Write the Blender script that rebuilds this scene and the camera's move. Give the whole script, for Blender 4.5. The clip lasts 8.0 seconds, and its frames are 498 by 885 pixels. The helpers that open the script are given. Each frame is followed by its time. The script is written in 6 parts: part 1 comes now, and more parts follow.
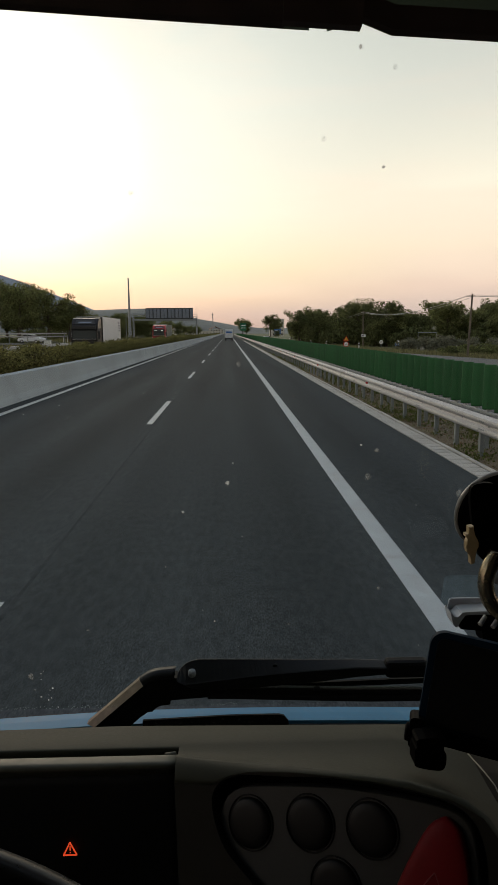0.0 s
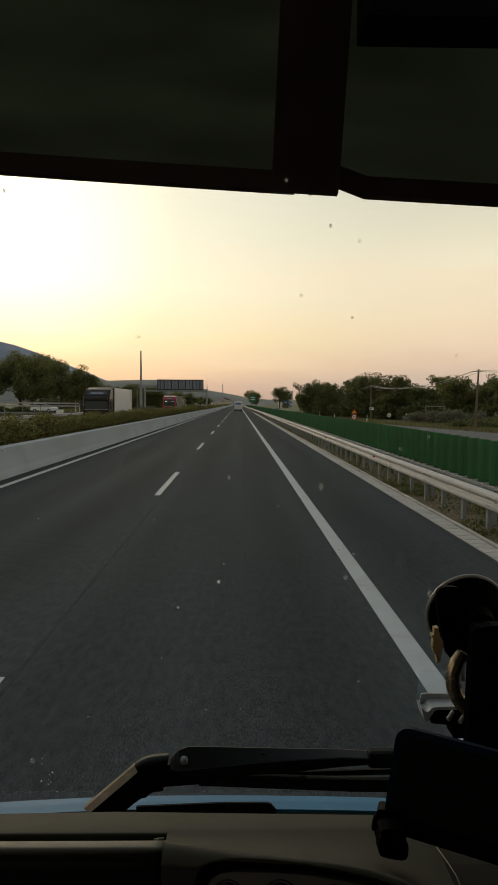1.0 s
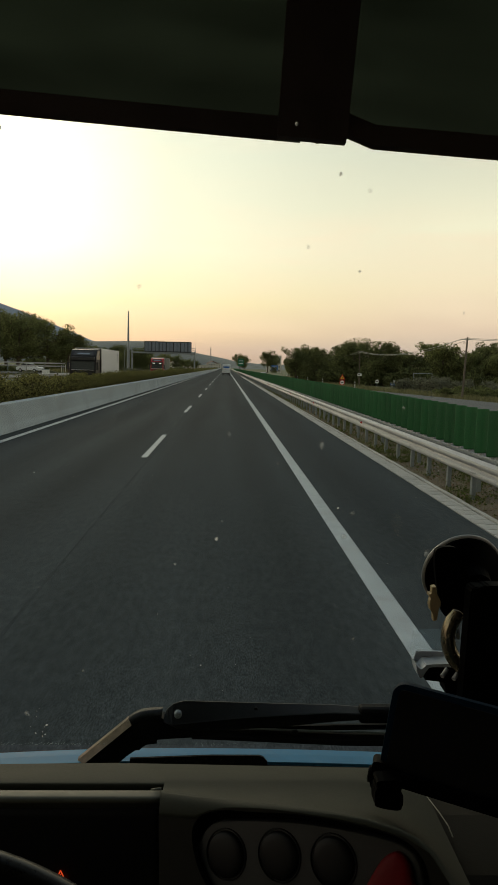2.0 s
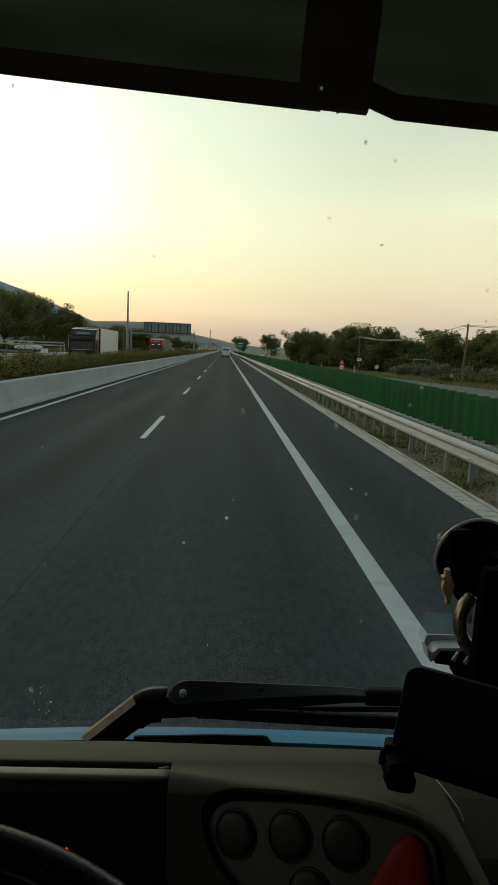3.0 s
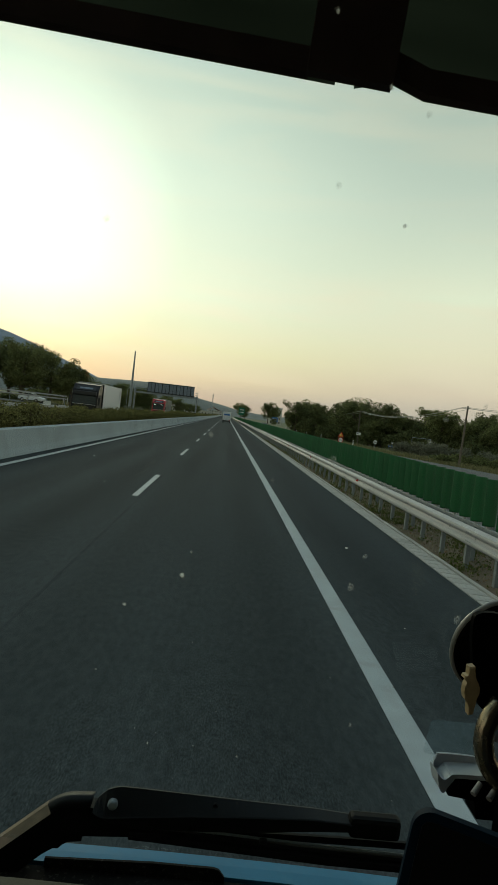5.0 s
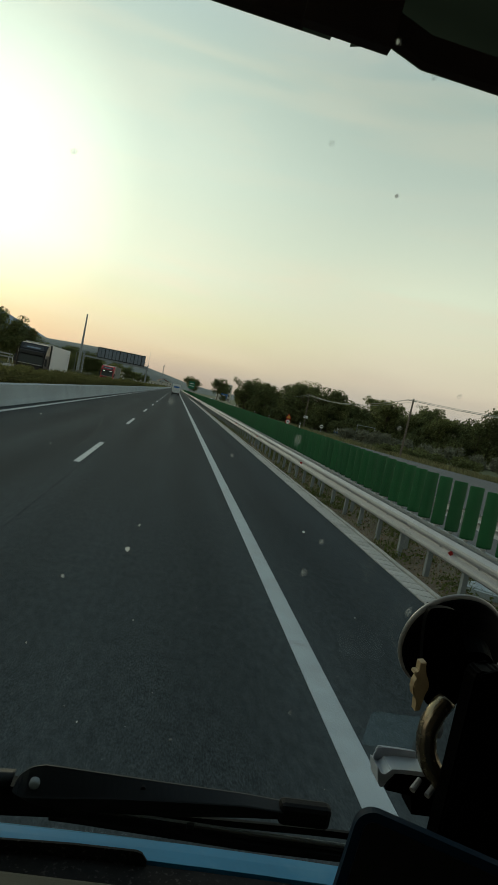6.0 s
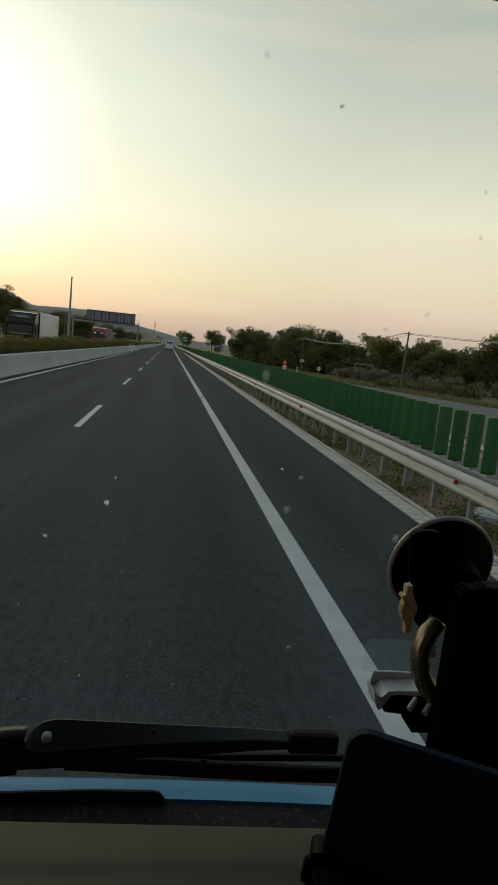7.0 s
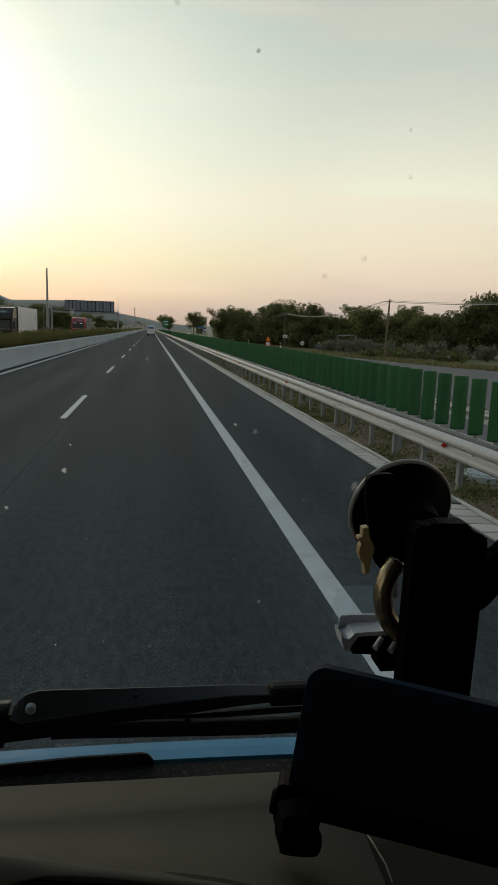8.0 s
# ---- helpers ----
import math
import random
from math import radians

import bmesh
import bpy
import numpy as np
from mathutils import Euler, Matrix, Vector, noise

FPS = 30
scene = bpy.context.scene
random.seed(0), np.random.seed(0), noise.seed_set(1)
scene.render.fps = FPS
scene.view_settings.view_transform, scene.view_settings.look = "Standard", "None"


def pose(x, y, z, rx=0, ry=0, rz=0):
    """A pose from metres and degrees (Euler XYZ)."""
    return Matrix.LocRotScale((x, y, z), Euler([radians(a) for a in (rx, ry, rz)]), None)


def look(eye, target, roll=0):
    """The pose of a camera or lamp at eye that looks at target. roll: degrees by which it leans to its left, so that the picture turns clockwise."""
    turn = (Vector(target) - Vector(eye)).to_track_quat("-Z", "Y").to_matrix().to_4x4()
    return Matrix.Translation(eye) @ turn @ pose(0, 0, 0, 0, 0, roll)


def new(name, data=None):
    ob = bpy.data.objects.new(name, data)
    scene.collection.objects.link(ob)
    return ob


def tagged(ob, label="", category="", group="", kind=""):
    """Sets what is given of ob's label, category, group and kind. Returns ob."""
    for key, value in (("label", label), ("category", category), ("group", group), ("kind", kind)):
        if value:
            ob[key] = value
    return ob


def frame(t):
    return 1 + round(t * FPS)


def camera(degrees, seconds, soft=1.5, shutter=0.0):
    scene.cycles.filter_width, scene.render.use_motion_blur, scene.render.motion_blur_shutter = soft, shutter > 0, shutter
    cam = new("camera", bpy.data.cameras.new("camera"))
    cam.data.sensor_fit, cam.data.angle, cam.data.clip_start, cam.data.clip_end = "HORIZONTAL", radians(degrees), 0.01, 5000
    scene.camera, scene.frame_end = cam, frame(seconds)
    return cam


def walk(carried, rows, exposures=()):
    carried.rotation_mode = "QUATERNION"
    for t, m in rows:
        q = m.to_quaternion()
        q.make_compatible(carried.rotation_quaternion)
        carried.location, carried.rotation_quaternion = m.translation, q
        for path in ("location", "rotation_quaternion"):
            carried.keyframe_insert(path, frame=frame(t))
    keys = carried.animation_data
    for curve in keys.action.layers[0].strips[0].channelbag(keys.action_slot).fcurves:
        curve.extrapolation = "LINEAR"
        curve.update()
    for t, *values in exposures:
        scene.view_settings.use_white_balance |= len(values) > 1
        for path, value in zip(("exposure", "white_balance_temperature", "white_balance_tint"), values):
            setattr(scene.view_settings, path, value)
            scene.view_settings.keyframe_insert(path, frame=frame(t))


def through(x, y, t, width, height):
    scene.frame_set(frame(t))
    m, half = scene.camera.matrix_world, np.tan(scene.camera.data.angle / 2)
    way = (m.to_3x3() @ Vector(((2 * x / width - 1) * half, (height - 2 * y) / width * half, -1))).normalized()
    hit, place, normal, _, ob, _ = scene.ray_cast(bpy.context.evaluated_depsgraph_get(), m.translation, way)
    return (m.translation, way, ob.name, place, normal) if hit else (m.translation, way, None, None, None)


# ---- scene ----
# ---- camera: seconds, eye x y z, yaw, pitch, roll in degrees
PATH = [
    (0, 0.0037, 0.7094, 2.3025, -1.732, -9.633, -0.275),
    (0.5, 0.0294, 0.6401, 2.3491, -1.596, -5.178, -1.092),
    (0.8, 0.0368, 0.611, 2.3639, -0.807, -2.118, -0.223),
    (1, 0.0249, 0.6204, 2.3601, -0.979, -3.418, 0.366),
    (1.5, 0.0151, 0.6323, 2.3504, -1.449, -6.383, 0.979),
    (1.7, 0.0137, 0.6297, 2.3509, -1.937, -6.337, 1.235),
    (2.8, -0.007, 0.6481, 2.3416, -2.484, -7.899, 1.783),
    (3, -0.0092, 0.649, 2.3401, -2.417, -8.045, 2.558),
    (3.5, -0.0256, 0.6554, 2.3329, -1.642, -8.781, 2.845),
    (4, -0.0106, 0.6531, 2.3417, -2.488, -7.994, 3.163),
    (4.5, 0.0091, 0.6964, 2.3301, -3.151, -3.12, 4.017),
    (4.7, 0.0266, 0.774, 2.2892, -2.251, -2.375, 4.436),
    (5.8, 0.0202, 0.8633, 2.2856, -6.021, -2.07, 12.567),
    (6, 0.0164, 0.866, 2.2808, -7.202, -3.508, 11.389),
    (6.5, 0.0331, 0.8734, 2.2804, -7.394, -6.852, 8.067),
    (7, 0.045, 0.8726, 2.2758, -7.772, -7.945, 6.035),
    (7.5, 0.0622, 0.8694, 2.2687, -7.756, -9.333, 4.168),
    (8, 0.0788, 0.8592, 2.2579, -8.796, -9.696, 1.941),
]


def aimed(x, y, z, yaw, pitch, roll):
    a, p = radians(yaw), radians(pitch)
    ahead = Vector((-math.sin(a) * math.cos(p), math.cos(a) * math.cos(p), math.sin(p)))
    eye = Vector((x, y, z))
    return look(eye, eye + ahead, roll)


cam = camera(41.95, 8.0, soft=0.75)
EXPOSURES = [(0, 0.11, 6700, 14), (0.5, 0.02, 6850, 15), (1, -0.12, 7350, 11), (1.5, -0.06, 7300, 8), (3, 0.0, 6800, -4), (4, -0.03, 6700, -5), (4.5, -0.08, 6550, -9), (6, -0.22, 6300, -6), (6.5, -0.18, 6850, 1), (7, -0.13, 6750, 4), (8, -0.05, 6550, 6)]
walk(cam, [(row[0], aimed(*row[1:])) for row in PATH], EXPOSURES)

# ---- world and sun: after sunset, glow ahead to the left
world = bpy.data.worlds.new("dusk")
scene.world = world
world.use_nodes = True
SUN_AZ, SUN_EL = radians(-20), radians(14)
SUN_WAY = Vector((math.sin(SUN_AZ) * math.cos(SUN_EL), math.cos(SUN_AZ) * math.cos(SUN_EL), math.sin(SUN_EL)))


def build_sky():
    nt = world.node_tree
    nt.nodes.clear()
    N, L = nt.nodes.new, nt.links.new
    out, bg = N("ShaderNodeOutputWorld"), N("ShaderNodeBackground")
    co = N("ShaderNodeTexCoord")
    sep = N("ShaderNodeSeparateXYZ")
    L(co.outputs["Generated"], sep.inputs[0])
    ramps = []
    for stops in (SKY_AWAY, SKY_STOPS):
        ramp = N("ShaderNodeValToRGB")
        L(sep.outputs["Z"], ramp.inputs[0])
        while len(ramp.color_ramp.elements) < len(stops):
            ramp.color_ramp.elements.new(0.5)
        for e, (p, c) in zip(ramp.color_ramp.elements, stops):
            e.position, e.color = p, (*c, 1)
        ramps.append(ramp)
    # wide brightening towards the place where the sun went down
    dot = N("ShaderNodeVectorMath")
    dot.operation = "DOT_PRODUCT"
    L(co.outputs["Generated"], dot.inputs[0])
    dot.inputs[1].default_value = SUN_WAY
    wide = N("ShaderNodeMapRange")
    L(dot.outputs["Value"], wide.inputs["Value"])
    wide.inputs["From Min"].default_value, wide.inputs["From Max"].default_value = -0.6, 0.95
    wide.inputs["To Min"].default_value, wide.inputs["To Max"].default_value = 0.55, 1.0
    mul = N("ShaderNodeVectorMath")
    mul.operation = "SCALE"
    side = N("ShaderNodeMapRange")
    side.interpolation_type = "SMOOTHSTEP"
    L(dot.outputs["Value"], side.inputs["Value"])
    side.inputs["From Min"].default_value, side.inputs["From Max"].default_value = 0.76, 0.96
    two = N("ShaderNodeMix")
    two.data_type = "RGBA"
    L(side.outputs[0], two.inputs[0])
    L(ramps[0].outputs[0], two.inputs[6])
    L(ramps[1].outputs[0], two.inputs[7])
    # thin streaks of cloud, faintly pink, low in the sky
    flat = N("ShaderNodeMapping")
    L(co.outputs["Generated"], flat.inputs[0])
    flat.inputs["Scale"].default_value = (1.6, 1.6, 11)
    flat.inputs["Rotation"].default_value = (0, 0.10, 0)
    wisp, thin, band = N("ShaderNodeTexNoise"), N("ShaderNodeMapRange"), N("ShaderNodeValToRGB")
    L(flat.outputs[0], wisp.inputs["Vector"])
    wisp.inputs["Scale"].default_value, wisp.inputs["Detail"].default_value, wisp.inputs["Distortion"].default_value = 2.2, 6, 0.6
    L(wisp.outputs[0], thin.inputs["Value"])
    thin.inputs["From Min"].default_value, thin.inputs["From Max"].default_value = 0.42, 0.74
    L(sep.outputs["Z"], band.inputs[0])
    for e, (p, v) in zip((band.color_ramp.elements[0], band.color_ramp.elements[1], band.color_ramp.elements.new(0.17), band.color_ramp.elements.new(0.3)), ((0.03, 0.15), (0.34, 0.0), (0.15, 1), (0.24, 0.12))):
        e.position, e.color = p, (v, v, v, 1)
    amount = N("ShaderNodeMath")
    amount.operation = "MULTIPLY"
    L(thin.outputs[0], amount.inputs[0])
    L(band.outputs[0], amount.inputs[1])
    cloud = N("ShaderNodeMix")
    cloud.data_type = "RGBA"
    L(amount.outputs[0], cloud.inputs[0])
    L(two.outputs[2], cloud.inputs[6])
    cloud.inputs[7].default_value = (1.12, 0.89, 0.74, 1)
    L(cloud.outputs[2], mul.inputs[0])
    L(wide.outputs[0], mul.inputs["Scale"])
    add = mul.outputs[0]
    high = N("ShaderNodeMapRange")
    high.interpolation_type = "SMOOTHSTEP"
    L(sep.outputs["Z"], high.inputs["Value"])
    high.inputs["From Min"].default_value, high.inputs["From Max"].default_value = -0.02, 0.2
    high.inputs["To Min"].default_value, high.inputs["To Max"].default_value = 0.06, 1.0
    for low, power, colour in SKY_GLOW:
        m = N("ShaderNodeMapRange")
        L(dot.outputs["Value"], m.inputs["Value"])
        m.inputs["From Min"].default_value, m.inputs["From Max"].default_value = low, 1.0
        pw = N("ShaderNodeMath")
        pw.operation = "POWER"
        L(m.outputs[0], pw.inputs[0])
        pw.inputs[1].default_value = power
        sc = N("ShaderNodeVectorMath")
        sc.operation = "SCALE"
        sc.inputs[0].default_value = colour
        hi = N("ShaderNodeMath")
        hi.operation = "MULTIPLY"
        L(pw.outputs[0], hi.inputs[0])
        L(high.outputs[0], hi.inputs[1])
        L(hi.outputs[0], sc.inputs["Scale"])
        ad = N("ShaderNodeVectorMath")
        L(add, ad.inputs[0])
        L(sc.outputs[0], ad.inputs[1])
        add = ad.outputs[0]
    nish = N("ShaderNodeTexSky")
    nish.sky_type, nish.sun_disc, nish.sun_elevation, nish.sun_rotation = "NISHITA", False, radians(2), SUN_AZ
    mix = N("ShaderNodeVectorMath")
    mix.operation = "MULTIPLY_ADD"
    L(nish.outputs[0], mix.inputs[0])
    mix.inputs[1].default_value = (0.02, 0.02, 0.02)
    L(add, mix.inputs[2])
    L(mix.outputs[0], bg.inputs[0])
    bg.inputs[1].default_value = 1.0
    L(bg.outputs[0], out.inputs[0])


SKY_STOPS = [(0.0, (0.44, 0.38, 0.38)), (0.026, (0.62, 0.51, 0.495)), (0.05, (0.83, 0.64, 0.51)), (0.095, (1.0, 0.85, 0.60)), (0.17, (0.98, 0.92, 0.78)),
             (0.32, (0.80, 0.82, 0.76)), (0.44, (0.62, 0.66, 0.635)), (0.58, (0.40, 0.52, 0.66)), (1.0, (0.27, 0.45, 0.72))]
SKY_AWAY = [(0.0, (0.43, 0.37, 0.38)), (0.03, (0.62, 0.52, 0.525)), (0.065, (0.90, 0.685, 0.61)), (0.12, (1.10, 0.91, 0.74)), (0.2, (1.12, 1.04, 0.88)),
            (0.32, (0.79, 0.80, 0.745)), (0.44, (0.60, 0.64, 0.615)), (0.58, (0.40, 0.52, 0.66)), (1.0, (0.27, 0.45, 0.72))]
SKY_GLOW = [(0.82, 2.0, (0.41, 0.39, 0.335)), (0.968, 1.5, (0.55, 0.55, 0.46))]
build_sky()
sun_data = bpy.data.lights.new("sun", "SUN")
sun_data.energy, sun_data.angle, sun_data.color = 0.5, radians(25), (1.0, 0.86, 0.66)
sun = new("sun", sun_data)
sun.matrix_world = Matrix.Translation((-30, 100, 40)) @ SUN_WAY.to_track_quat("Z", "Y").to_matrix().to_4x4()


# ---- materials
def mat(name, colour, rough=0.6, metal=0.0, vary=0.25, scale=6.0, fine=80.0, bump=0.15, depth=0.004, spec=0.5, stretch=(1, 1, 1), pieces=0.0, stain=None):
    """A surface with colour variation at two scales, fine relief and, for pieces, a shift from one to the next."""
    m = bpy.data.materials.new(name)
    m.use_nodes = True
    nt = m.node_tree
    N, L = nt.nodes.new, nt.links.new
    b = nt.nodes["Principled BSDF"]
    b.inputs["Metallic"].default_value = metal
    b.inputs["Specular IOR Level"].default_value = spec
    co, mp = N("ShaderNodeTexCoord"), N("ShaderNodeMapping")
    L(co.outputs["Object"], mp.inputs[0])
    mp.inputs["Scale"].default_value = stretch
    big, small = N("ShaderNodeTexNoise"), N("ShaderNodeTexNoise")
    for n, s in ((big, scale), (small, fine)):
        L(mp.outputs[0], n.inputs["Vector"])
        n.inputs["Scale"].default_value, n.inputs["Detail"].default_value = s, 5
    mixv = N("ShaderNodeMath")
    mixv.operation = "MULTIPLY_ADD"
    L(small.outputs[0], mixv.inputs[0])
    mixv.inputs[1].default_value = 0.6
    L(big.outputs[0], mixv.inputs[2])
    val = N("ShaderNodeMapRange")
    L(mixv.outputs[0], val.inputs["Value"])
    val.inputs["From Min"].default_value, val.inputs["From Max"].default_value = 0.5, 1.1
    val.inputs["To Min"].default_value, val.inputs["To Max"].default_value = 1 - vary, 1 + vary
    source = val.outputs[0]
    if pieces:
        info = N("ShaderNodeObjectInfo")
        pr = N("ShaderNodeMapRange")
        L(info.outputs["Random"], pr.inputs["Value"])
        pr.inputs["To Min"].default_value, pr.inputs["To Max"].default_value = 1 - pieces, 1 + pieces
        pm = N("ShaderNodeMath")
        pm.operation = "MULTIPLY"
        L(source, pm.inputs[0])
        L(pr.outputs[0], pm.inputs[1])
        source = pm.outputs[0]
    sc = N("ShaderNodeVectorMath")
    sc.operation = "SCALE"
    sc.inputs[0].default_value = colour
    L(source, sc.inputs["Scale"])
    colour_out = sc.outputs[0]
    if stain:
        tint, st_scale, low, high = stain
        sn, sr, sm = N("ShaderNodeTexNoise"), N("ShaderNodeMapRange"), N("ShaderNodeMix")
        L(mp.outputs[0], sn.inputs["Vector"])
        sn.inputs["Scale"].default_value, sn.inputs["Detail"].default_value = st_scale, 6
        L(sn.outputs[0], sr.inputs["Value"])
        sr.inputs["From Min"].default_value, sr.inputs["From Max"].default_value = low, high
        sm.data_type = "RGBA"
        L(sr.outputs[0], sm.inputs[0])
        L(colour_out, sm.inputs[6])
        sm.inputs[7].default_value = (*tint, 1)
        colour_out = sm.outputs[2]
    L(colour_out, b.inputs["Base Color"])
    rr = N("ShaderNodeMapRange")
    L(small.outputs[0], rr.inputs["Value"])
    rr.inputs["To Min"].default_value, rr.inputs["To Max"].default_value = max(0.02, rough - 0.12), min(1, rough + 0.12)
    L(rr.outputs[0], b.inputs["Roughness"])
    if bump:
        bp = N("ShaderNodeBump")
        bp.inputs["Strength"].default_value, bp.inputs["Distance"].default_value = bump, depth
        L(small.outputs[0], bp.inputs["Height"])
        L(bp.outputs[0], b.inputs["Normal"])
    return m


def leaf_mat(name, colour, vary=0.45, through=0.35):
    """Foliage: matt leaves that differ from one to the next and let some light through."""
    m = bpy.data.materials.new(name)
    m.use_nodes = True
    nt = m.node_tree
    N, L = nt.nodes.new, nt.links.new
    nt.nodes.clear()
    geo, hsv = N("ShaderNodeNewGeometry"), N("ShaderNodeMapRange")
    L(geo.outputs["Random Per Island"], hsv.inputs["Value"])
    hsv.inputs["To Min"].default_value, hsv.inputs["To Max"].default_value = 1 - vary, 1 + vary
    sc = N("ShaderNodeVectorMath")
    sc.operation = "SCALE"
    sc.inputs[0].default_value = colour
    L(hsv.outputs[0], sc.inputs["Scale"])
    d, t, mx, out = N("ShaderNodeBsdfDiffuse"), N("ShaderNodeBsdfTranslucent"), N("ShaderNodeMixShader"), N("ShaderNodeOutputMaterial")
    L(sc.outputs[0], d.inputs[0])
    L(sc.outputs[0], t.inputs[0])
    mx.inputs[0].default_value = through
    L(d.outputs[0], mx.inputs[1])
    L(t.outputs[0], mx.inputs[2])
    L(mx.outputs[0], out.inputs[0])
    return m


def lamp_mat(name, colour, power):
    m = bpy.data.materials.new(name)
    m.use_nodes = True
    b = m.node_tree.nodes["Principled BSDF"]
    b.inputs["Base Color"].default_value = (*colour, 1)
    b.inputs["Emission Color"].default_value = (*colour, 1)
    b.inputs["Emission Strength"].default_value = power
    return m


def pane_mat(name, tint=(1, 1, 1), gloss=0.035):
    """Thin clear glass: light goes straight through, and a little is mirrored."""
    m = bpy.data.materials.new(name)
    m.use_nodes = True
    nt = m.node_tree
    N, L = nt.nodes.new, nt.links.new
    nt.nodes.clear()
    t, g, mx, out = N("ShaderNodeBsdfTransparent"), N("ShaderNodeBsdfGlossy"), N("ShaderNodeMixShader"), N("ShaderNodeOutputMaterial")
    t.inputs[0].default_value = (*tint, 1)
    g.inputs["Roughness"].default_value = 0.03
    mx.inputs[0].default_value = gloss
    L(t.outputs[0], mx.inputs[1])
    L(g.outputs[0], mx.inputs[2])
    L(mx.outputs[0], out.inputs[0])
    return m


def asphalt_mat():
    """Dark road surface: pale grit in dark binder, soft wheel tracks, long blotches."""
    m = mat("asphalt", (0.0452, 0.0524, 0.0546), 0.9, vary=0.1, scale=9, fine=75, bump=0.9, depth=0.006, spec=0.03, stretch=(1, 0.4, 1))
    nt = m.node_tree
    N, L = nt.nodes.new, nt.links.new
    b = nt.nodes["Principled BSDF"]
    base = b.inputs["Base Color"].links[0].from_socket
    co = N("ShaderNodeTexCoord")
    sep = N("ShaderNodeSeparateXYZ")
    L(co.outputs["Object"], sep.inputs[0])

    def noise(scale, stretch, low, high, to_low, to_high):
        mp, n, r = N("ShaderNodeMapping"), N("ShaderNodeTexNoise"), N("ShaderNodeMapRange")
        L(co.outputs["Object"], mp.inputs[0])
        mp.inputs["Scale"].default_value = stretch
        L(mp.outputs[0], n.inputs["Vector"])
        n.inputs["Scale"].default_value, n.inputs["Detail"].default_value = scale, 3
        L(n.outputs[0], r.inputs["Value"])
        for key, v in (("From Min", low), ("From Max", high), ("To Min", to_low), ("To Max", to_high)):
            r.inputs[key].default_value = v
        return r.outputs[0]

    grit = noise(85, (1, 0.3, 1), 0.36, 0.70, 0.66, 1.6)
    blot = noise(0.9, (1, 0.05, 1), 0.35, 0.65, 0.88, 1.12)
    wave, cosine, track = N("ShaderNodeMath"), N("ShaderNodeMath"), N("ShaderNodeMapRange")
    wave.operation, cosine.operation = "MULTIPLY_ADD", "COSINE"
    L(sep.outputs["X"], wave.inputs[0])
    wave.inputs[1].default_value, wave.inputs[2].default_value = 2 * math.pi / 1.86, 0.6
    L(wave.outputs[0], cosine.inputs[0])
    L(cosine.outputs[0], track.inputs["Value"])
    track.inputs["From Min"].default_value = -1
    track.inputs["To Min"].default_value, track.inputs["To Max"].default_value = 0.90, 1.08
    patch = noise(0.8, (1, 0.3, 1), 0.38, 0.66, 0.25, 1.15)
    less, more = N("ShaderNodeMath"), N("ShaderNodeMath")
    less.operation, more.operation = "SUBTRACT", "MULTIPLY_ADD"
    L(grit, less.inputs[0])
    less.inputs[1].default_value = 1.0
    L(less.outputs[0], more.inputs[0])
    L(patch, more.inputs[1])
    more.inputs[2].default_value = 1.0
    grit = more.outputs[0]
    lump = noise(17, (1, 0.35, 1), 0.34, 0.68, 0.86, 1.16)
    out = base
    for f in (grit, lump, blot, track.outputs[0]):
        sc = N("ShaderNodeVectorMath")
        sc.operation = "SCALE"
        L(out, sc.inputs[0])
        L(f, sc.inputs["Scale"])
        out = sc.outputs[0]
    L(out, b.inputs["Base Color"])
    return m


ASPHALT = asphalt_mat()
OLD_ASPHALT = mat("weathered asphalt", (0.10, 0.10, 0.102), 0.85, vary=0.2, scale=0.3, fine=40, bump=0.3, spec=0.3)
LINE_PAINT = mat("road marking paint", (0.335, 0.37, 0.385), 0.6, vary=0.18, scale=3, fine=60, bump=0.25, stain=((0.25, 0.25, 0.25), 2.5, 0.55, 0.75))
CONCRETE = mat("cast concrete", (0.40, 0.44, 0.455), 0.85, vary=0.1, scale=0.7, fine=14, bump=0.05, spec=0.2, stain=((0.34, 0.37, 0.375), 0.6, 0.5, 0.72))
SLAB = mat("gutter concrete", (0.405, 0.39, 0.36), 0.85, vary=0.2, scale=3, fine=60, bump=0.3, pieces=0.14)
GUTTER_BED = mat("dark joint filler", (0.03, 0.028, 0.024), 0.9, vary=0.2)
SEAM_TAR = mat("joint tar", (0.040, 0.046, 0.049), 0.95, vary=0.4, scale=5, fine=60, spec=0.05)
GALV = mat("galvanised steel", (0.41, 0.40, 0.40), 0.55, metal=0.15, vary=0.12, scale=4, fine=50, bump=0.08, pieces=0.06)
POST_STEEL = mat("post steel", (0.22, 0.24, 0.245), 0.6, metal=0.2, vary=0.15, scale=6, fine=60, bump=0.1, pieces=0.1)
BLADE_GREEN = mat("green plastic", (0.017, 0.112, 0.032), 0.5, vary=0.12, scale=5, fine=40, bump=0.05, pieces=0.12)
SOIL = mat("dry soil", (0.115, 0.085, 0.052), 0.95, vary=0.45, scale=1.5, fine=25, bump=0.8, depth=0.02, stain=((0.12, 0.11, 0.05), 0.8, 0.56, 0.68))
FIELD = mat("dry grass field", (0.13, 0.125, 0.055), 0.95, vary=0.35, scale=0.08, fine=1.2, bump=0.5, depth=0.1, stain=((0.075, 0.09, 0.03), 0.03, 0.45, 0.6))
STRAW = leaf_mat("straw", (0.25, 0.215, 0.12), 0.4)
DRY_GRASS = leaf_mat("bleached grass", (0.19, 0.18, 0.095), 0.4)
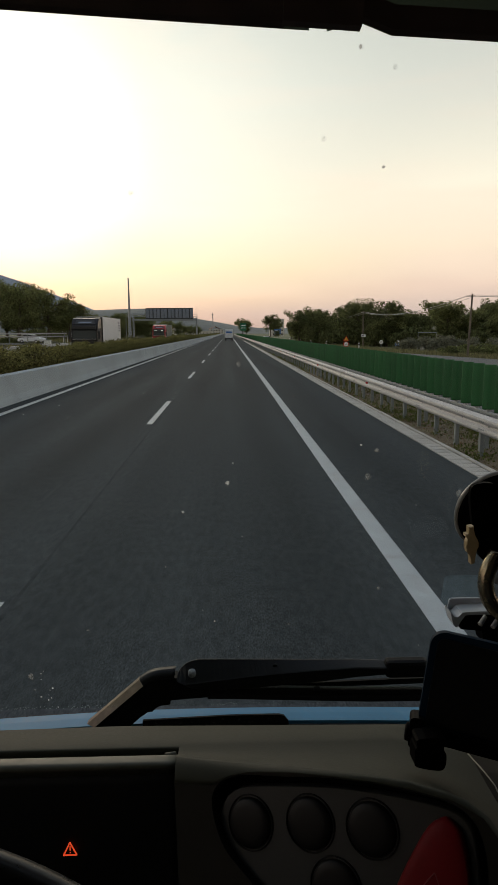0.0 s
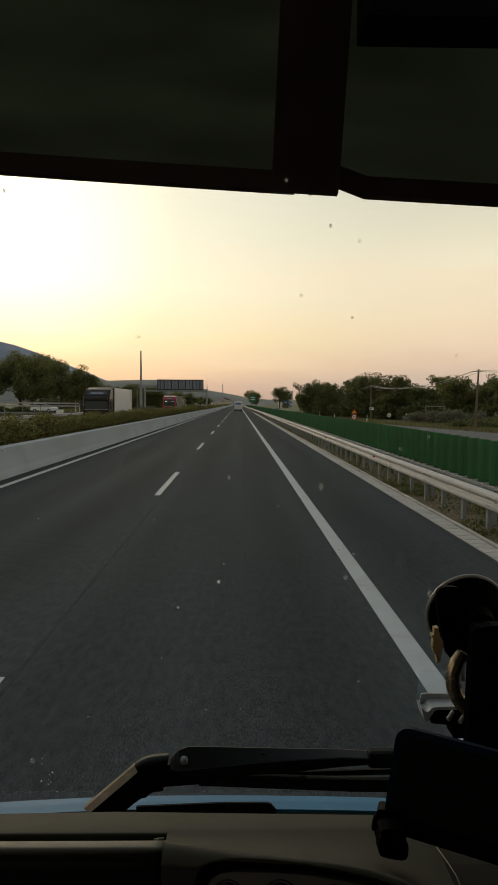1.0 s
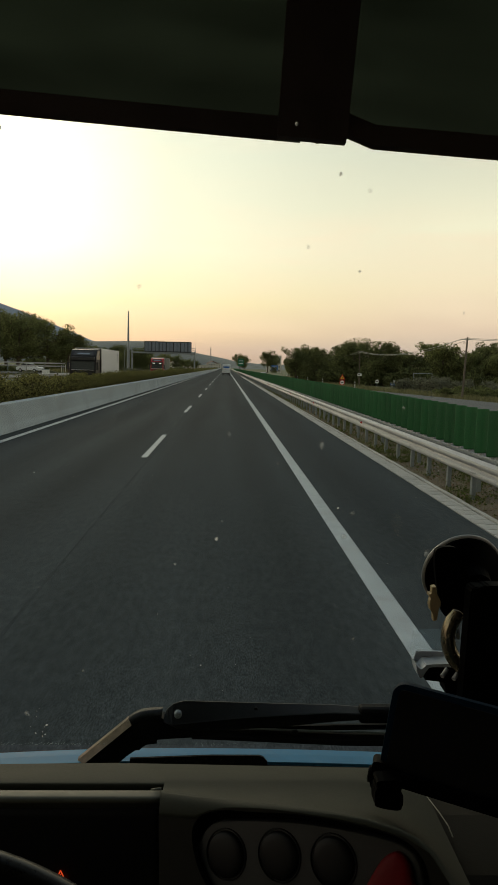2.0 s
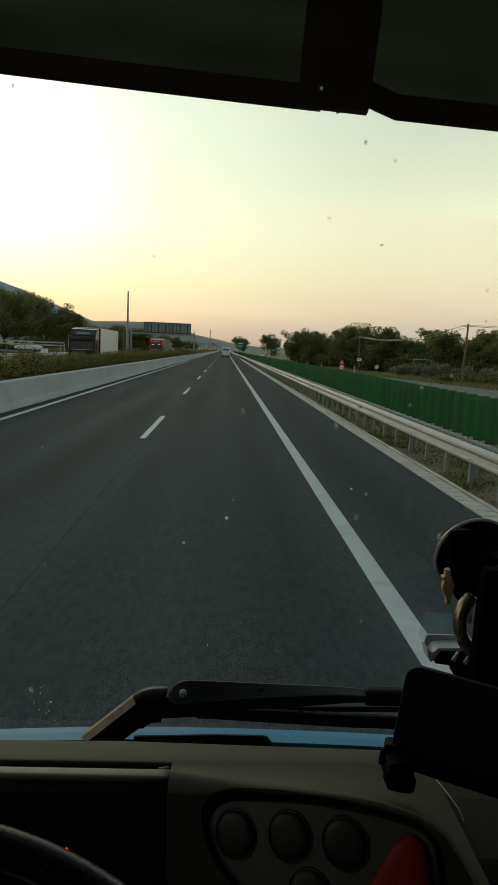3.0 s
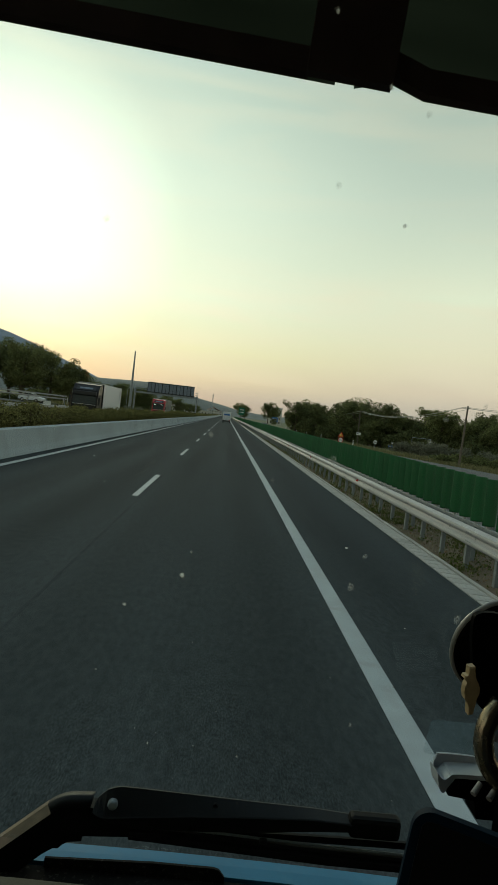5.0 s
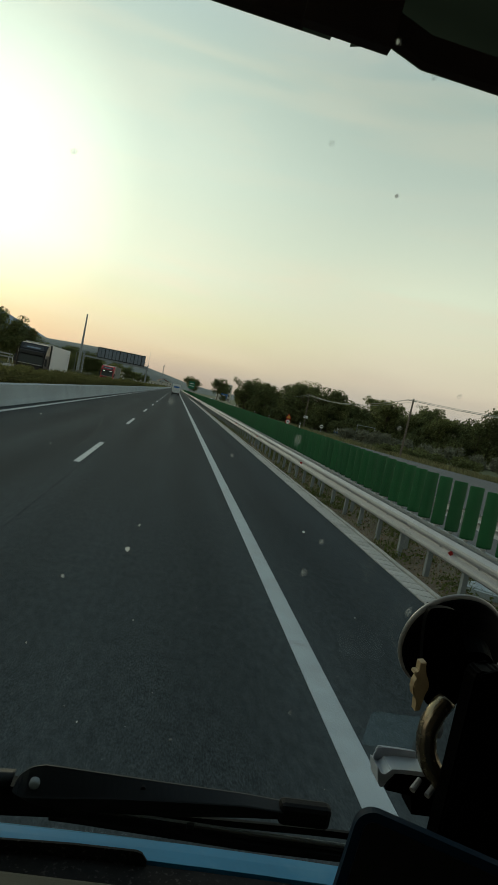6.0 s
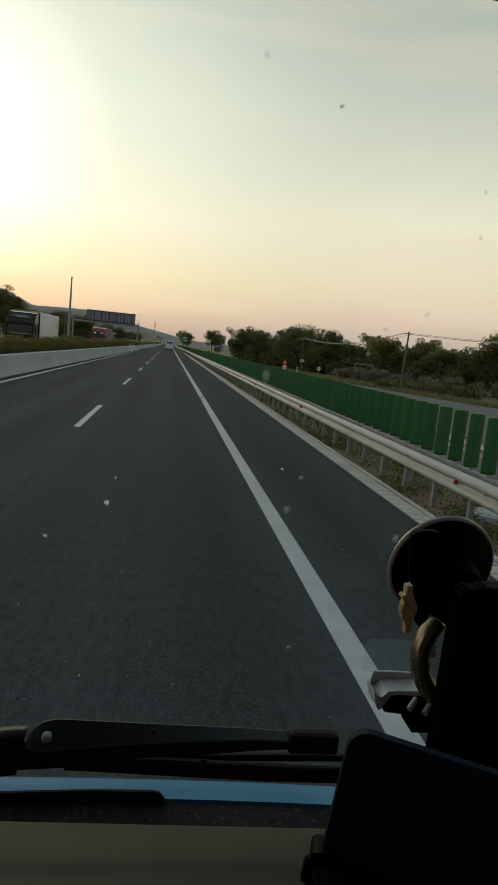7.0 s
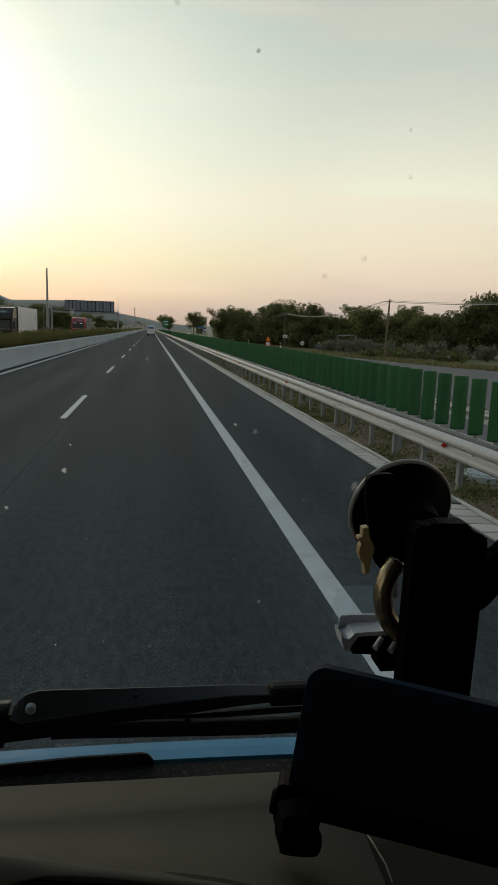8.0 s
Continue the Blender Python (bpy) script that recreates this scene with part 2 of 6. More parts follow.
LITTER = leaf_mat("brown leaf litter", (0.17, 0.11, 0.055), 0.6, 0.1)
WEED = leaf_mat("weed", (0.10, 0.12, 0.035), 0.4)
LEAF = leaf_mat("tree leaves", (0.195, 0.205, 0.085), 0.6, 0.45)
LEAF_DARK = leaf_mat("dark leaves", (0.145, 0.158, 0.068), 0.6, 0.45)
HEDGE_LEAF = leaf_mat("hedge leaves", (0.19, 0.18, 0.072), 0.75, 0.45)
BUSH_GREY = leaf_mat("grey-green leaves", (0.20, 0.20, 0.145), 0.4)
BARK = mat("bark", (0.11, 0.085, 0.06), 0.95, vary=0.3, scale=4, fine=20, bump=0.6, depth=0.02, stretch=(1, 1, 0.25))


# ---- shapes
def box(bm, x0, x1, y0, y1, z0, z1, bevel=0.0):
    made = bmesh.ops.create_cube(bm, size=1, matrix=Matrix.Translation(((x0 + x1) / 2, (y0 + y1) / 2, (z0 + z1) / 2)) @ Matrix.Diagonal((x1 - x0, y1 - y0, z1 - z0, 1)))
    if bevel:
        edges = list({e for v in made["verts"] for e in v.link_edges})
        bmesh.ops.bevel(bm, geom=edges, offset=bevel, segments=2, affect="EDGES", profile=0.5)
    return bm


def rod(bm, a, b, r0, r1=None, sides=10):
    """A tapered rod from a to b."""
    a, b = Vector(a), Vector(b)
    way = b - a
    turn = way.to_track_quat("Z", "Y").to_matrix().to_4x4()
    bmesh.ops.create_cone(bm, cap_ends=True, segments=sides, radius1=r0, radius2=r0 if r1 is None else r1, depth=way.length,
                          matrix=Matrix.Translation((a + b) / 2) @ turn)
    return bm


def tube(bm, points, r, sides=10, closed=False):
    """A round bar along a line of points."""
    pts = [Vector(p) for p in points]
    rings = []
    for n, p in enumerate(pts):
        before = pts[n - 1] if (n or closed) else p
        after = pts[(n + 1) % len(pts)] if (n < len(pts) - 1 or closed) else p
        way = (after - before).normalized()
        side = way.cross(Vector((0, 0, 1)))
        side = side.normalized() if side.length > 1e-3 else Vector((1, 0, 0))
        up = side.cross(way)
        rr = r[n] if isinstance(r, (list, tuple)) else r
        rings.append([bm.verts.new(p + rr * (math.cos(2 * math.pi * k / sides) * side + math.sin(2 * math.pi * k / sides) * up)) for k in range(sides)])
    for n in range(len(rings) - (0 if closed else 1)):
        a, b = rings[n], rings[(n + 1) % len(rings)]
        for k in range(sides):
            bm.faces.new((a[k], a[(k + 1) % sides], b[(k + 1) % sides], b[k]))
    if not closed:
        bm.faces.new(rings[0][::-1])
        bm.faces.new(rings[-1])
    return bm


def swept(bm, profile, along, axis="y", closed=True):
    """A profile of (a, z) pairs drawn out along an axis through the given stations."""
    rings = []
    for s in along:
        rings.append([bm.verts.new((a, s, z) if axis == "y" else (s, a, z)) for a, z in profile])
    count = len(profile)
    for n in range(len(rings) - 1):
        for k in range(count if closed else count - 1):
            bm.faces.new((rings[n][k], rings[n][(k + 1) % count], rings[n + 1][(k + 1) % count], rings[n + 1][k]))
    if closed:
        bm.faces.new(rings[0][::-1])
        bm.faces.new(rings[-1])
    return bm


def plate(bm, outline, thick, m=None):
    """A flat plate with an outline in x and z, thick along +y, laid by the pose m."""
    m = m or Matrix()
    front = [bm.verts.new(m @ Vector((x, 0, z))) for x, z in outline]
    back = [bm.verts.new(m @ Vector((x, thick, z))) for x, z in outline]
    bm.faces.new(front)
    bm.faces.new(back[::-1])
    for k in range(len(outline)):
        bm.faces.new((front[k - 1], front[k], back[k], back[k - 1])[::-1])
    return bm


def rounded(w, h, r, n=5, cx=0.0, cz=0.0):
    """The outline of a rounded rectangle."""
    pts = []
    for qx, qz, a0 in ((1, 1, 0), (-1, 1, 90), (-1, -1, 180), (1, -1, 270)):
        for k in range(n + 1):
            a = radians(a0 + 90 * k / n)
            pts.append((cx + qx * (w / 2 - r) + r * math.cos(a), cz + qz * (h / 2 - r) + r * math.sin(a)))
    return pts


def circle(r, n=28, cx=0.0, cz=0.0):
    return [(cx + r * math.cos(2 * math.pi * k / n), cz + r * math.sin(2 * math.pi * k / n)) for k in range(n)]


def flowing(pts, n):
    """A closed outline drawn smoothly through the given corners."""
    out = []
    for k in range(len(pts)):
        a, b, c, d = (Vector((*pts[(k + j) % len(pts)], 0)) for j in (-1, 0, 1, 2))
        for i in range(n):
            t = i / n
            p = 0.5 * (2 * b + (c - a) * t + (2 * a - 5 * b + 4 * c - d) * t * t + (3 * b - a - 3 * c + d) * t ** 3)
            out.append((p.x, p.y))
    return out


def curved(pts, n):
    """More points along a smooth line through the given ones."""
    p = [Vector(pts[0])] + [Vector(q) for q in pts] + [Vector(pts[-1])]
    out = []
    for a, b, c, d in zip(p, p[1:], p[2:], p[3:]):
        out += [0.5 * (2 * b + (c - a) * t + (2 * a - 5 * b + 4 * c - d) * t * t + (3 * b - a - 3 * c + d) * t ** 3) for t in (i / n for i in range(n))]
    return out + [p[-1]]


def mesh_of(bm, name, material, smooth=False):
    bmesh.ops.recalc_face_normals(bm, faces=bm.faces)
    me = bpy.data.meshes.new(name)
    bm.to_mesh(me)
    bm.free()
    me.materials.append(material)
    if smooth:
        for p in me.polygons:
            p.use_smooth = True
    return me


def part(name, bm, material, parent, label="", smooth=False):
    ob = new(name, bm if isinstance(bm, bpy.types.Mesh) else mesh_of(bm, name, material, smooth))
    ob.parent = parent
    return tagged(ob, label)


def thing(name, label, category, at=(0, 0, 0), group="", kind=""):
    ob = new(name)
    ob.empty_display_size = 0.2
    ob.location = at
    return tagged(ob, label, category, group, kind)


def solid(name, bm, material, label, category, kind="structure", smooth=False):
    return tagged(new(name, mesh_of(bm, name, material, smooth)), label, category, "", kind)


def quads(name, corners, material):
    """One mesh of loose four-cornered leaves; corners is an array of n x 4 x 3."""
    n = len(corners)
    me = bpy.data.meshes.new(name)
    me.from_pydata(corners.reshape(-1, 3).tolist(), [], np.arange(4 * n).reshape(n, 4).tolist())
    me.materials.append(material)
    return me


def leaves(centres, size, rng, flat=0.0):
    """Four-cornered leaves turned at random round the given centres."""
    n = len(centres)
    a = rng.normal(size=(n, 3))
    b = rng.normal(size=(n, 3))
    a[:, 2] *= 1 - flat
    a /= np.linalg.norm(a, axis=1)[:, None]
    b -= (a * b).sum(1)[:, None] * a
    b /= np.linalg.norm(b, axis=1)[:, None]
    s = size * rng.uniform(0.6, 1.35, (n, 1))
    a, b = a * s, b * s * 0.62
    return np.stack([centres - a, centres + b * 0.9 - a * 0.1, centres + a, centres - b * 0.9 + a * 0.1], 1)


# ---- the large structure: ground, roads, markings
XR, XD, XL, XG, XB = 1.705, -2.04, -6.58, 3.96, -7.3


def build_ground():
    bm = bmesh.new()
    xs = [-3500, -1200, -400, -150, -80, -50, -36, -27, -24, -9.6, -9.2, 4.5, 5.6, 6.4, 7.5, 12, 20, 34, 60, 120, 400, 1200, 3500]
    zs = [-2, -2, -1, 0.3, 0.2, 0.0, -0.1, -0.1, -0.06, -0.06, -0.06, -0.03, -0.06, -0.25, -0.42, -0.45, -0.5, -0.8, -1.2, -1.5, -2, -2, -2]
    ys = [-400, -120, -40, 0, 20, 40, 60, 80, 100, 130, 160, 200, 260, 330, 420, 560, 800, 1300, 2200, 4200]
    grid = [[bm.verts.new((x, y, z + (0.12 * noise.noise(Vector((x * 0.07, y * 0.07, 0))) if abs(x) > 12 else 0))) for x, z in zip(xs, zs)] for y in ys]
    for a, b in zip(grid, grid[1:]):
        for k in range(len(xs) - 1):
            bm.faces.new((a[k], a[k + 1], b[k + 1], b[k]))
    solid("ground", bm, FIELD, "dry grass and bare soil beside the road", "ground")
    bm = bmesh.new()
    swept(bm, [(4.38, -0.028), (4.38, -0.02), (4.7, 0.0), (5.1, 0.015), (5.6, -0.02), (6.4, -0.22), (6.4, -0.3)], [y * 1.0 for y in range(-20, 260, 4)])
    solid("verge", bm, SOIL, "bare brown soil strip with stones beneath the guardrail", "verge")


def build_road():
    bm = bmesh.new()
    swept(bm, [(XB - 0.4, -0.3), (XB - 0.4, 0.0), (XL, 0.0), (XD, 0.0), (XG, 0.0), (XG, -0.3)], [-60, -20] + list(range(0, 300, 12)) + [400, 600, 1000])
    solid("road", bm, ASPHALT, "smooth dark grey asphalt motorway carriageway", "road")
    bm = bmesh.new()
    swept(bm, [(-22.6, -0.3), (-22.6, -0.02), (-16, 0.0), (-9.7, -0.02), (-9.7, -0.3)], [-60, 0, 60, 120, 200, 300, 500, 1000])
    solid("road_opposite", bm, OLD_ASPHALT, "grey asphalt carriageway for oncoming traffic", "road")
    for name, x, w in (("edge_line_right", XR, 0.22), ("edge_line_left", XL, 0.2)):
        bm = bmesh.new()
        swept(bm, [(x - w / 2, 0.001), (x - w / 2, 0.005), (x + w / 2, 0.005), (x + w / 2, 0.001)], [-40] + list(range(0, 200, 10)) + [300, 500, 900])
        solid(name, bm, LINE_PAINT, "solid white painted edge line on asphalt", "road marking")
    for x in (-21.5, -10.4):
        bm = bmesh.new()
        swept(bm, [(x - 0.09, -0.012), (x - 0.09, 0.004), (x + 0.09, 0.004), (x + 0.09, -0.012)], [-40, 60, 200, 900])
        solid("edge_line_opposite", bm, LINE_PAINT, "solid white edge line of the opposite carriageway", "road marking")
    dash = bmesh.new()
    swept(dash, [(-0.075, 0.001), (-0.075, 0.005), (0.075, 0.005), (0.075, 0.001)], [0, 2.8, 5.6])
    me = mesh_of(dash, "lane_dash", LINE_PAINT)
    for k in range(-1, 24):
        ob = new("lane_dash", me)
        ob.location = (XD, 17.2 + 16.7 * k, 0)
        tagged(ob, "short white dashed lane marking on asphalt", "road marking", "dashes between the lanes", "structure")
    seam = bmesh.new()
    swept(seam, [(XD + 0.14, 0.001), (XD + 0.14, 0.003), (XD + 0.172, 0.003), (XD + 0.172, 0.001)], list(range(-20, 120, 10)))
    solid("road_seam", seam, SEAM_TAR, "thin paving seam along the dashed line", "road seam")


build_ground()
build_road()


def build_service_road():
    bm = bmesh.new()
    near = [(7.6, -30), (7.6, 20), (7.6, 60), (7.8, 100), (8.2, 150), (8.5, 250), (9, 500)]
    far = [(46, -30), (40, 20), (26, 60), (18.5, 100), (15.5, 150), (14.5, 250), (14.5, 500)]
    rows = [[bm.verts.new((x0 + (x1 - x0) * k / 4, y0, -0.36)) for k in range(5)] for (x0, y0), (x1, y1) in zip(near, far)]
    for a, b in zip(rows, rows[1:]):
        for k in range(4):
            bm.faces.new((a[k], a[k + 1], b[k + 1], b[k]))
    solid("road_service", bm, OLD_ASPHALT, "worn grey asphalt service road beyond the green screen", "road")


build_service_road()


# ---- median: concrete barrier, soil and hedge
def build_barrier():
    prof = [(XB - 0.36, 0.0), (XB - 0.36, 0.92), (XB - 0.33, 0.95), (XB - 0.02, 0.95), (XB + 0.01, 0.925), (XB + 0.045, 0.6), (XB + 0.10, 0.27), (XB + 0.17, 0.06), (XB + 0.18, 0.0)]
    group = thing("concrete_barrier", "long pale grey cast concrete median barrier", "barrier", kind="structure")
    bm = bmesh.new()
    swept(bm, prof, [0, 3.0, 6.0, 9.0, 11.996])
    me = mesh_of(bm, "segment", CONCRETE)
    for k in range(-2, 30):
        part("segment", me, CONCRETE, group).location = (0, 12.0 * k, 0)
    bm = bmesh.new()
    swept(bm, prof, [360, 500, 900])
    part("far_run", bm, CONCRETE, group)
    bm = bmesh.new()
    box(bm, XB + 0.012, XB + 0.045, -0.06, 0.06, 0.78, 0.86, 0.008)
    eye = mesh_of(bm, "reflector", REFLECT_WHITE)
    for k in range(24):
        part("reflector", eye, REFLECT_WHITE, group, "small pale reflector").location = (0, 5.0 + 8.0 * k, 0)
    bm = bmesh.new()
    swept(bm, [(XB - 0.36, 0.0), (XB - 0.36, 0.7), (-8.3, 0.78), (-9.2, 0.7), (-9.2, 0.0)], [-20, 100, 300, 900])
    solid("median_soil", bm, SOIL, "raised soil bed behind the concrete barrier", "soil bed")


REFLECT_WHITE = mat("pale reflector", (0.6, 0.6, 0.58), 0.3, vary=0.1)
build_barrier()


def shrub_mesh(seed, count=950):
    rng = np.random.default_rng(seed)
    c = rng.normal(size=(count, 3))
    c /= np.linalg.norm(c, axis=1)[:, None]
    c *= rng.uniform(0.35, 1.0, (count, 1)) ** 0.5
    lump = 1 + 0.25 * np.sin(c[:, :1] * 7 + seed) * np.cos(c[:, 2:] * 5)
    c = c * lump * np.array([0.36, 0.37, 0.56]) + np.array([0, 0, 0.52])
    up = rng.uniform(size=count) < 0.15
    c[up, 2] += rng.uniform(0, 0.18, up.sum())
    c[:, 2] = np.maximum(c[:, 2], 0.02)
    return quads("leaf_mass", leaves(c, 0.05, rng), HEDGE_LEAF)


def build_hedge():
    kinds = []
    for s in range(4):
        bm = bmesh.new()
        rng = random.Random(s)
        for _ in range(5):
            rod(bm, (rng.uniform(-0.05, 0.05), rng.uniform(-0.05, 0.05), -0.05), (rng.uniform(-0.3, 0.3), rng.uniform(-0.3, 0.3), 0.75), 0.012, 0.005, 5)
        kinds.append((shrub_mesh(s), mesh_of(bm, "stems", BARK)))
    rng = random.Random(5)
    y = 3.0
    while y < 150:
        leaf, stem = rng.choice(kinds)
        ob = thing("shrub", "olive-brown leafy hedge shrub in the median bed", "shrub", (-8.15 + rng.uniform(-0.12, 0.12), y, 0.72), "shrubs of the median hedge")
        part("stems", stem, BARK, ob)
        tagged(part("leaf_mass", leaf, HEDGE_LEAF, ob), kind="stuff")
        s = rng.uniform(0.84, 1.12)
        ob.scale = (s * 1.15, s, s * rng.uniform(0.86, 1.08))
        ob.rotation_euler = (0, 0, rng.uniform(0, 6.28))
        y += rng.uniform(0.70, 0.94)
    r = np.random.default_rng(9)
    n = 16000
    c = np.stack([-8.15 + r.normal(0, 0.25, n), 150 + 450 * r.uniform(size=n) ** 1.5, 0.75 + r.uniform(0, 0.95, n)], 1)
    tagged(new("far_hedge", quads("far_hedge", leaves(c, 0.2, r), HEDGE_LEAF)), "olive-brown hedge running on along the median", "hedge", "", "stuff")


build_hedge()


# ---- right side: gutter, guardrail, green screen
def build_gutter():
    g = thing("gutter", "pale concrete slab drainage gutter along the asphalt edge", "gutter", kind="structure")
    bm = bmesh.new()
    swept(bm, [(XG + 0.004, -0.1), (XG + 0.004, -0.012), (4.44, -0.004), (4.44, -0.1)], [-20, 100, 300, 900])
    part("bed", bm, GUTTER_BED, g)
    bm = bmesh.new()
    box(bm, 0.015, 0.36, 0.018, 0.322, -0.05, 0.012, 0.005)
    me = mesh_of(bm, "slab", SLAB)
    for k in range(290):
        ob = part("slab", me, SLAB, g)
        ob.location = (XG, 0.28 + 0.34 * k, 0.002 * math.sin(k * 12.9))
        ob.rotation_euler = (0, 0.035 + 0.006 * math.sin(k * 7.7), 0)
    bm = bmesh.new()
    for k in list(range(-60, 0)) + list(range(290, 520)):
        box(bm, XG + 0.015, XG + 0.36, 0.298 + 0.34 * k, 0.602 + 0.34 * k, -0.05, 0.006)
    tagged(part("far_slabs", bm, SLAB, g), kind="stuff")
    bm = bmesh.new()
    box(bm, 0.375, 0.46, 0.004, 0.996, -0.1, 0.022, 0.006)
    me = mesh_of(bm, "kerb_stone", SLAB)
    for k in range(-20, 150):
        ob = part("kerb_stone", me, SLAB, g)
        ob.location = (XG + 0.004 * math.sin(k * 5.1), 3.28 + 1.0 * k, 0.003 * math.sin(k * 9.3))


build_gutter()
RX = 4.62


def build_guardrail():
    g = thing("guardrail", "galvanised double-wave steel guardrail on closely set posts", "guardrail", (0, 0, 0))
    wave = [(0.0, 0.80), (-0.012, 0.79), (-0.075, 0.755), (-0.082, 0.72), (-0.075, 0.685), (-0.012, 0.645), (0.0, 0.625), (-0.012, 0.605), (-0.075, 0.565), (-0.082, 0.53), (-0.075, 0.495), (-0.012, 0.46), (0.0, 0.45)]
    prof = [(RX + a, z) for a, z in wave] + [(RX + a + 0.006, z) for a, z in wave[::-1]]
    bm = bmesh.new()
    swept(bm, prof, [0, 4.02])
    beam = mesh_of(bm, "beam", GALV)
    bm = bmesh.new()
    box(bm, RX + 0.03, RX + 0.035, -0.045, 0.045, -0.2, 0.76)
    box(bm, RX + 0.035, RX + 0.11, -0.045, -0.040, -0.2, 0.76)
    box(bm, RX + 0.035, RX + 0.11, 0.040, 0.045, -0.2, 0.76)
    box(bm, RX + 0.004, RX + 0.03, -0.05, 0.05, 0.55, 0.70)
    post = mesh_of(bm, "post", POST_STEEL)
    bm = bmesh.new()
    plate(bm, [(-0.09, 0), (0.0, -0.07), (0.0, 0.07)], 0.004, Matrix.Translation((RX - 0.005, 0, 0.625)))
    refl = mesh_of(bm, "reflector", REFLECT_RED)
    bm = bmesh.new()
    for yy in (0.06, 0.16, 0.26):
        for z in (0.70, 0.55):
            rod(bm, (RX - 0.092, yy, z), (RX - 0.07, yy, z), 0.012, 0.014, 8)
    for yy in (1.33, 2.67, 4.0):
        rod(bm, (RX - 0.02, yy, 0.625), (RX + 0.004, yy, 0.625), 0.014, 0.016, 8)
    bolts = mesh_of(bm, "bolt_row", POST_STEEL)
    for k in range(-3, 60):
        b = part("beam", beam, GALV, g)
        b.location = (0.003 * (k % 2), 4.0 * k, 0)
        part("bolt_row", bolts, POST_STEEL, b).location = (0, 0, 0)
    for k in range(-6, 180):
        part("post", post, POST_STEEL, g).location = (0, 0.5 + 1.333 * k, 0)
    for k in range(-1, 20):
        part("reflector", refl, REFLECT_RED, g, "small red reflector").location = (0, 10.2 + 12 * k, 0)
    bm = bmesh.new()
    swept(bm, prof, [240, 400, 700])
    part("far_beam", bm, GALV, g)
    # the rail that faces the service road
    s = thing("guardrail", "galvanised steel guardrail facing the service road", "guardrail")
    prof2 = [(2 * RX + 2.55 - a, z) for a, z in prof]
    bm = bmesh.new()
    swept(bm, prof2, [0, 4.02])
    beam2 = mesh_of(bm, "beam", GALV)
    bm = bmesh.new()
    box(bm, RX + 0.03, RX + 0.12, -0.05, 0.05, -0.75, 0.76, 0.006)
    tall = mesh_of(bm, "post", POST_STEEL)
    for k in range(-2, 50):
        part("beam", beam2, GALV, s).location = (0.003 * (k % 2), 4.0 * k, 0.02)
    for k in range(-4, 100):
        part("post", tall, POST_STEEL, s).location = (2.42, 1.1 + 2.0 * k, 0.02)


REFLECT_RED = mat("red reflector", (0.5, 0.02, 0.015), 0.25, vary=0.1)
build_guardrail()


def build_screen():
    g = thing("glare_screen", "row of tall green plastic anti-glare blades", "glare screen")
    base = bmesh.new()
    box(base, 5.03, 5.11, -12, 300, 0.69, 0.75, 0.01)
    part("mounting_rail", base, POST_STEEL, g)
    bm = bmesh.new()
    box(bm, 5.03, 5.11, -0.04, 0.04, -0.3, 0.692)
    stand = mesh_of(bm, "stand", POST_STEEL)
    for k in range(-3, 75):
        part("stand", stand, POST_STEEL, g).location = (0, 1.2 + 4.0 * k, 0)
    bm = bmesh.new()
    outline = [(-0.121 + 0.242 * k / 10, -0.045 * math.sin(math.pi * k / 10)) for k in range(11)]
    full = [(x, y) for x, y in outline] + [(x * 0.93, y + 0.012) for x, y in outline[::-1]]
    rings = []
    for z, s in ((0.79, 0.94), (0.83, 1), (1.63, 1), (1.652, 0.985), (1.662, 0.95), (1.666, 0.88)):
        rings.append([bm.verts.new((x * s, y, z)) for x, y in full])
    n = len(full)
    for a, b in zip(rings, rings[1:]):
        for k in range(n):
            bm.faces.new((a[k], a[(k + 1) % n], b[(k + 1) % n], b[k]))
    bm.faces.new(rings[-1])
    bm.faces.new(rings[0][::-1])
    blade = mesh_of(bm, "blade", BLADE_GREEN, True)
    bm = bmesh.new()
    box(bm, -0.035, 0.035, -0.03, 0.03, 0.748, 0.83, 0.008)
    foot = mesh_of(bm, "foot", GALV)
    rng = random.Random(3)
    for k in range(290):
        b = part("blade", blade, BLADE_GREEN, g)
        b.location = (5.07, -9.0 + 0.6 * k, 0)
        b.rotation_euler = (rng.uniform(-0.012, 0.012), rng.uniform(-0.012, 0.012), -0.14 + rng.uniform(-0.05, 0.05))
        if k < 140:
            part("foot", foot, GALV, b)
    verts, faces = [], []
    src_v = [tuple(v.co) for v in blade.vertices]
    src_f = [tuple(p.vertices) for p in blade.polygons]
    for k in range(290, 700):
        o = len(verts)
        verts += [(x + 5.07, y - 9.0 + 0.6 * k, z) for x, y, z in src_v]
        faces += [tuple(i + o for i in f) for f in src_f]
    me = bpy.data.meshes.new("far_blades")
    me.from_pydata(verts, [], faces)
    me.materials.append(BLADE_GREEN)
    tagged(part("far_blades", me, BLADE_GREEN, g), kind="stuff")


build_screen()


# ---- the truck cab from which the road is seen
PLASTIC_BLACK = mat("black plastic", (0.006, 0.006, 0.006), 0.6, vary=0.2, scale=20, fine=200, bump=0.1, depth=0.001, spec=0.1)
DIRTY_BLACK = mat("dusty black plastic", (0.018, 0.0175, 0.0155), 0.9, vary=0.4, scale=12, fine=90, bump=0.3, spec=0.08, stain=((0.07, 0.066, 0.056), 190, 0.58, 0.74))
CUP_BLACK = mat("black cup rubber", (0.0016, 0.0014, 0.0012), 0.5, vary=0.2, bump=0, spec=0.012)
MOUNT_BLACK = mat("matt black mount plastic", (0.0014, 0.0013, 0.0012), 0.5, vary=0.2, bump=0, spec=0.012)
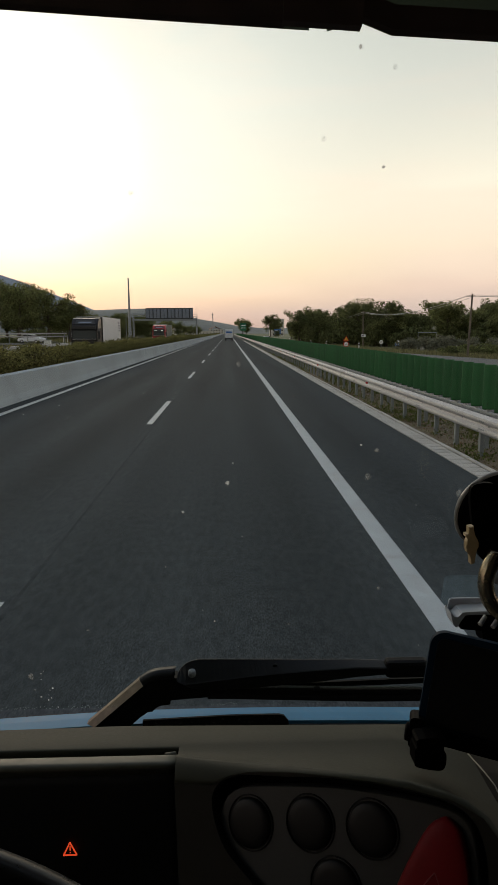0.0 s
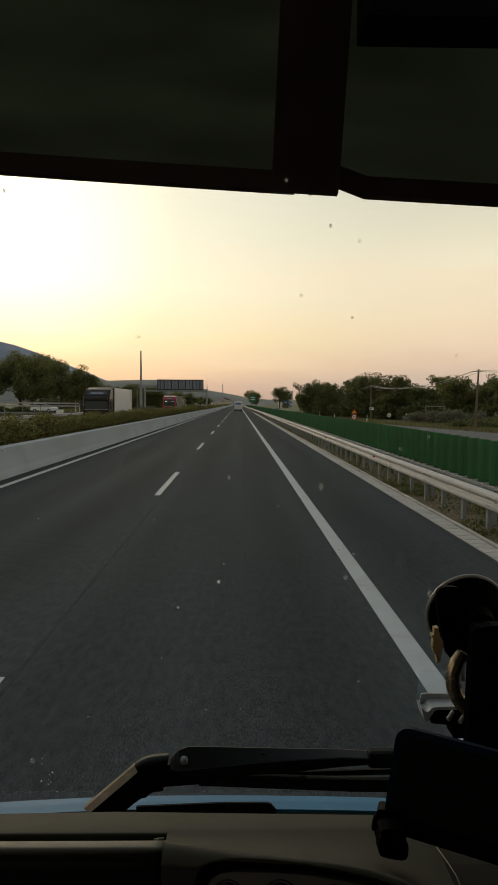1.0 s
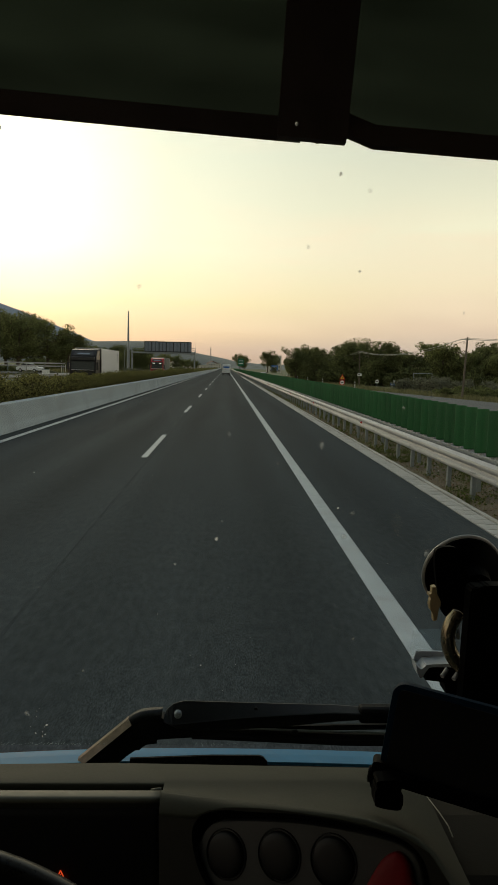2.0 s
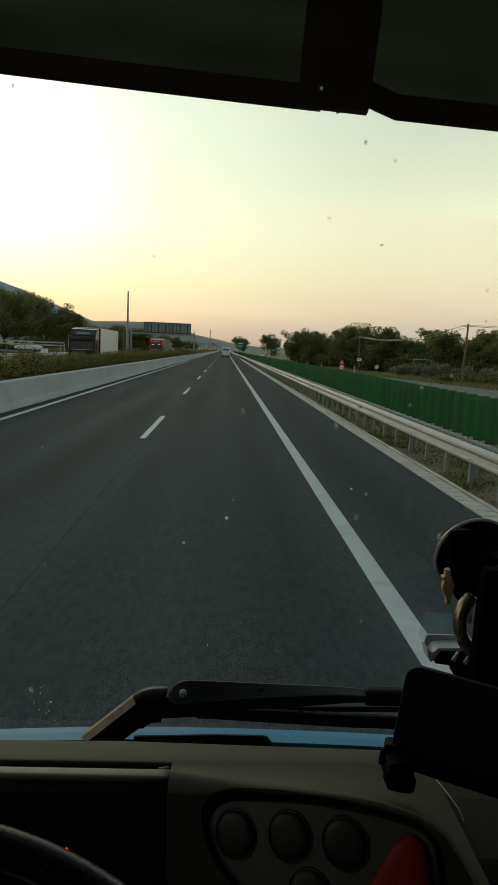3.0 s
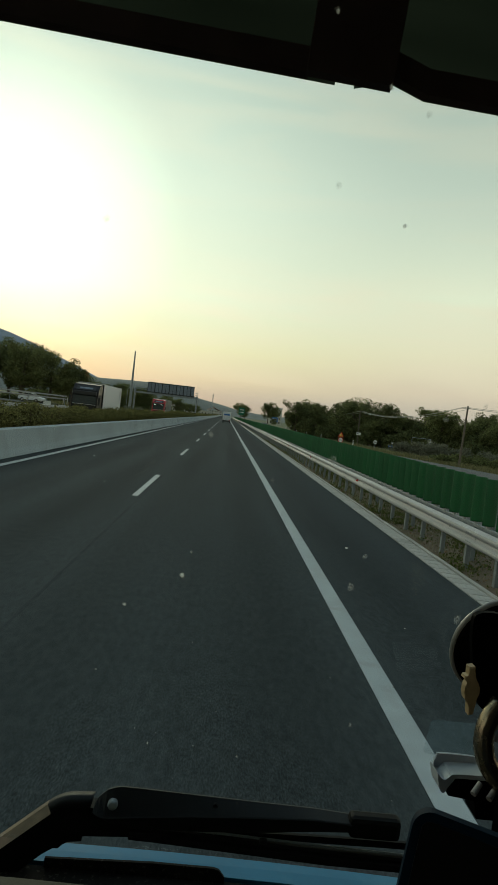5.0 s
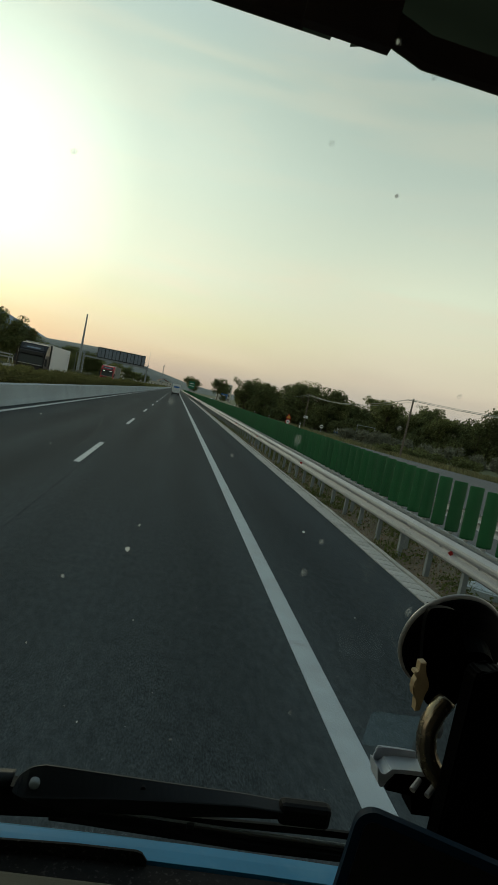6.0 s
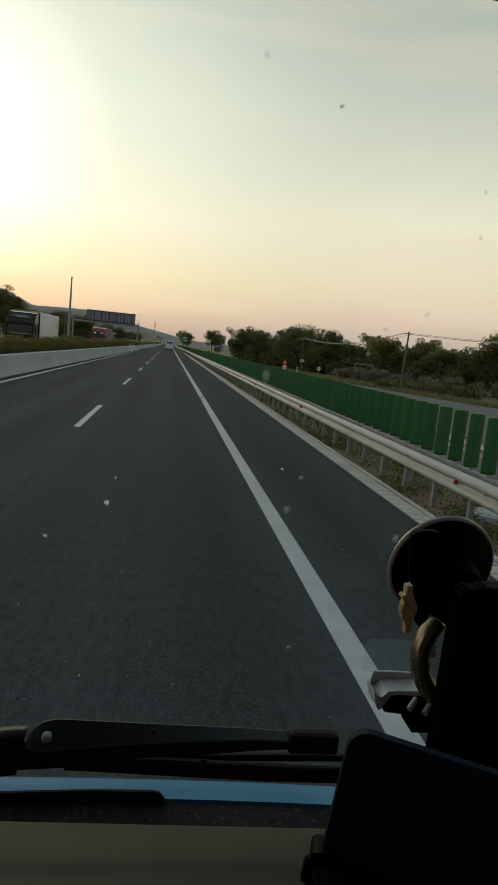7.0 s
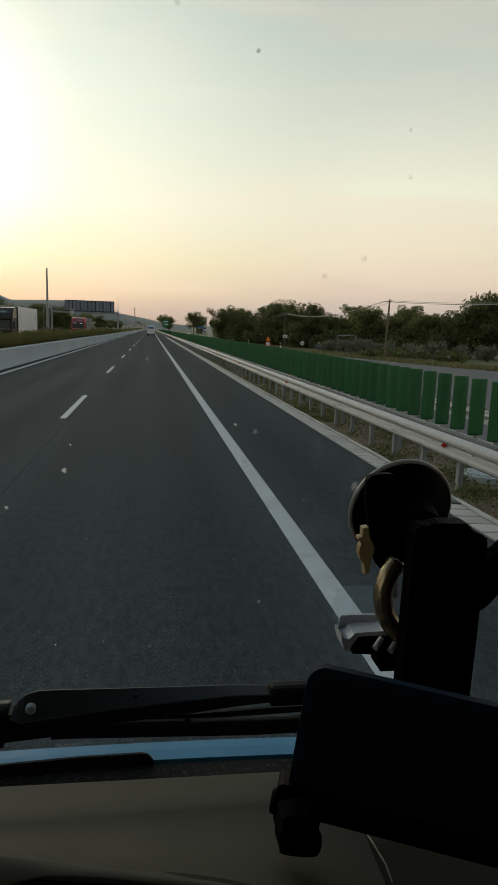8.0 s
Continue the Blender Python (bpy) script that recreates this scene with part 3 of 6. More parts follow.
VISOR_TRIM = mat("dark brown visor trim", (0.075, 0.044, 0.034), 0.8, vary=0.2, scale=20, fine=200, bump=0.1, depth=0.001, spec=0.1)
RUBBER = mat("black rubber", (0.009, 0.009, 0.009), 0.8, spec=0.15, vary=0.25, scale=30, fine=150, bump=0.15, depth=0.001)
DASH = mat("olive grey dash plastic", (0.0335, 0.0355, 0.0250), 0.66, spec=0.13, vary=0.1, scale=12, fine=420, bump=0.25, depth=0.0006, stain=((0.045, 0.0447, 0.033), 9, 0.55, 0.8))
PLATE_GREY = mat("grey switch panel", (0.035, 0.0345, 0.032), 0.42, spec=0.27, vary=0.08, scale=15, fine=400, bump=0.2, depth=0.0006)
BLUE_PAINT = mat("blue truck paint", (0.030, 0.168, 0.275), 0.5, spec=0.2, vary=0.12, scale=8, fine=90, bump=0.03, stain=((0.06, 0.205, 0.30), 14, 0.58, 0.75))
LINING = mat("cab lining", (0.07, 0.07, 0.065), 0.85, vary=0.15, scale=6, fine=90, bump=0.2, depth=0.001)
GLASS = pane_mat("windscreen glass", (0.93, 0.95, 0.93), 0.02)
GLASS_Y = lambda z: 1.333 - 0.293 * (z - 2.55)


def build_cab():
    cab = thing("truck_cab", "blue truck cab on the road, dark inside, with outer sun visor", "truck")
    bm = bmesh.new()
    box(bm, -1.05, 1.25, -0.6, 1.6, 0.95, 1.0)
    part("floor", bm, LINING, cab)
    bm = bmesh.new()
    box(bm, -1.05, 1.25, -0.6, 1.25, 2.95, 3.0)
    part("roof", bm, LINING, cab)
    bm = bmesh.new()
    box(bm, -1.05, 1.25, -0.64, -0.6, 0.95, 3.0)
    part("rear_wall", bm, LINING, cab)
    for side, x in (("left", -1.09), ("right", 1.25)):
        bm = bmesh.new()
        box(bm, x, x + 0.04, -0.6, 1.62, 0.95, 1.95)
        box(bm, x, x + 0.04, -0.6, 0.2, 1.95, 3.0)
        box(bm, x, x + 0.04, 0.2, 1.24, 2.75, 3.0)
        door = part("door", bm, LINING, cab)
        bm = bmesh.new()
        s = x - 0.008 if x < 0 else x + 0.042
        box(bm, s, s + 0.006, -0.6, 1.62, 0.95, 1.95)
        box(bm, s, s + 0.006, -0.6, 0.2, 1.95, 3.0)
        part("outer_skin", bm, BLUE_PAINT, door, "blue painted outer skin")
        bm = bmesh.new()
        swept(bm, [(1.16, 3.0), (1.24, 3.0), (1.62, 1.9), (1.50, 1.9)], [x, x + 0.07], "x")
        part("pillar", bm, LINING, cab)
    bm = bmesh.new()
    t = 0.006
    swept(bm, [(GLASS_Y(1.78), 1.78), (GLASS_Y(2.95), 2.95), (GLASS_Y(2.95) + t, 2.95), (GLASS_Y(1.78) + t, 1.78)], [-1.04, 1.24], "x")
    pane = part("windscreen", bm, GLASS, cab, "large raked windscreen with dust and insect marks")
    pane.visible_shadow = False
    # blue front panel below the screen, black scuttle between
    bm = bmesh.new()
    rows, trough = [], bmesh.new()
    low_rows = []
    for x in [-1.05, -0.8, -0.6] + [-0.45 + 0.075 * k for k in range(13)] + [0.6, 0.8, 1.0, 1.25]:
        dz = -0.0595 * min(abs(x), 0.5) ** 2 - 0.004 * max(-0.5, min(x, 0.5)) - 0.02 * min(0.35, max(0.0, -0.15 - x))
        rows.append([bm.verts.new((x, y, z + dz)) for y, z in ((1.583, 1.715), (1.585, 1.7375), (1.605, 1.7377), (1.6205, 1.7370), (1.630, 1.728), (1.640, 0.75), (1.60, 0.75), (1.60, 1.70))])
        low_rows.append([trough.verts.new((x, y, z + dz)) for y, z in ((1.425, 1.60), (1.425, 1.724), (1.50, 1.7325), (1.560, 1.7335), (1.5815, 1.7345), (1.5815, 1.60))])
    for mesh, lines in ((bm, rows), (trough, low_rows)):
        for p, q in zip(lines, lines[1:]):
            for k in range(len(p)):
                mesh.faces.new((p[k], p[(k + 1) % len(p)], q[(k + 1) % len(q)], q[k]))
        mesh.faces.new(lines[0][::-1])
        mesh.faces.new(lines[-1])
    part("front_panel", bm, BLUE_PAINT, cab, "blue painted steel front panel")
    part("scuttle", trough, DIRTY_BLACK, cab, "dusty black scuttle with grit")
    bm = bmesh.new()
    plate(bm, [(-0.127, 1.70), (-0.127, 1.7455), (0.0, 1.7505), (0.072, 1.7505), (0.079, 1.7485), (0.086, 1.7400), (0.088, 1.70)], 0.0035, pose(0, 1.5785, 0))
    part("cover_strip", bm, DIRTY_BLACK, cab)
    for x in (-0.95, 1.12):
        bm = bmesh.new()
        rod(bm, (x - 0.15, 0.9, 0.5), (x + 0.15, 0.9, 0.5), 0.5, 0.5, 28)
        part("wheel", bm, RUBBER, cab)
    # outer sun visor
    vis = VISOR
    for stations, zt in (([-1.05 + 0.0958 * k for k in range(13)], 3.0), ([0.12, 0.157, 0.165, 0.18, 0.195] + [0.28 + 0.097 * k for k in range(11)], 3.0)):
        bm = bmesh.new()
        rows = []
        for x in stations:
            zb = 2.6495 - 0.052 * x + 0.01 * x * x
            if x > 0.15:
                zb += max(0.0, 0.012 * (1 - (x - 0.157) / 0.038))
            rows.append([bm.verts.new(p) for p in ((x, 1.523, zb), (x, 1.515, zb + 0.01), (x, 1.40, zt), (x, 1.405, zt), (x, 1.522, zb + 0.012))])
        for a, b in zip(rows, rows[1:]):
            for k in range(5):
                bm.faces.new((a[k], a[(k + 1) % 5], b[(k + 1) % 5], b[k]))
        part("visor_panel", bm, vis, cab, "dark green tinted visor panel")
    bm = bmesh.new()
    for stations in ([-1.05 + 0.112 * k for k in range(11)], [0.158, 0.165, 0.18, 0.195] + [0.28 + 0.097 * k for k in range(11)]):
        rows = []
        for x in stations:
            zb = 2.6495 - 0.052 * x + 0.01 * x * x
            if x > 0.15:
                zb += max(0.0, 0.012 * (1 - (x - 0.157) / 0.038))
            rows.append([bm.verts.new(p) for p in ((x, 1.5185, zb - 0.0015), (x, 1.5115, zb + 0.002), (x, 1.505, zb + 0.025), (x, 1.509, zb + 0.025))])
        for a, b in zip(rows, rows[1:]):
            for k in range(4):
                bm.faces.new((a[k], a[(k + 1) % 4], b[(k + 1) % 4], b[k]))
    part("visor_trim", bm, VISOR_TRIM, cab, "black lower edge trim")
    bm = bmesh.new()
    plate(bm, [(0.068, 2.6455), (0.157, 2.641), (0.1575, 2.66), (0.163, 3.0), (0.078, 3.0)], 0.014, Matrix(((1, 0, 0, 0), (0, 1, -0.338, 1.4995 + 0.338 * 2.65), (0, 0, 1, 0), (0, 0, 0, 1))))
    part("visor_bracket", bm, VISOR_TRIM, cab)
    bm = bmesh.new()
    box(bm, 0.165, 1.25, 1.37, 1.43, 2.79, 3.0, 0.004)
    part("visor_header", bm, PLASTIC_BLACK, cab)
    return cab


def visor_mat():
    m = bpy.data.materials.new("tinted visor")
    m.use_nodes = True
    nt = m.node_tree
    N, L = nt.nodes.new, nt.links.new
    nt.nodes.clear()
    d, t, mx, out = N("ShaderNodeBsdfDiffuse"), N("ShaderNodeBsdfTranslucent"), N("ShaderNodeMixShader"), N("ShaderNodeOutputMaterial")
    n, r = N("ShaderNodeTexNoise"), N("ShaderNodeMapRange")
    n.inputs["Scale"].default_value = 5
    L(n.outputs[0], r.inputs["Value"])
    r.inputs["To Min"].default_value, r.inputs["To Max"].default_value = 0.5, 1.5
    sc = N("ShaderNodeVectorMath")
    sc.operation = "SCALE"
    sc.inputs[0].default_value = (0.15, 0.17, 0.14)
    L(r.outputs[0], sc.inputs["Scale"])
    L(sc.outputs[0], t.inputs[0])
    d.inputs[0].default_value = (0.006, 0.008, 0.005, 1)
    mx.inputs[0].default_value = 0.7
    L(d.outputs[0], mx.inputs[1])
    L(t.outputs[0], mx.inputs[2])
    L(mx.outputs[0], out.inputs[0])
    return m


VISOR = visor_mat()
build_cab()


def build_dashboard():
    d = thing("dashboard", "olive grey plastic truck dashboard with round switches and black binnacle", "dashboard")
    # upper surface before the driver, up to the groove behind the binnacle hood
    bm = bmesh.new()
    rows = []
    for x in (-1.03, -0.7, -0.4, -0.2, -0.12, -0.0503):
        dz = -0.0017 - 0.018 * max(x, -0.12) - 0.014 * min(0.4, max(0.0, -0.12 - x))
        rows.append([bm.verts.new((x, y, z)) for y, z in ((1.42, 1.70), (1.412, 1.835 + dz), (1.405, 1.850 + dz), (1.392, 1.8585 + dz), (1.375, 1.867 + dz), (1.345, 1.8795 + 0.4 * dz), (1.318, 1.8882), (1.310, 1.8892), (1.3078, 1.8893), (1.3066, 1.8890), (1.3060, 1.8880), (1.3057, 1.885), (1.3055, 1.87), (1.325, 1.70))])
    for p, q in zip(rows, rows[1:]):
        for k in range(len(p)):
            bm.faces.new((p[k], p[(k + 1) % len(p)], q[(k + 1) % len(q)], q[k]))
    for row in (rows[0][::-1], rows[-1]):
        bm.faces.new([bm.verts.new(v.co) for v in row])
    part("top", bm, DASH, d, "dull olive grey crowned top", True)
    # over the console the top has a crease, then swells to a lip that rolls over into the facing
    face = pose(0.0157, 1.214, 1.8875, -22, 0, -33.5)
    bm = bmesh.new()
    rows = []
    for x in [-0.0503 + 0.0128 * k for k in range(21)] + [0.212, 0.23, 0.247]:
        ly, lz = 1.2434 - 0.59 * min(x, 0.2), float(np.interp(x, LIP_X, LIP_Z))
        zc = 1.889 - 0.016 * float(np.interp(x, [0.17, 0.25], [0, 1]))
        dz = -0.0017 - 0.018 * x
        prof = [(x, 1.42, 1.70), (x, 1.412, 1.835 + dz), (x, 1.405, 1.850 + dz), (x, 1.392, 1.8585 + dz), (x, 1.375, 1.867 + dz), (x, 1.345, 1.8795 + 0.4 * dz), (x, 1.318, zc - 0.0008 - 0.3 * (1.889 - zc)), (x, 1.312, zc - 0.0002), (x, 1.3095, zc), (x, 1.303, zc + 0.0001)]
        for f in (0.2, 0.4, 0.6, 0.75, 0.88):
            prof.append((x, 1.303 + (ly - 1.303) * f, zc + 0.0001 + (lz - zc - 0.0001) * f ** 1.55))
        end = face @ Vector((float(np.interp(x, LIP_X, ROLL_X)), -0.003, float(np.interp(x, LIP_X, ROLL_Z))))
        start, knee = Vector((x, ly + 0.004, lz - 0.0008)), Vector((x, ly + 0.004 - 0.75 * (ly + 0.004 - end.y), lz + 0.0008))
        for k in range(8):
            f = k / 7
            prof.append(tuple(start * (1 - f) ** 2 + knee * 2 * f * (1 - f) + end * f * f))
        prof += [(end.x, end.y + 0.02, end.z - 0.014), (x, 1.325, 1.70)]
        rows.append([bm.verts.new(p) for p in prof])
    for p, q in zip(rows, rows[1:]):
        for k in range(len(p)):
            bm.faces.new((p[k], p[(k + 1) % len(p)], q[(k + 1) % len(q)], q[k]))
    for row in (rows[0][::-1], rows[-1]):
        bm.faces.new([bm.verts.new(v.co) for v in row])
    part("console_top", bm, DASH, d, "", True)
    # lower brown panel beyond the trim line; shade is put into its colour
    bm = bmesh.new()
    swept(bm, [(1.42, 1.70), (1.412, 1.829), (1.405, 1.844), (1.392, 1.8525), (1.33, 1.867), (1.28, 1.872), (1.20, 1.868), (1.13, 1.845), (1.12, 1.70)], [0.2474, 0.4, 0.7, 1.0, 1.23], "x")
    part("side_top", bm, DASH_SHADED, d, "dark brown plastic beyond the trim line, shade put into its colour")
    # hood edge over the binnacle; its highlight is put into the colour
    bm = bmesh.new()
    swept(bm, [(1.30, 1.872), (1.2965, 1.885), (1.2955, 1.8893), (1.293, 1.8908), (1.288, 1.8917), (1.282, 1.8925), (1.2785, 1.8924), (1.2765, 1.8908), (1.2762, 1.8885), (1.2770, 1.8870), (1.282, 1.8835), (1.288, 1.865)], [-0.98, -0.6, -0.3, -0.1, -0.062, -0.0505], "x")
    part("binnacle_lip", bm, HOOD_HIGHLIGHT, d, "olive hood edge over black binnacle, highlight put into its colour", True)
    # pale rod added where the end of the groove catches a highlight
    bm = bmesh.new()
    rod(bm, (-0.0640, 1.3005, 1.8855), (-0.0530, 1.2995, 1.8868), 0.0022, 0.0030, 12)
    part("groove_glint", bm, HOOD_HIGHLIGHT, d, "added pale rod for the highlight at the groove's end", True)
    bm = bmesh.new()
    swept(bm, [(1.292, 1.8765), (1.281, 1.8765), (1.281, 1.868), (1.2825, 1.83), (1.287, 1.76), (1.295, 1.6), (1.40, 1.6), (1.40, 1.85)], [-0.98, -0.5, -0.06, -0.0507], "x")
    binn = part("binnacle", bm, BINNACLE, d, "black instrument binnacle", True)
    bm = bmesh.new()
    m = pose(-0.1585, 1.2825, 1.7975, -6, 0, 0) @ Matrix.Scale(1.08, 4)
    for a, b in (((-0.006, -0.0055), (0.006, -0.0055)), ((0.006, -0.0055), (0, 0.0065)), ((0, 0.0065), (-0.006, -0.0055))):
        rod(bm, m @ Vector((a[0], 0, a[1])), m @ Vector((b[0], 0, b[1])), 0.0007, 0.0007, 6)
    rod(bm, m @ Vector((0, 0, -0.0012)), m @ Vector((0, 0, 0.003)), 0.0005, 0.0005, 6)
    rod(bm, m @ Vector((0, 0, -0.0035)), m @ Vector((0, 0, -0.0026)), 0.0005, 0.0005, 6)
    part("warning_light", bm, LIT_RED, binn, "glowing red-orange warning triangle")
    # facing of the middle console, turned towards the driver, with an opening for the switch panel
    opening = flowing([(-0.0283, -0.0151), (-0.0356, 0.0023), (-0.0311, 0.0164), (-0.0212, 0.0261), (-0.0052, 0.0320), (0.028, 0.0415), (0.0622, 0.0522), (0.0998, 0.0616), (0.1352, 0.0671), (0.1646, 0.0689), (0.1828, 0.0630), (0.1933, 0.0486), (0.1993, 0.0241), (0.1998, -0.0245), (0.1002, -0.0698), (0.0482, -0.0596), (0.0058, -0.0419), (-0.0141, -0.0315)], 4)
    outer = [(0.0, -0.3), (-0.0520, -0.0788)] + list(zip(ROLL_X, ROLL_Z))[:12] + [(0.24, 0.01), (0.26, -0.3)]
    bm = bmesh.new()
    rims = []
    for line in (outer, opening):
        loop = [bm.verts.new(face @ Vector((x, -0.003, z))) for x, z in line]
        rims += [bm.edges.new((loop[k - 1], loop[k])) for k in range(len(loop))]
    bmesh.ops.triangle_fill(bm, use_beauty=True, edges=rims)
    # the facing's shade is put into a darker colour than the console top
    part("console", bm, DASH_SHADED, d)
    bm = bmesh.new()
    ring = [[bm.verts.new(face @ Vector((x, y, z))) for x, z in opening] for y in (-0.0035, 0.0, 0.02)]
    for p, q in zip(ring, ring[1:]):
        for k in range(len(p)):
            bm.faces.new((p[k - 1], p[k], q[k], q[k - 1]))
    bm.faces.new(ring[-1])
    part("recess", bm, RECESS_BLACK, d, "black recess round the switch panel", True)
    # grey panel in the recess, in its own plane
    edge = flowing([(-0.0304, -0.0179), (-0.0302, -0.0052), (-0.0242, 0.008), (-0.0061, 0.0204), (0.059, 0.0422), (0.0992, 0.052), (0.1347, 0.0587), (0.1643, 0.0617), (0.1805, 0.0571), (0.1874, 0.0449), (0.1936, 0.0194), (0.1943, -0.0226), (0.0966, -0.0662), (0.0327, -0.0547), (0.0088, -0.0453), (-0.0067, -0.0385), (-0.0232, -0.0298)], 4)
    bm = bmesh.new()
    rings = [[bm.verts.new((0.082 + (x - 0.082) * f, y, z * f)) for x, z in edge] for f, y in ((1.0, 0.012), (1.0, 0.0030), (0.996, 0.0014), (0.988, 0.0003), (0.978, 0.0))]
    for p, q in zip(rings, rings[1:]):
        for k in range(len(p)):
            bm.faces.new((p[k - 1], p[k], q[k], q[k - 1]))
    bm.faces.new([bm.verts.new(v.co) for v in rings[-1]])
    panel = part("switch_panel", bm, PLATE_GREY, d, "grey rounded switch panel", True)
    panel.matrix_local = face @ pose(0, 0.006, 0)
    for x, z in ((0.0019, -0.0072), (0.0562, 0.0122), (0.1084, 0.0268), (0.0868, -0.0255)):
        bm = bmesh.new()
        n = 36
        rings = []
        for r, y in ((0.0227, 0.0002), (0.0224, -0.0012), (0.0217, -0.0014), (0.0212, -0.0004), (0.0208, 0.0018), (0.0203, 0.0018), (0.0199, -0.0022), (0.0193, -0.0034), (0.018, -0.0041), (0.013, -0.0045), (0.007, -0.0047), (0.003, -0.0048)):
            rings.append([bm.verts.new((x + r * math.cos(2 * math.pi * k / n), y, z + r * math.sin(2 * math.pi * k / n))) for k in range(n)])
        for p, q in zip(rings, rings[1:]):
            for k in range(n):
                bm.faces.new((p[k], p[(k + 1) % n], q[(k + 1) % n], q[k]))
        bm.faces.new(rings[-1])
        part("round_switch", bm, SWITCH_BLACK, panel, "black round switch", True)
    bm = bmesh.new()
    red = flowing([(0.1348, -0.0034), (0.1433, 0.025), (0.1516, 0.0453), (0.1595, 0.0538), (0.1655, 0.056), (0.175, 0.0515), (0.1822, 0.038), (0.1868, 0.0215), (0.1883, 0.008), (0.1864, -0.0024), (0.1666, -0.0131), (0.1355, -0.0161)], 5)
    rings = []
    for f, y in ((1.0, 0.002), (1.0, -0.003), (0.985, -0.0045), (0.95, -0.006), (0.89, -0.0072), (0.7, -0.0082), (0.35, -0.0088)):
        rings.append([bm.verts.new((0.1635 + (x - 0.1635) * f, y, 0.014 + (z - 0.014) * f)) for x, z in red])
    for p, q in zip(rings, rings[1:]):
        for k in range(len(p)):
            bm.faces.new((p[k - 1], p[k], q[k], q[k - 1]))
    bm.faces.new(rings[-1])
    part("hazard_button", bm, RED_PLASTIC, panel, "large dark red plastic push button", True)
    bm = bmesh.new()
    for p, q in (((-0.0065, -0.005), (0.0065, -0.005)), ((0.0065, -0.005), (0, 0.006)), ((0, 0.006), (-0.0065, -0.005))):
        rod(bm, (0.162 + p[0], -0.0087, 0.012 + p[1]), (0.162 + q[0], -0.0087, 0.012 + q[1]), 0.0005, 0.0005, 6)
    part("hazard_symbol", bm, FADED_PINK, panel, "faded triangle symbol")
    bm = bmesh.new()
    swept(bm, [(1.3, 1.0), (1.3, 1.75), (1.5, 1.7), (1.5, 1.0)], [-1.03, 1.23], "x")
    part("lower_body", bm, BINNACLE, d)
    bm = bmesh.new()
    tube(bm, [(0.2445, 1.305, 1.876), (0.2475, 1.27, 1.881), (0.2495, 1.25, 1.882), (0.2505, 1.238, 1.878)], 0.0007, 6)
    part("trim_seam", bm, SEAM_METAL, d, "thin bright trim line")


LIP_X = [-0.0503, -0.032, -0.0131, 0.0, 0.0182, 0.0559, 0.09, 0.1161, 0.1422, 0.171, 0.1894, 0.21, 0.23, 0.247]
LIP_Z = [1.9033, 1.9081, 1.9131, 1.9168, 1.9219, 1.9334, 1.9428, 1.9498, 1.9554, 1.9571, 1.9528, 1.925, 1.895, 1.875]
ROLL_X = [-0.0781, -0.0581, -0.0374, -0.0244, -0.0056, 0.0363, 0.075, 0.1051, 0.1354, 0.169, 0.1909, 0.2132, 0.232, 0.25]
ROLL_Z = [0.0002, 0.006, 0.0119, 0.0221, 0.0337, 0.047, 0.0566, 0.0627, 0.0677, 0.0707, 0.0664, 0.0474, 0.022, 0.0]
# darker, browner copy of DASH with the shade put into the colour
DASH_SHADED = mat("shaded brown dash plastic", (0.0185, 0.0165, 0.0120), 0.8, spec=0.12, vary=0.12, scale=12, fine=420, bump=0.35, depth=0.0008)
RECESS_BLACK = mat("black recess plastic", (0.005, 0.0048, 0.0042), 0.7, vary=0.15, scale=20, fine=200, bump=0.05, depth=0.0005, spec=0.1)
SWITCH_BLACK = mat("satin black switch plastic", (0.0055, 0.0050, 0.0046), 0.4, spec=0.2, vary=0.2, scale=60, fine=300, bump=0.05, depth=0.0004)
FADED_PINK = mat("faded symbol print", (0.21, 0.02, 0.02), 0.6, vary=0.2, scale=80, fine=300, bump=0)
# olive brighter than DASH, so the hood edge carries its highlight in the colour
HOOD_HIGHLIGHT = mat("highlit olive hood plastic", (0.066, 0.066, 0.047), 0.5, spec=0.25, vary=0.12, scale=10, fine=200, bump=0.05, depth=0.0005)
BINNACLE = mat("smooth black plastic", (0.009, 0.009, 0.009), 0.55, spec=0.3, vary=0.15, scale=10, fine=200, bump=0.05, depth=0.0005)
LIT_RED = lamp_mat("red warning lamp", (1.0, 0.10, 0.03), 0.55)
RED_PLASTIC = mat("red button plastic", (0.15, 0.004, 0.006), 0.5, spec=0.15, vary=0.15, scale=20, fine=200, bump=0.05)
SEAM_METAL = mat("pale trim", (0.18, 0.17, 0.125), 0.4, vary=0.1)
build_dashboard()


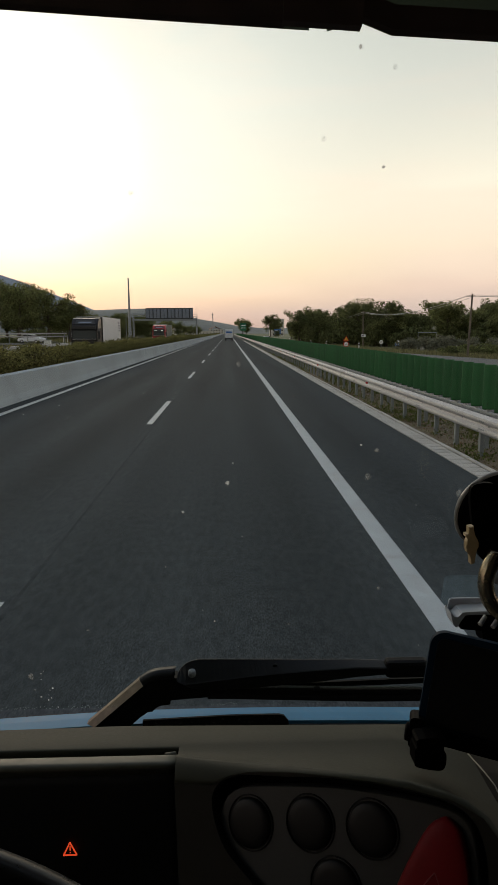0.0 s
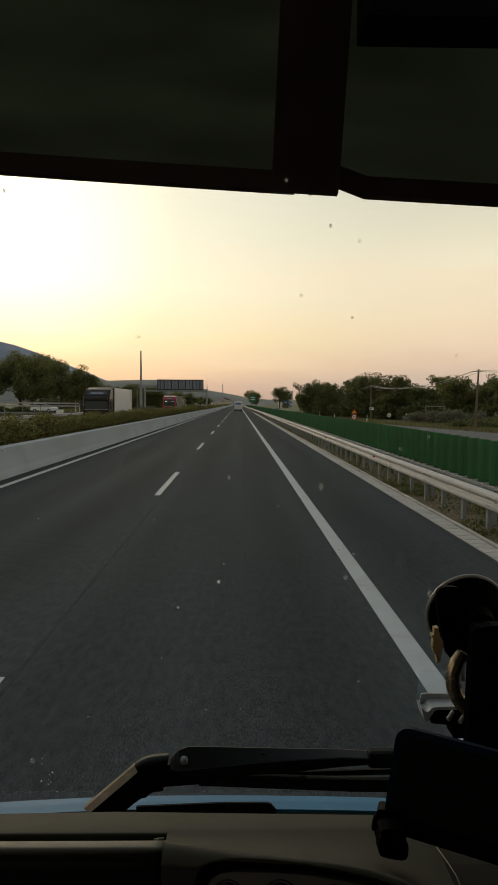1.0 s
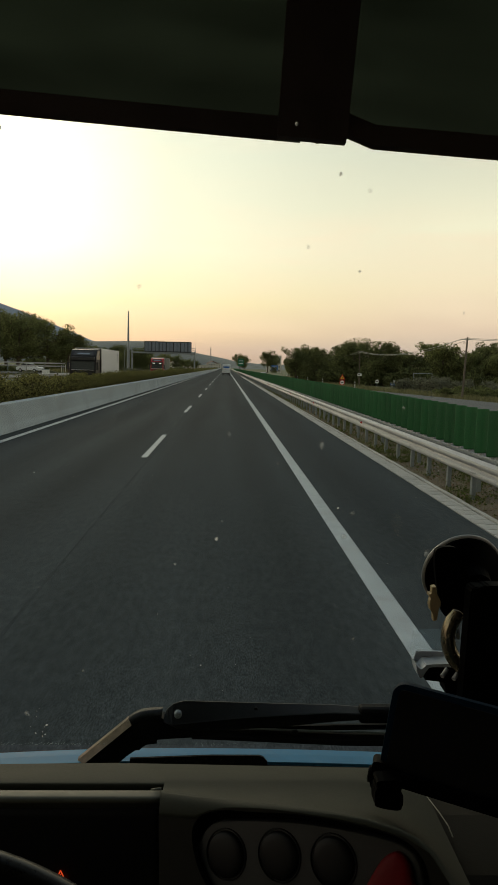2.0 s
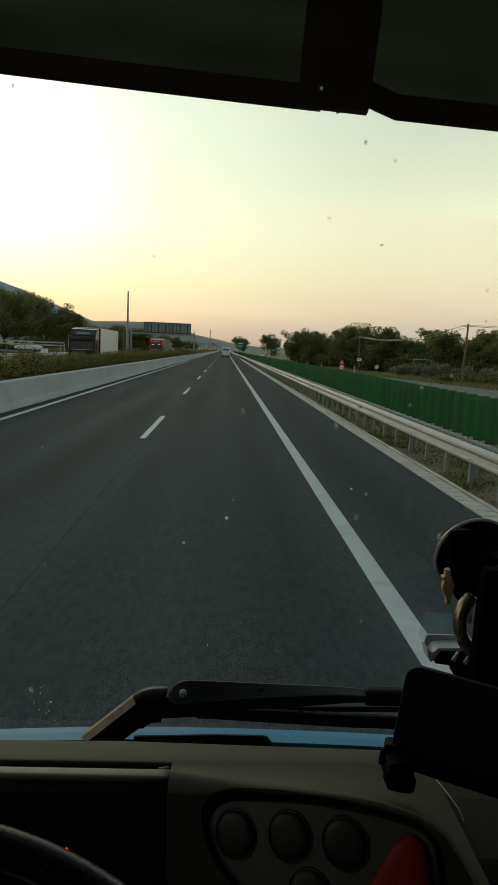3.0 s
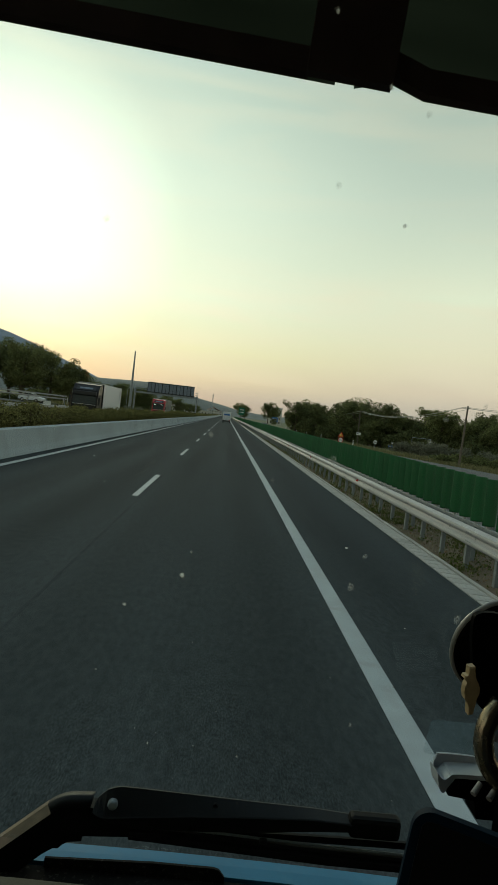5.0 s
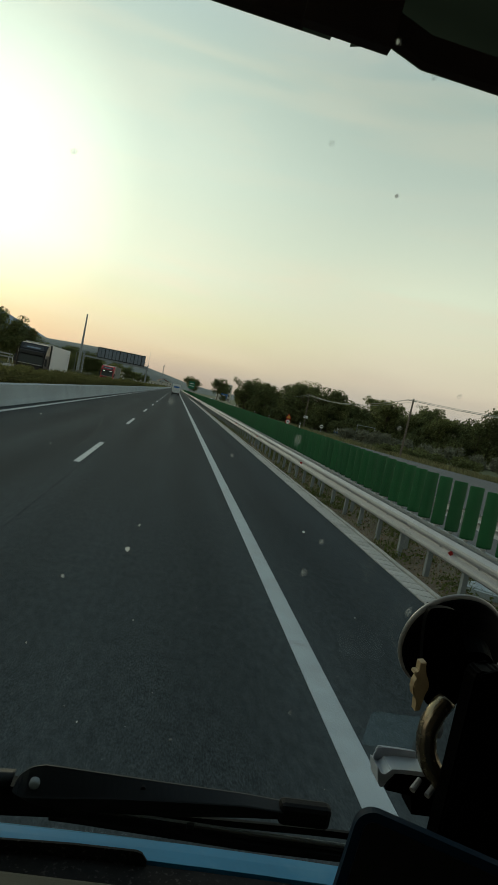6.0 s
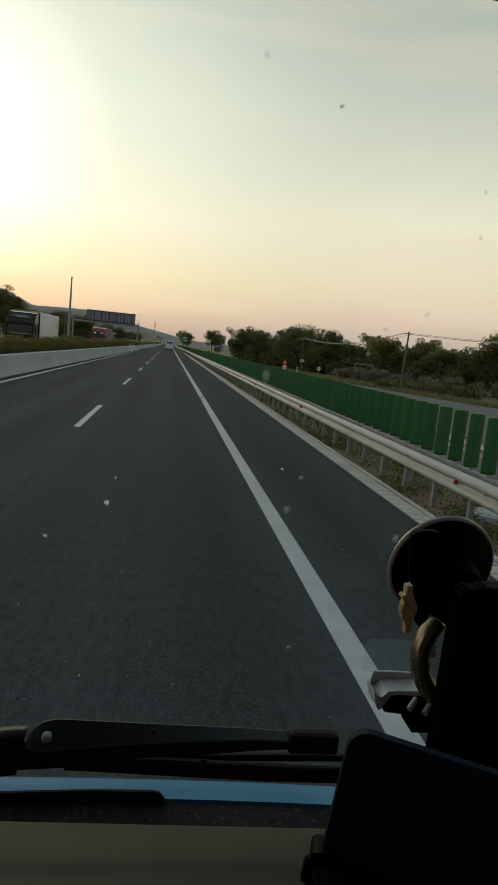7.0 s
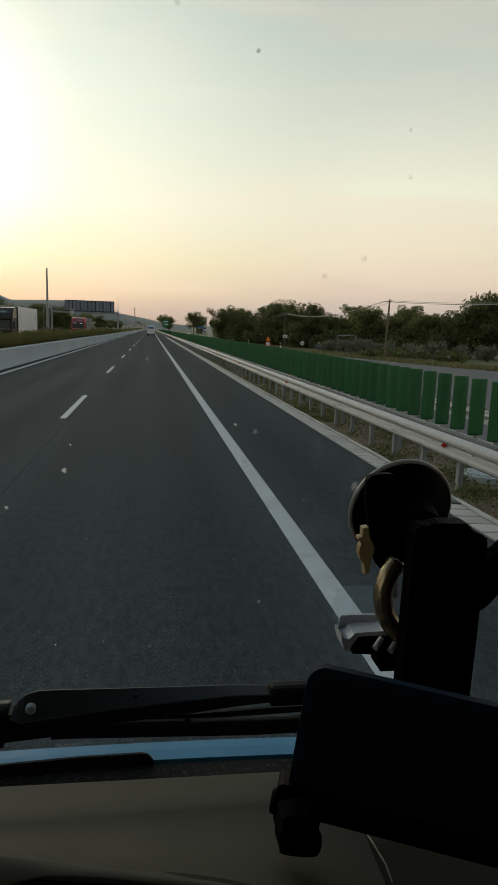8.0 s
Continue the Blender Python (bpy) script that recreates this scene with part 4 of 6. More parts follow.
def build_wheel():
    w = thing("steering_wheel", "black plastic steering wheel before the binnacle", "steering wheel")
    cx, cz, r = -0.17, 1.880, 0.215
    ring = []
    for k in range(160):
        a = 2 * math.pi * k / 160
        ring.append((cx + r * math.cos(a), 0.95 - 0.22 * (r - r * math.sin(a)), cz + r * math.sin(a)))
    bm = bmesh.new()
    tube(bm, ring, 0.0095, 18, True)
    part("rim", bm, WHEEL_BLACK, w, "", True)
    bm = bmesh.new()
    rod(bm, (cx, 0.89, cz - 0.02), (cx, 0.94, cz), 0.075, 0.06, 20)
    part("hub", bm, WHEEL_BLACK, w, "", True)
    for a in (200, 340):
        bm = bmesh.new()
        e = radians(a)
        rod(bm, (cx, 0.905, cz), (cx + r * math.cos(e), 0.95 - 0.22 * (r - r * math.sin(e)), cz + r * math.sin(e)), 0.018, 0.012, 8)
        part("spoke", bm, WHEEL_BLACK, w)
    bm = bmesh.new()
    rod(bm, (cx, 0.93, cz), (cx, 1.33, 1.62), 0.035, 0.04, 12)
    part("column", bm, BINNACLE, w)


WHEEL_BLACK = mat("worn black wheel plastic", (0.0060, 0.0058, 0.0048), 0.3, spec=0.35, vary=0.15, scale=14, fine=250, bump=0.15, depth=0.0008)
build_wheel()


def build_wiper():
    w = thing("wiper", "black windscreen wiper parked low on the glass", "wiper")
    # cranked foot: dark flank, bevelled upper edge; brown reflection put into the straight part's colour
    bm = bmesh.new()
    inner = [(-0.1944, 1.7448), (-0.1226, 1.8077), (-0.1150, 1.8130), (-0.1064, 1.8158), (-0.0784, 1.8183)]
    rim = [(-0.2064, 1.7451), (-0.1291, 1.8128), (-0.1178, 1.8203), (-0.1035, 1.8252), (-0.0768, 1.8275)]
    plate(bm, [(-0.1944, 1.735)] + inner + [(-0.06, 1.8165), (-0.0278, 1.8145), (-0.0281, 1.788), (-0.0846, 1.7838), (-0.0847, 1.7777), (-0.1000, 1.7757), (-0.1060, 1.7720), (-0.1110, 1.7668), (-0.1172, 1.7665), (-0.1296, 1.7574), (-0.1434, 1.745), (-0.153, 1.735)], 0.02, pose(0, 1.5665, 0))
    foot = part("arm_foot", bm, PLASTIC_BLACK, w)
    for title, n0, n1, material, label in (("sheen_edge", 0, 1, WIPER_SHEEN, "bevelled edge of the arm, bronze reflection put into its colour"), ("bevel_edge", 1, 4, ARM_BLACK, "")):
        bm = bmesh.new()
        rows = []
        lines = [curved([(x, 0, z) for x, z in line[n0:n1 + 1]], 5 if n1 > n0 + 1 else 1) for line in (inner, rim)]
        for (a, _, b), (c, _, e) in zip(*lines):
            rows.append([bm.verts.new(p) for p in ((a, 1.5650, b), (c, 1.5745, e), (c, 1.584, e), (a, 1.5664, b))])
        for p, q in zip(rows, rows[1:]):
            for k in range(4):
                bm.faces.new((p[k], p[(k + 1) % 4], q[(k + 1) % 4], q[k]))
        bm.faces.new(rows[0][::-1])
        bm.faces.new(rows[-1])
        part(title, bm, material, foot, label, title == "bevel_edge")
    # pressed arm: an upper facet that meets the flank at a crease running up to the clip
    bm = bmesh.new()
    rows = []
    shape = np.array(((-0.0742, 1.8217, 1.8205, 1.8193), (-0.0715, 1.8268, 1.8180, 1.8153), (-0.0685, 1.8307, 1.8165, 1.8133), (-0.0612, 1.8376, 1.8151, 1.8078), (-0.0535, 1.8408, 1.8155, 1.8043), (-0.0447, 1.8428, 1.8164, 1.8028), (-0.0245, 1.8426, 1.8187, 1.8018), (0.0388, 1.8410, 1.8257, 1.8038), (0.1036, 1.8395, 1.8303, 1.8080), (0.1822, 1.8381, 1.8345, 1.8166), (0.2260, 1.8353, 1.8328, 1.8198)))
    for x in sorted(set(shape[:, 0]) | {-0.02 + 0.008 * k for k in range(30)}):
        top, crease, low = (float(np.interp(x, shape[:, 0], shape[:, k])) for k in (1, 2, 3))
        rows.append([bm.verts.new((x, y, z)) for y, z in ((1.5730, top), (1.5575, crease), (1.5562, crease - 0.0012), (1.5622, low), (1.5740, low), (1.5765, top - 0.001))])
    for p, q in zip(rows, rows[1:]):
        for k in range(6):
            bm.faces.new((p[k], p[(k + 1) % 6], q[(k + 1) % 6], q[k]))
    bm.faces.new(rows[0][::-1])
    bm.faces.new(rows[-1])
    arm = part("arm", bm, ARM_BLACK, w)
    bm = bmesh.new()
    rings = []
    for r, y in ((0.0058, 1.5665), (0.0058, 1.5615), (0.0052, 1.5600), (0.0038, 1.5590), (0.0018, 1.5585)):
        rings.append([bm.verts.new((-0.0529 + r * math.cos(2 * math.pi * k / 18), y, 1.8268 + r * math.sin(2 * math.pi * k / 18))) for k in range(18)])
    for p, q in zip(rings, rings[1:]):
        for k in range(18):
            bm.faces.new((p[k], p[(k + 1) % 18], q[(k + 1) % 18], q[k]))
    bm.faces.new(rings[-1])
    part("bolt", bm, POST_STEEL, arm, "dull steel pivot bolt", True)
    bm = bmesh.new()
    rod(bm, (0.0649, 1.5645, 1.8345), (0.0649, 1.571, 1.8345), 0.0028, 0.0028, 12)
    part("hole_plug", bm, RUBBER, arm)
    bm = bmesh.new()
    box(bm, 0.222, 0.2835, 1.5555, 1.576, 1.8155, 1.8415, 0.006)
    part("clip", bm, PLASTIC_BLACK, w)
    bm = bmesh.new()
    plate(bm, flowing([(0.0485, 1.8050), (0.0500, 1.7990), (0.0650, 1.7972), (0.0760, 1.8002), (0.20, 1.8005), (0.30, 1.8020), (0.46, 1.7990), (0.46, 1.8060), (0.30, 1.8100), (0.20, 1.8085), (0.104, 1.8062), (0.0602, 1.8072)], 4), 0.004, pose(0, 1.567, 0))
    bridge = part("bridge", bm, PLASTIC_BLACK, w)
    for x, z in ((0.0585, 1.8025), (0.0665, 1.8022)):
        bm = bmesh.new()
        rod(bm, (x, 1.565, z), (x, 1.570, z), 0.0016, 0.0016, 10)
        part("rivet", bm, POST_STEEL, bridge)
    # blade: steel flexor over a rubber strip, with two claws
    bm = bmesh.new()
    tube(bm, [(-0.0311, 1.5655, 1.8030), (-0.004, 1.5655, 1.8052), (0.2, 1.5655, 1.7985), (0.35, 1.5655, 1.7955), (0.60, 1.5655, 1.7950)], 0.0015, 8)
    blade = part("blade", bm, POST_STEEL, w, "thin steel strip over the blade")
    bm = bmesh.new()
    rows = []
    for x, zt, zb in ((-0.0311, 1.8010, 1.7885), (-0.004, 1.8030, 1.7880), (0.2, 1.7965, 1.7790), (0.35, 1.7935, 1.7775), (0.60, 1.7930, 1.7770)):
        rows.append([bm.verts.new((x, y, z)) for y, z in ((1.562, zt), (1.5615, zt - 0.004), (1.5665, zt - 0.0055), (1.5665, zt - 0.0075), (1.5605, zt - 0.009), (1.5605, zb), (1.571, zb), (1.571, zt))])
    for p, q in zip(rows, rows[1:]):
        for k in range(8):
            bm.faces.new((p[k], p[(k + 1) % 8], q[(k + 1) % 8], q[k]))
    bm.faces.new(rows[0][::-1])
    bm.faces.new(rows[-1])
    part("rubber", bm, RUBBER, blade, "black rubber strip")
    for x, z in ((-0.009, 1.8045), (0.1251, 1.8000)):
        bm = bmesh.new()
        box(bm, x - 0.0045, x + 0.0045, 1.5600, 1.5685, z - 0.003, z + 0.0022, 0.001)
        part("claw", bm, ARM_BLACK, blade)
    bm = bmesh.new()
    rod(bm, (-0.18, 1.585, 1.738), (-0.18, 1.60, 1.68), 0.012, 0.015, 10)
    part("spindle", bm, PLASTIC_BLACK, w)


ARM_BLACK = mat("satin black arm paint", (0.0105, 0.0116, 0.0124), 0.55, spec=0.2, vary=0.2, scale=30, fine=160, bump=0.08, depth=0.0006)
# brown reflection on the black arm's bevel, put into the base colour
WIPER_SHEEN = mat("black arm with brown reflection", (0.235, 0.165, 0.10), 0.4, vary=0.3, scale=30, fine=120, bump=0.1, stain=((0.10, 0.07, 0.04), 18, 0.5, 0.75))
build_wiper()


def build_phone():
    p = thing("navigation_tablet", "dark tablet with rounded corners in a dashboard holder", "tablet")
    turn = pose(0, 0, 0, -16, 7, -18)
    m = Matrix.Translation(Vector((0.192, 1.2735, 2.0275)) - turn @ Vector((-0.081, 0, 0.0455))) @ turn
    bm = bmesh.new()
    plate(bm, rounded(0.162, 0.091, 0.014, 8), 0.014, m)
    bmesh.ops.bevel(bm, geom=[e for e in bm.edges if e.is_boundary or len(e.link_faces) == 2 and e.calc_face_angle(0) > 1.2], offset=0.004, segments=4, affect="EDGES")
    part("case", bm, TABLET_BLUE, p, "dark blue-black case")
    bm = bmesh.new()
    plate(bm, rounded(0.150, 0.079, 0.007), 0.001, m @ Matrix.Translation((0, -0.0015, 0)))
    part("screen", bm, SCREEN_OFF, p, "black switched-off screen")
    h = thing("tablet_holder", "black plastic tablet holder standing on the dashboard", "holder")
    bm = bmesh.new()
    box(bm, -0.083, 0.083, -0.009, 0.022, -0.053, -0.044, 0.003)
    box(bm, -0.083, 0.083, -0.010, -0.004, -0.053, -0.039, 0.002)
    bmesh.ops.transform(bm, matrix=m, verts=bm.verts)
    part("cradle", bm, MOUNT_BLACK, h)
    bm = bmesh.new()
    plate(bm, flowing([(-0.0872, -0.036), (-0.0745, -0.0355), (-0.0735, -0.046), (-0.074, -0.060), (-0.0858, -0.0605), (-0.0872, -0.048)], 4), 0.028, pose(0, -0.009, 0))
    for h0, h1, r0, r1 in ((-0.0868, -0.0900, 0.0085, 0.0080), (-0.0900, -0.0910, 0.0080, 0.0058)):
        rod(bm, (h0, 0.0, -0.0505), (h1, 0.0, -0.0505), r0, r1, 20)
    bmesh.ops.transform(bm, matrix=m, verts=bm.verts)
    part("corner_clamp", bm, HOLDER_BLACK, h, "black corner clamp with round knob")
    bm = bmesh.new()
    plate(bm, flowing([(0.1665, 1.9500), (0.1660, 1.9430), (0.1640, 1.9390), (0.1640, 1.9290), (0.1665, 1.9230), (0.186, 1.9190), (0.1915, 1.9230), (0.1920, 1.934), (0.1895, 1.940), (0.1895, 1.9500)], 3), 0.016, pose(0, 1.222, 0))
    part("foot", bm, MOUNT_BLACK, h)


HOLDER_BLACK = mat("satin black holder plastic", (0.0013, 0.0011, 0.0010), 0.5, vary=0.3, scale=40, fine=200, bump=0.1, depth=0.0006, spec=0.03)
TABLET_BLUE = mat("dark blue case", (0.005, 0.014, 0.026), 0.55, spec=0.04, vary=0.1, scale=20, fine=150, bump=0.05)
SCREEN_OFF = mat("dark screen", (0.006, 0.006, 0.006), 0.35, vary=0.1, bump=0, spec=0.2)
build_phone()


def build_mount():
    g = thing("suction_mount", "black suction cup mount stuck to the windscreen with tan lever", "phone mount")
    c = Vector((0.3265, 1.453, 2.0875))
    toward = Vector((0.05, -1.0, -0.22)).normalized()
    q = toward.to_track_quat("Z", "Y").to_matrix().to_4x4()
    bm = bmesh.new()
    n, rings = 36, []
    for r, h in ((0.0497, -0.008), (0.0515, 0.0), (0.0497, 0.003), (0.0448, 0.006), (0.040, 0.016), (0.027, 0.022), (0.020, 0.03)):
        rings.append([bm.verts.new(Matrix.Translation(c) @ q @ Vector((r * math.cos(2 * math.pi * k / n), r * math.sin(2 * math.pi * k / n), h))) for k in range(n)])
    for a, b in zip(rings, rings[1:]):
        for k in range(n):
            bm.faces.new((a[k], a[(k + 1) % n], b[(k + 1) % n], b[k]))
    bm.faces.new(rings[-1])
    bm.faces.new(rings[0][::-1])
    part("suction_cup", bm, CUP_BLACK, g, "round black cup with clear rim", True)
    bm = bmesh.new()
    ring = [Matrix.Translation(c) @ q @ Vector((0.0512 * math.cos(2 * math.pi * k / 40), 0.0512 * math.sin(2 * math.pi * k / 40), -0.004)) for k in range(40)]
    tube(bm, ring, 0.0034, 8, True)
    part("clear_rim", bm, CLEAR_PLASTIC, g, "clear plastic rim", True)
    bm = bmesh.new()
    plate(bm, flowing([(0.2725, 2.1270), (0.2785, 2.1335), (0.2950, 2.1345), (0.3025, 2.1290), (0.309, 2.112), (0.317, 2.094), (0.320, 2.068), (0.316, 2.046), (0.300, 2.0425), (0.2865, 2.0490), (0.2785, 2.078), (0.2735, 2.106)], 4), 0.007, pose(0.001, 1.41, 0))
    part("lock_housing", bm, MOUNT_BLACK, g)
    bm = bmesh.new()
    rod(bm, c + toward * 0.018, c + toward * 0.04, 0.028, 0.022, 24)
    part("cup_boss", bm, MOUNT_BLACK, g)
    bm = bmesh.new()
    plate(bm, [(0.2608, 2.0935), (0.2658, 2.0945), (0.2666, 2.0845), (0.2700, 2.081), (0.2722, 2.076), (0.2722, 2.071), (0.2700, 2.066), (0.2690, 2.0625), (0.2690, 2.053), (0.2650, 2.0515), (0.2640, 2.0615), (0.2605, 2.065), (0.2588, 2.071), (0.2592, 2.0765), (0.2606, 2.0805), (0.2575, 2.083), (0.2580, 2.0855), (0.2610, 2.086)], 0.009, pose(-0.0015, 1.372, 0.002))
    bmesh.ops.bevel(bm, geom=[e for e in bm.edges if all(v.co.y < 1.3725 for v in e.verts)], offset=0.0008, segments=2, affect="EDGES")
    part("lever", bm, TAN, g, "tan plastic locking lever")
    bm = bmesh.new()
    pts = [(0.305, 1.402, 2.056), (0.295, 1.40, 2.039), (0.2915, 1.398, 2.022), (0.295, 1.394, 2.004), (0.306, 1.390, 1.990), (0.322, 1.384, 1.980), (0.338, 1.378, 1.974)]
    tube(bm, curved(pts, 4), 0.0092, 18)
    part("hose_arm", bm, TAN_DARK, g, "curved dark arm with amber sheen", True)
    bm = bmesh.new()
    plate(bm, [(0.297, 1.93), (0.2995, 2.098), (0.302, 2.1025), (0.317, 2.1028), (0.320, 2.1042), (0.348, 2.1035), (0.350, 2.0945), (0.3635, 2.0925), (0.3655, 2.088), (0.3625, 1.93)], 0.022, pose(0, 1.354, 0))
    bmesh.ops.bevel(bm, geom=list(bm.edges), offset=0.0022, segments=2, affect="EDGES")
    clamp = part("phone_clamp", bm, MOUNT_BLACK, g, "tall black clamp")
    bm = bmesh.new()
    plate(bm, [(0.359, 2.020), (0.359, 2.069), (0.372, 2.0725), (0.3775, 2.080), (0.40, 2.10), (0.40, 2.062), (0.372, 2.0275)], 0.016, pose(0, 1.356, 0))
    bmesh.ops.bevel(bm, geom=list(bm.edges), offset=0.002, segments=2, affect="EDGES")
    part("clamp_wing", bm, MOUNT_BLACK, clamp)
    bm = bmesh.new()
    plate(bm, flowing([(0.300, 2.044), (0.306, 2.041), (0.309, 2.030), (0.309, 2.018), (0.304, 2.019), (0.3025, 2.030)], 3), 0.006, pose(0, 1.405, 0))
    part("spring_tab", bm, PAD_GREY, g, "pale plastic tab behind the arm", True)
    bm = bmesh.new()
    plate(bm, flowing([(0.2545, 1.9855), (0.2580, 1.9815), (0.2620, 1.9805), (0.2660, 1.9838), (0.2710, 1.9862), (0.3030, 1.9868), (0.3036, 1.9830), (0.2740, 1.9826), (0.2695, 1.9795), (0.2655, 1.9740), (0.2630, 1.9690), (0.2595, 1.9688), (0.2562, 1.9765)], 4), 0.022, pose(0, 1.40, 0))
    jaw = part("side_jaw", bm, WHITE_PLASTIC, g, "pale grey plastic jaw")
    bm = bmesh.new()
    plate(bm, flowing([(0.2600, 1.975), (0.2592, 1.986), (0.2602, 1.9910), (0.2645, 1.9932), (0.2940, 1.9930), (0.2980, 1.9905), (0.2990, 1.984), (0.2985, 1.976)], 4), 0.003, pose(0, 1.4225, 0))
    bmesh.ops.bevel(bm, geom=[e for e in bm.edges if all(v.co.y < 1.423 for v in e.verts)], offset=0.001, segments=2, affect="EDGES")
    part("jaw_pad", bm, PAD_GREY, jaw, "milky blue-grey soft pad")
    bm = bmesh.new()
    plate(bm, [(0.2675, 1.9645), (0.2715, 1.978), (0.2755, 1.982), (0.32, 1.982), (0.32, 1.945), (0.296, 1.945), (0.292, 1.962)], 0.026, pose(0, 1.4025, 0))
    part("jaw_slide", bm, MOUNT_BLACK, g)
    for x, z in ((0.2815, 1.9790), (0.2960, 1.9755)):
        bm = bmesh.new()
        rod(bm, (x, 1.383, z), (x + 0.0085, 1.390, z + 0.0065), 0.0028, 0.0026, 12)
        part("jaw_pin", bm, PIN_GREY, g, "small grey pin")


CLEAR_PLASTIC = mat("clear cup rim", (0.27, 0.26, 0.235), 0.3, vary=0.1, bump=0)
TAN = mat("tan plastic", (0.34, 0.25, 0.125), 0.45, vary=0.2, scale=30, fine=200, bump=0.05)
TAN_DARK = mat("glossy dark amber plastic", (0.25, 0.21, 0.14), 0.24, metal=0.85, vary=0.05, scale=40, fine=200, bump=0, spec=0.6)
WHITE_PLASTIC = mat("pale plastic", (0.38, 0.42, 0.455), 0.5, vary=0.1, bump=0.03)
PAD_GREY = mat("milky soft plastic", (0.34, 0.375, 0.425), 0.6, vary=0.1, bump=0.02)
PIN_GREY = mat("grey pin plastic", (0.3, 0.29, 0.27), 0.5, vary=0.1)
build_mount()


def build_specks():
    """Insect marks and grit on the outside of the glass."""
    rng = np.random.default_rng(21)
    # across, height, size in mm: solid marks first, then thin smears
    solid_marks = [(0.001, 2.1255, 7), (0.0075, 2.1505, 3), (-0.0545, 2.0875, 5.5), (-0.079, 2.0095, 3), (0.157, 2.1725, 3.5), (-0.0185, 1.9235, 3.5), (0.1245, 2.554, 5), (0.1545, 2.459, 3.8), (0.075, 2.598, 5), (-0.225, 2.585, 5), (-0.247, 1.813, 4), (-0.265, 1.797, 4)]
    smears = [(0.176, 2.166, 5.5), (0.168, 2.132, 8.5), (-0.187, 1.9125, 4.5), (0.08, 1.917, 4), (0.0145, 2.2685, 6), (0.076, 2.232, 4.5), (0.129, 2.257, 9), (0.214, 2.284, 5), (0.257, 2.3215, 5), (0.281, 2.109, 9), (0.196, 1.972, 5), (0.157, 2.539, 5), (0.0955, 2.4825, 5), (0.279, 2.418, 4), (0.285, 2.385, 4), (0.224, 2.306, 5.5), (-0.09, 2.436, 5), (0.351, 2.241, 5), (-0.274, 1.835, 10)]
    marks = []
    for strong, spots in ((1, solid_marks), (0, smears)):
        for x, z, size in spots:
            tall = float(rng.uniform(0.9, 1.25)) if size < 7 else 1.4
            marks.append((x, z, size / tall ** 0.5, size * tall ** 0.5, strong))
    # a spatter low before the driver, and fine grit all over
    marks += [(-0.257 + float(rng.normal(0, 0.011)), 1.812 + float(rng.normal(0, 0.02)), float(rng.uniform(1.5, 2.8)), float(rng.uniform(2, 5)), 1) for _ in range(9)]
    marks += [(float(rng.uniform(-0.5, 0.5)), float(rng.uniform(1.83, 2.24)), float(rng.uniform(0.8, 2.2)), float(rng.uniform(0.8, 2.2)), int(rng.uniform() < 0.35)) for _ in range(90)]
    verts, faces, which = [], [], []

    def blot(px, pz, w, h, lift, slot):
        o, k = len(verts), 9
        verts.append((px, GLASS_Y(pz) + lift + 0.0003, pz))
        for j in range(k):
            a, f = 2 * math.pi * j / k, rng.uniform(0.7, 1.25)
            z = pz + f * h * math.sin(a)
            verts.append((px + f * w * math.cos(a), GLASS_Y(z) + lift, z))
        faces.extend((o, o + 1 + j, o + 1 + (j + 1) % k) for j in range(k))
        which.extend([slot] * k)

    for x, z, w, h, strong in marks:
        w, h = w * 0.00056, h * 0.00056
        blot(x, z, w * 0.95, h * 0.95, 0.0062, 1)
        blot(x, z, w * 0.72, h * 0.72, 0.0068, 1)
        blot(x + rng.normal(0, 0.1) * w, z + rng.normal(0, 0.1) * h, w * (0.62 if strong else 0.4), h * (0.62 if strong else 0.4), 0.0074, 0 if strong else 1)
    me = bpy.data.meshes.new("insect_marks")
    me.from_pydata(verts, [], faces)
    me.materials.append(SPECK)
    me.materials.append(SPECK_THIN)
    me.polygons.foreach_set("material_index", which)
    tagged(new("insect_marks", me), "dried insect marks and grit on the windscreen", "insect marks", "", "stuff")


def film_mat():
    """A thin milky film: most light goes through, a little is scattered."""
    m = bpy.data.materials.new("milky film")
    m.use_nodes = True
    nt = m.node_tree
    N, L = nt.nodes.new, nt.links.new
    nt.nodes.clear()
    clear, milk, mx, out = N("ShaderNodeBsdfTransparent"), N("ShaderNodeBsdfTranslucent"), N("ShaderNodeMixShader"), N("ShaderNodeOutputMaterial")
    n, r = N("ShaderNodeTexNoise"), N("ShaderNodeMapRange")
    n.inputs["Scale"].default_value = 35
    L(n.outputs[0], r.inputs["Value"])
    r.inputs["To Min"].default_value, r.inputs["To Max"].default_value = 0.02, 0.15
    milk.inputs[0].default_value = (0.12, 0.20, 0.25, 1)
    L(r.outputs[0], mx.inputs[0])
    L(clear.outputs[0], mx.inputs[1])
    L(milk.outputs[0], mx.inputs[2])
    L(mx.outputs[0], out.inputs[0])
    return m


def build_film():
    bm = bmesh.new()
    plate(bm, rounded(0.056, 0.044, 0.006, 4, 0.306, 0.0), 0.0008, Matrix(((1, 0, 0, 0), (0, 1, -0.293, GLASS_Y(1.971) - 0.0015), (0, 0, 1, 1.971), (0, 0, 0, 1))))
    ob = tagged(new("film_patch", mesh_of(bm, "film_patch", film_mat())), "small milky film patch stuck on the windscreen", "film patch")
    ob.visible_shadow = False


build_film()


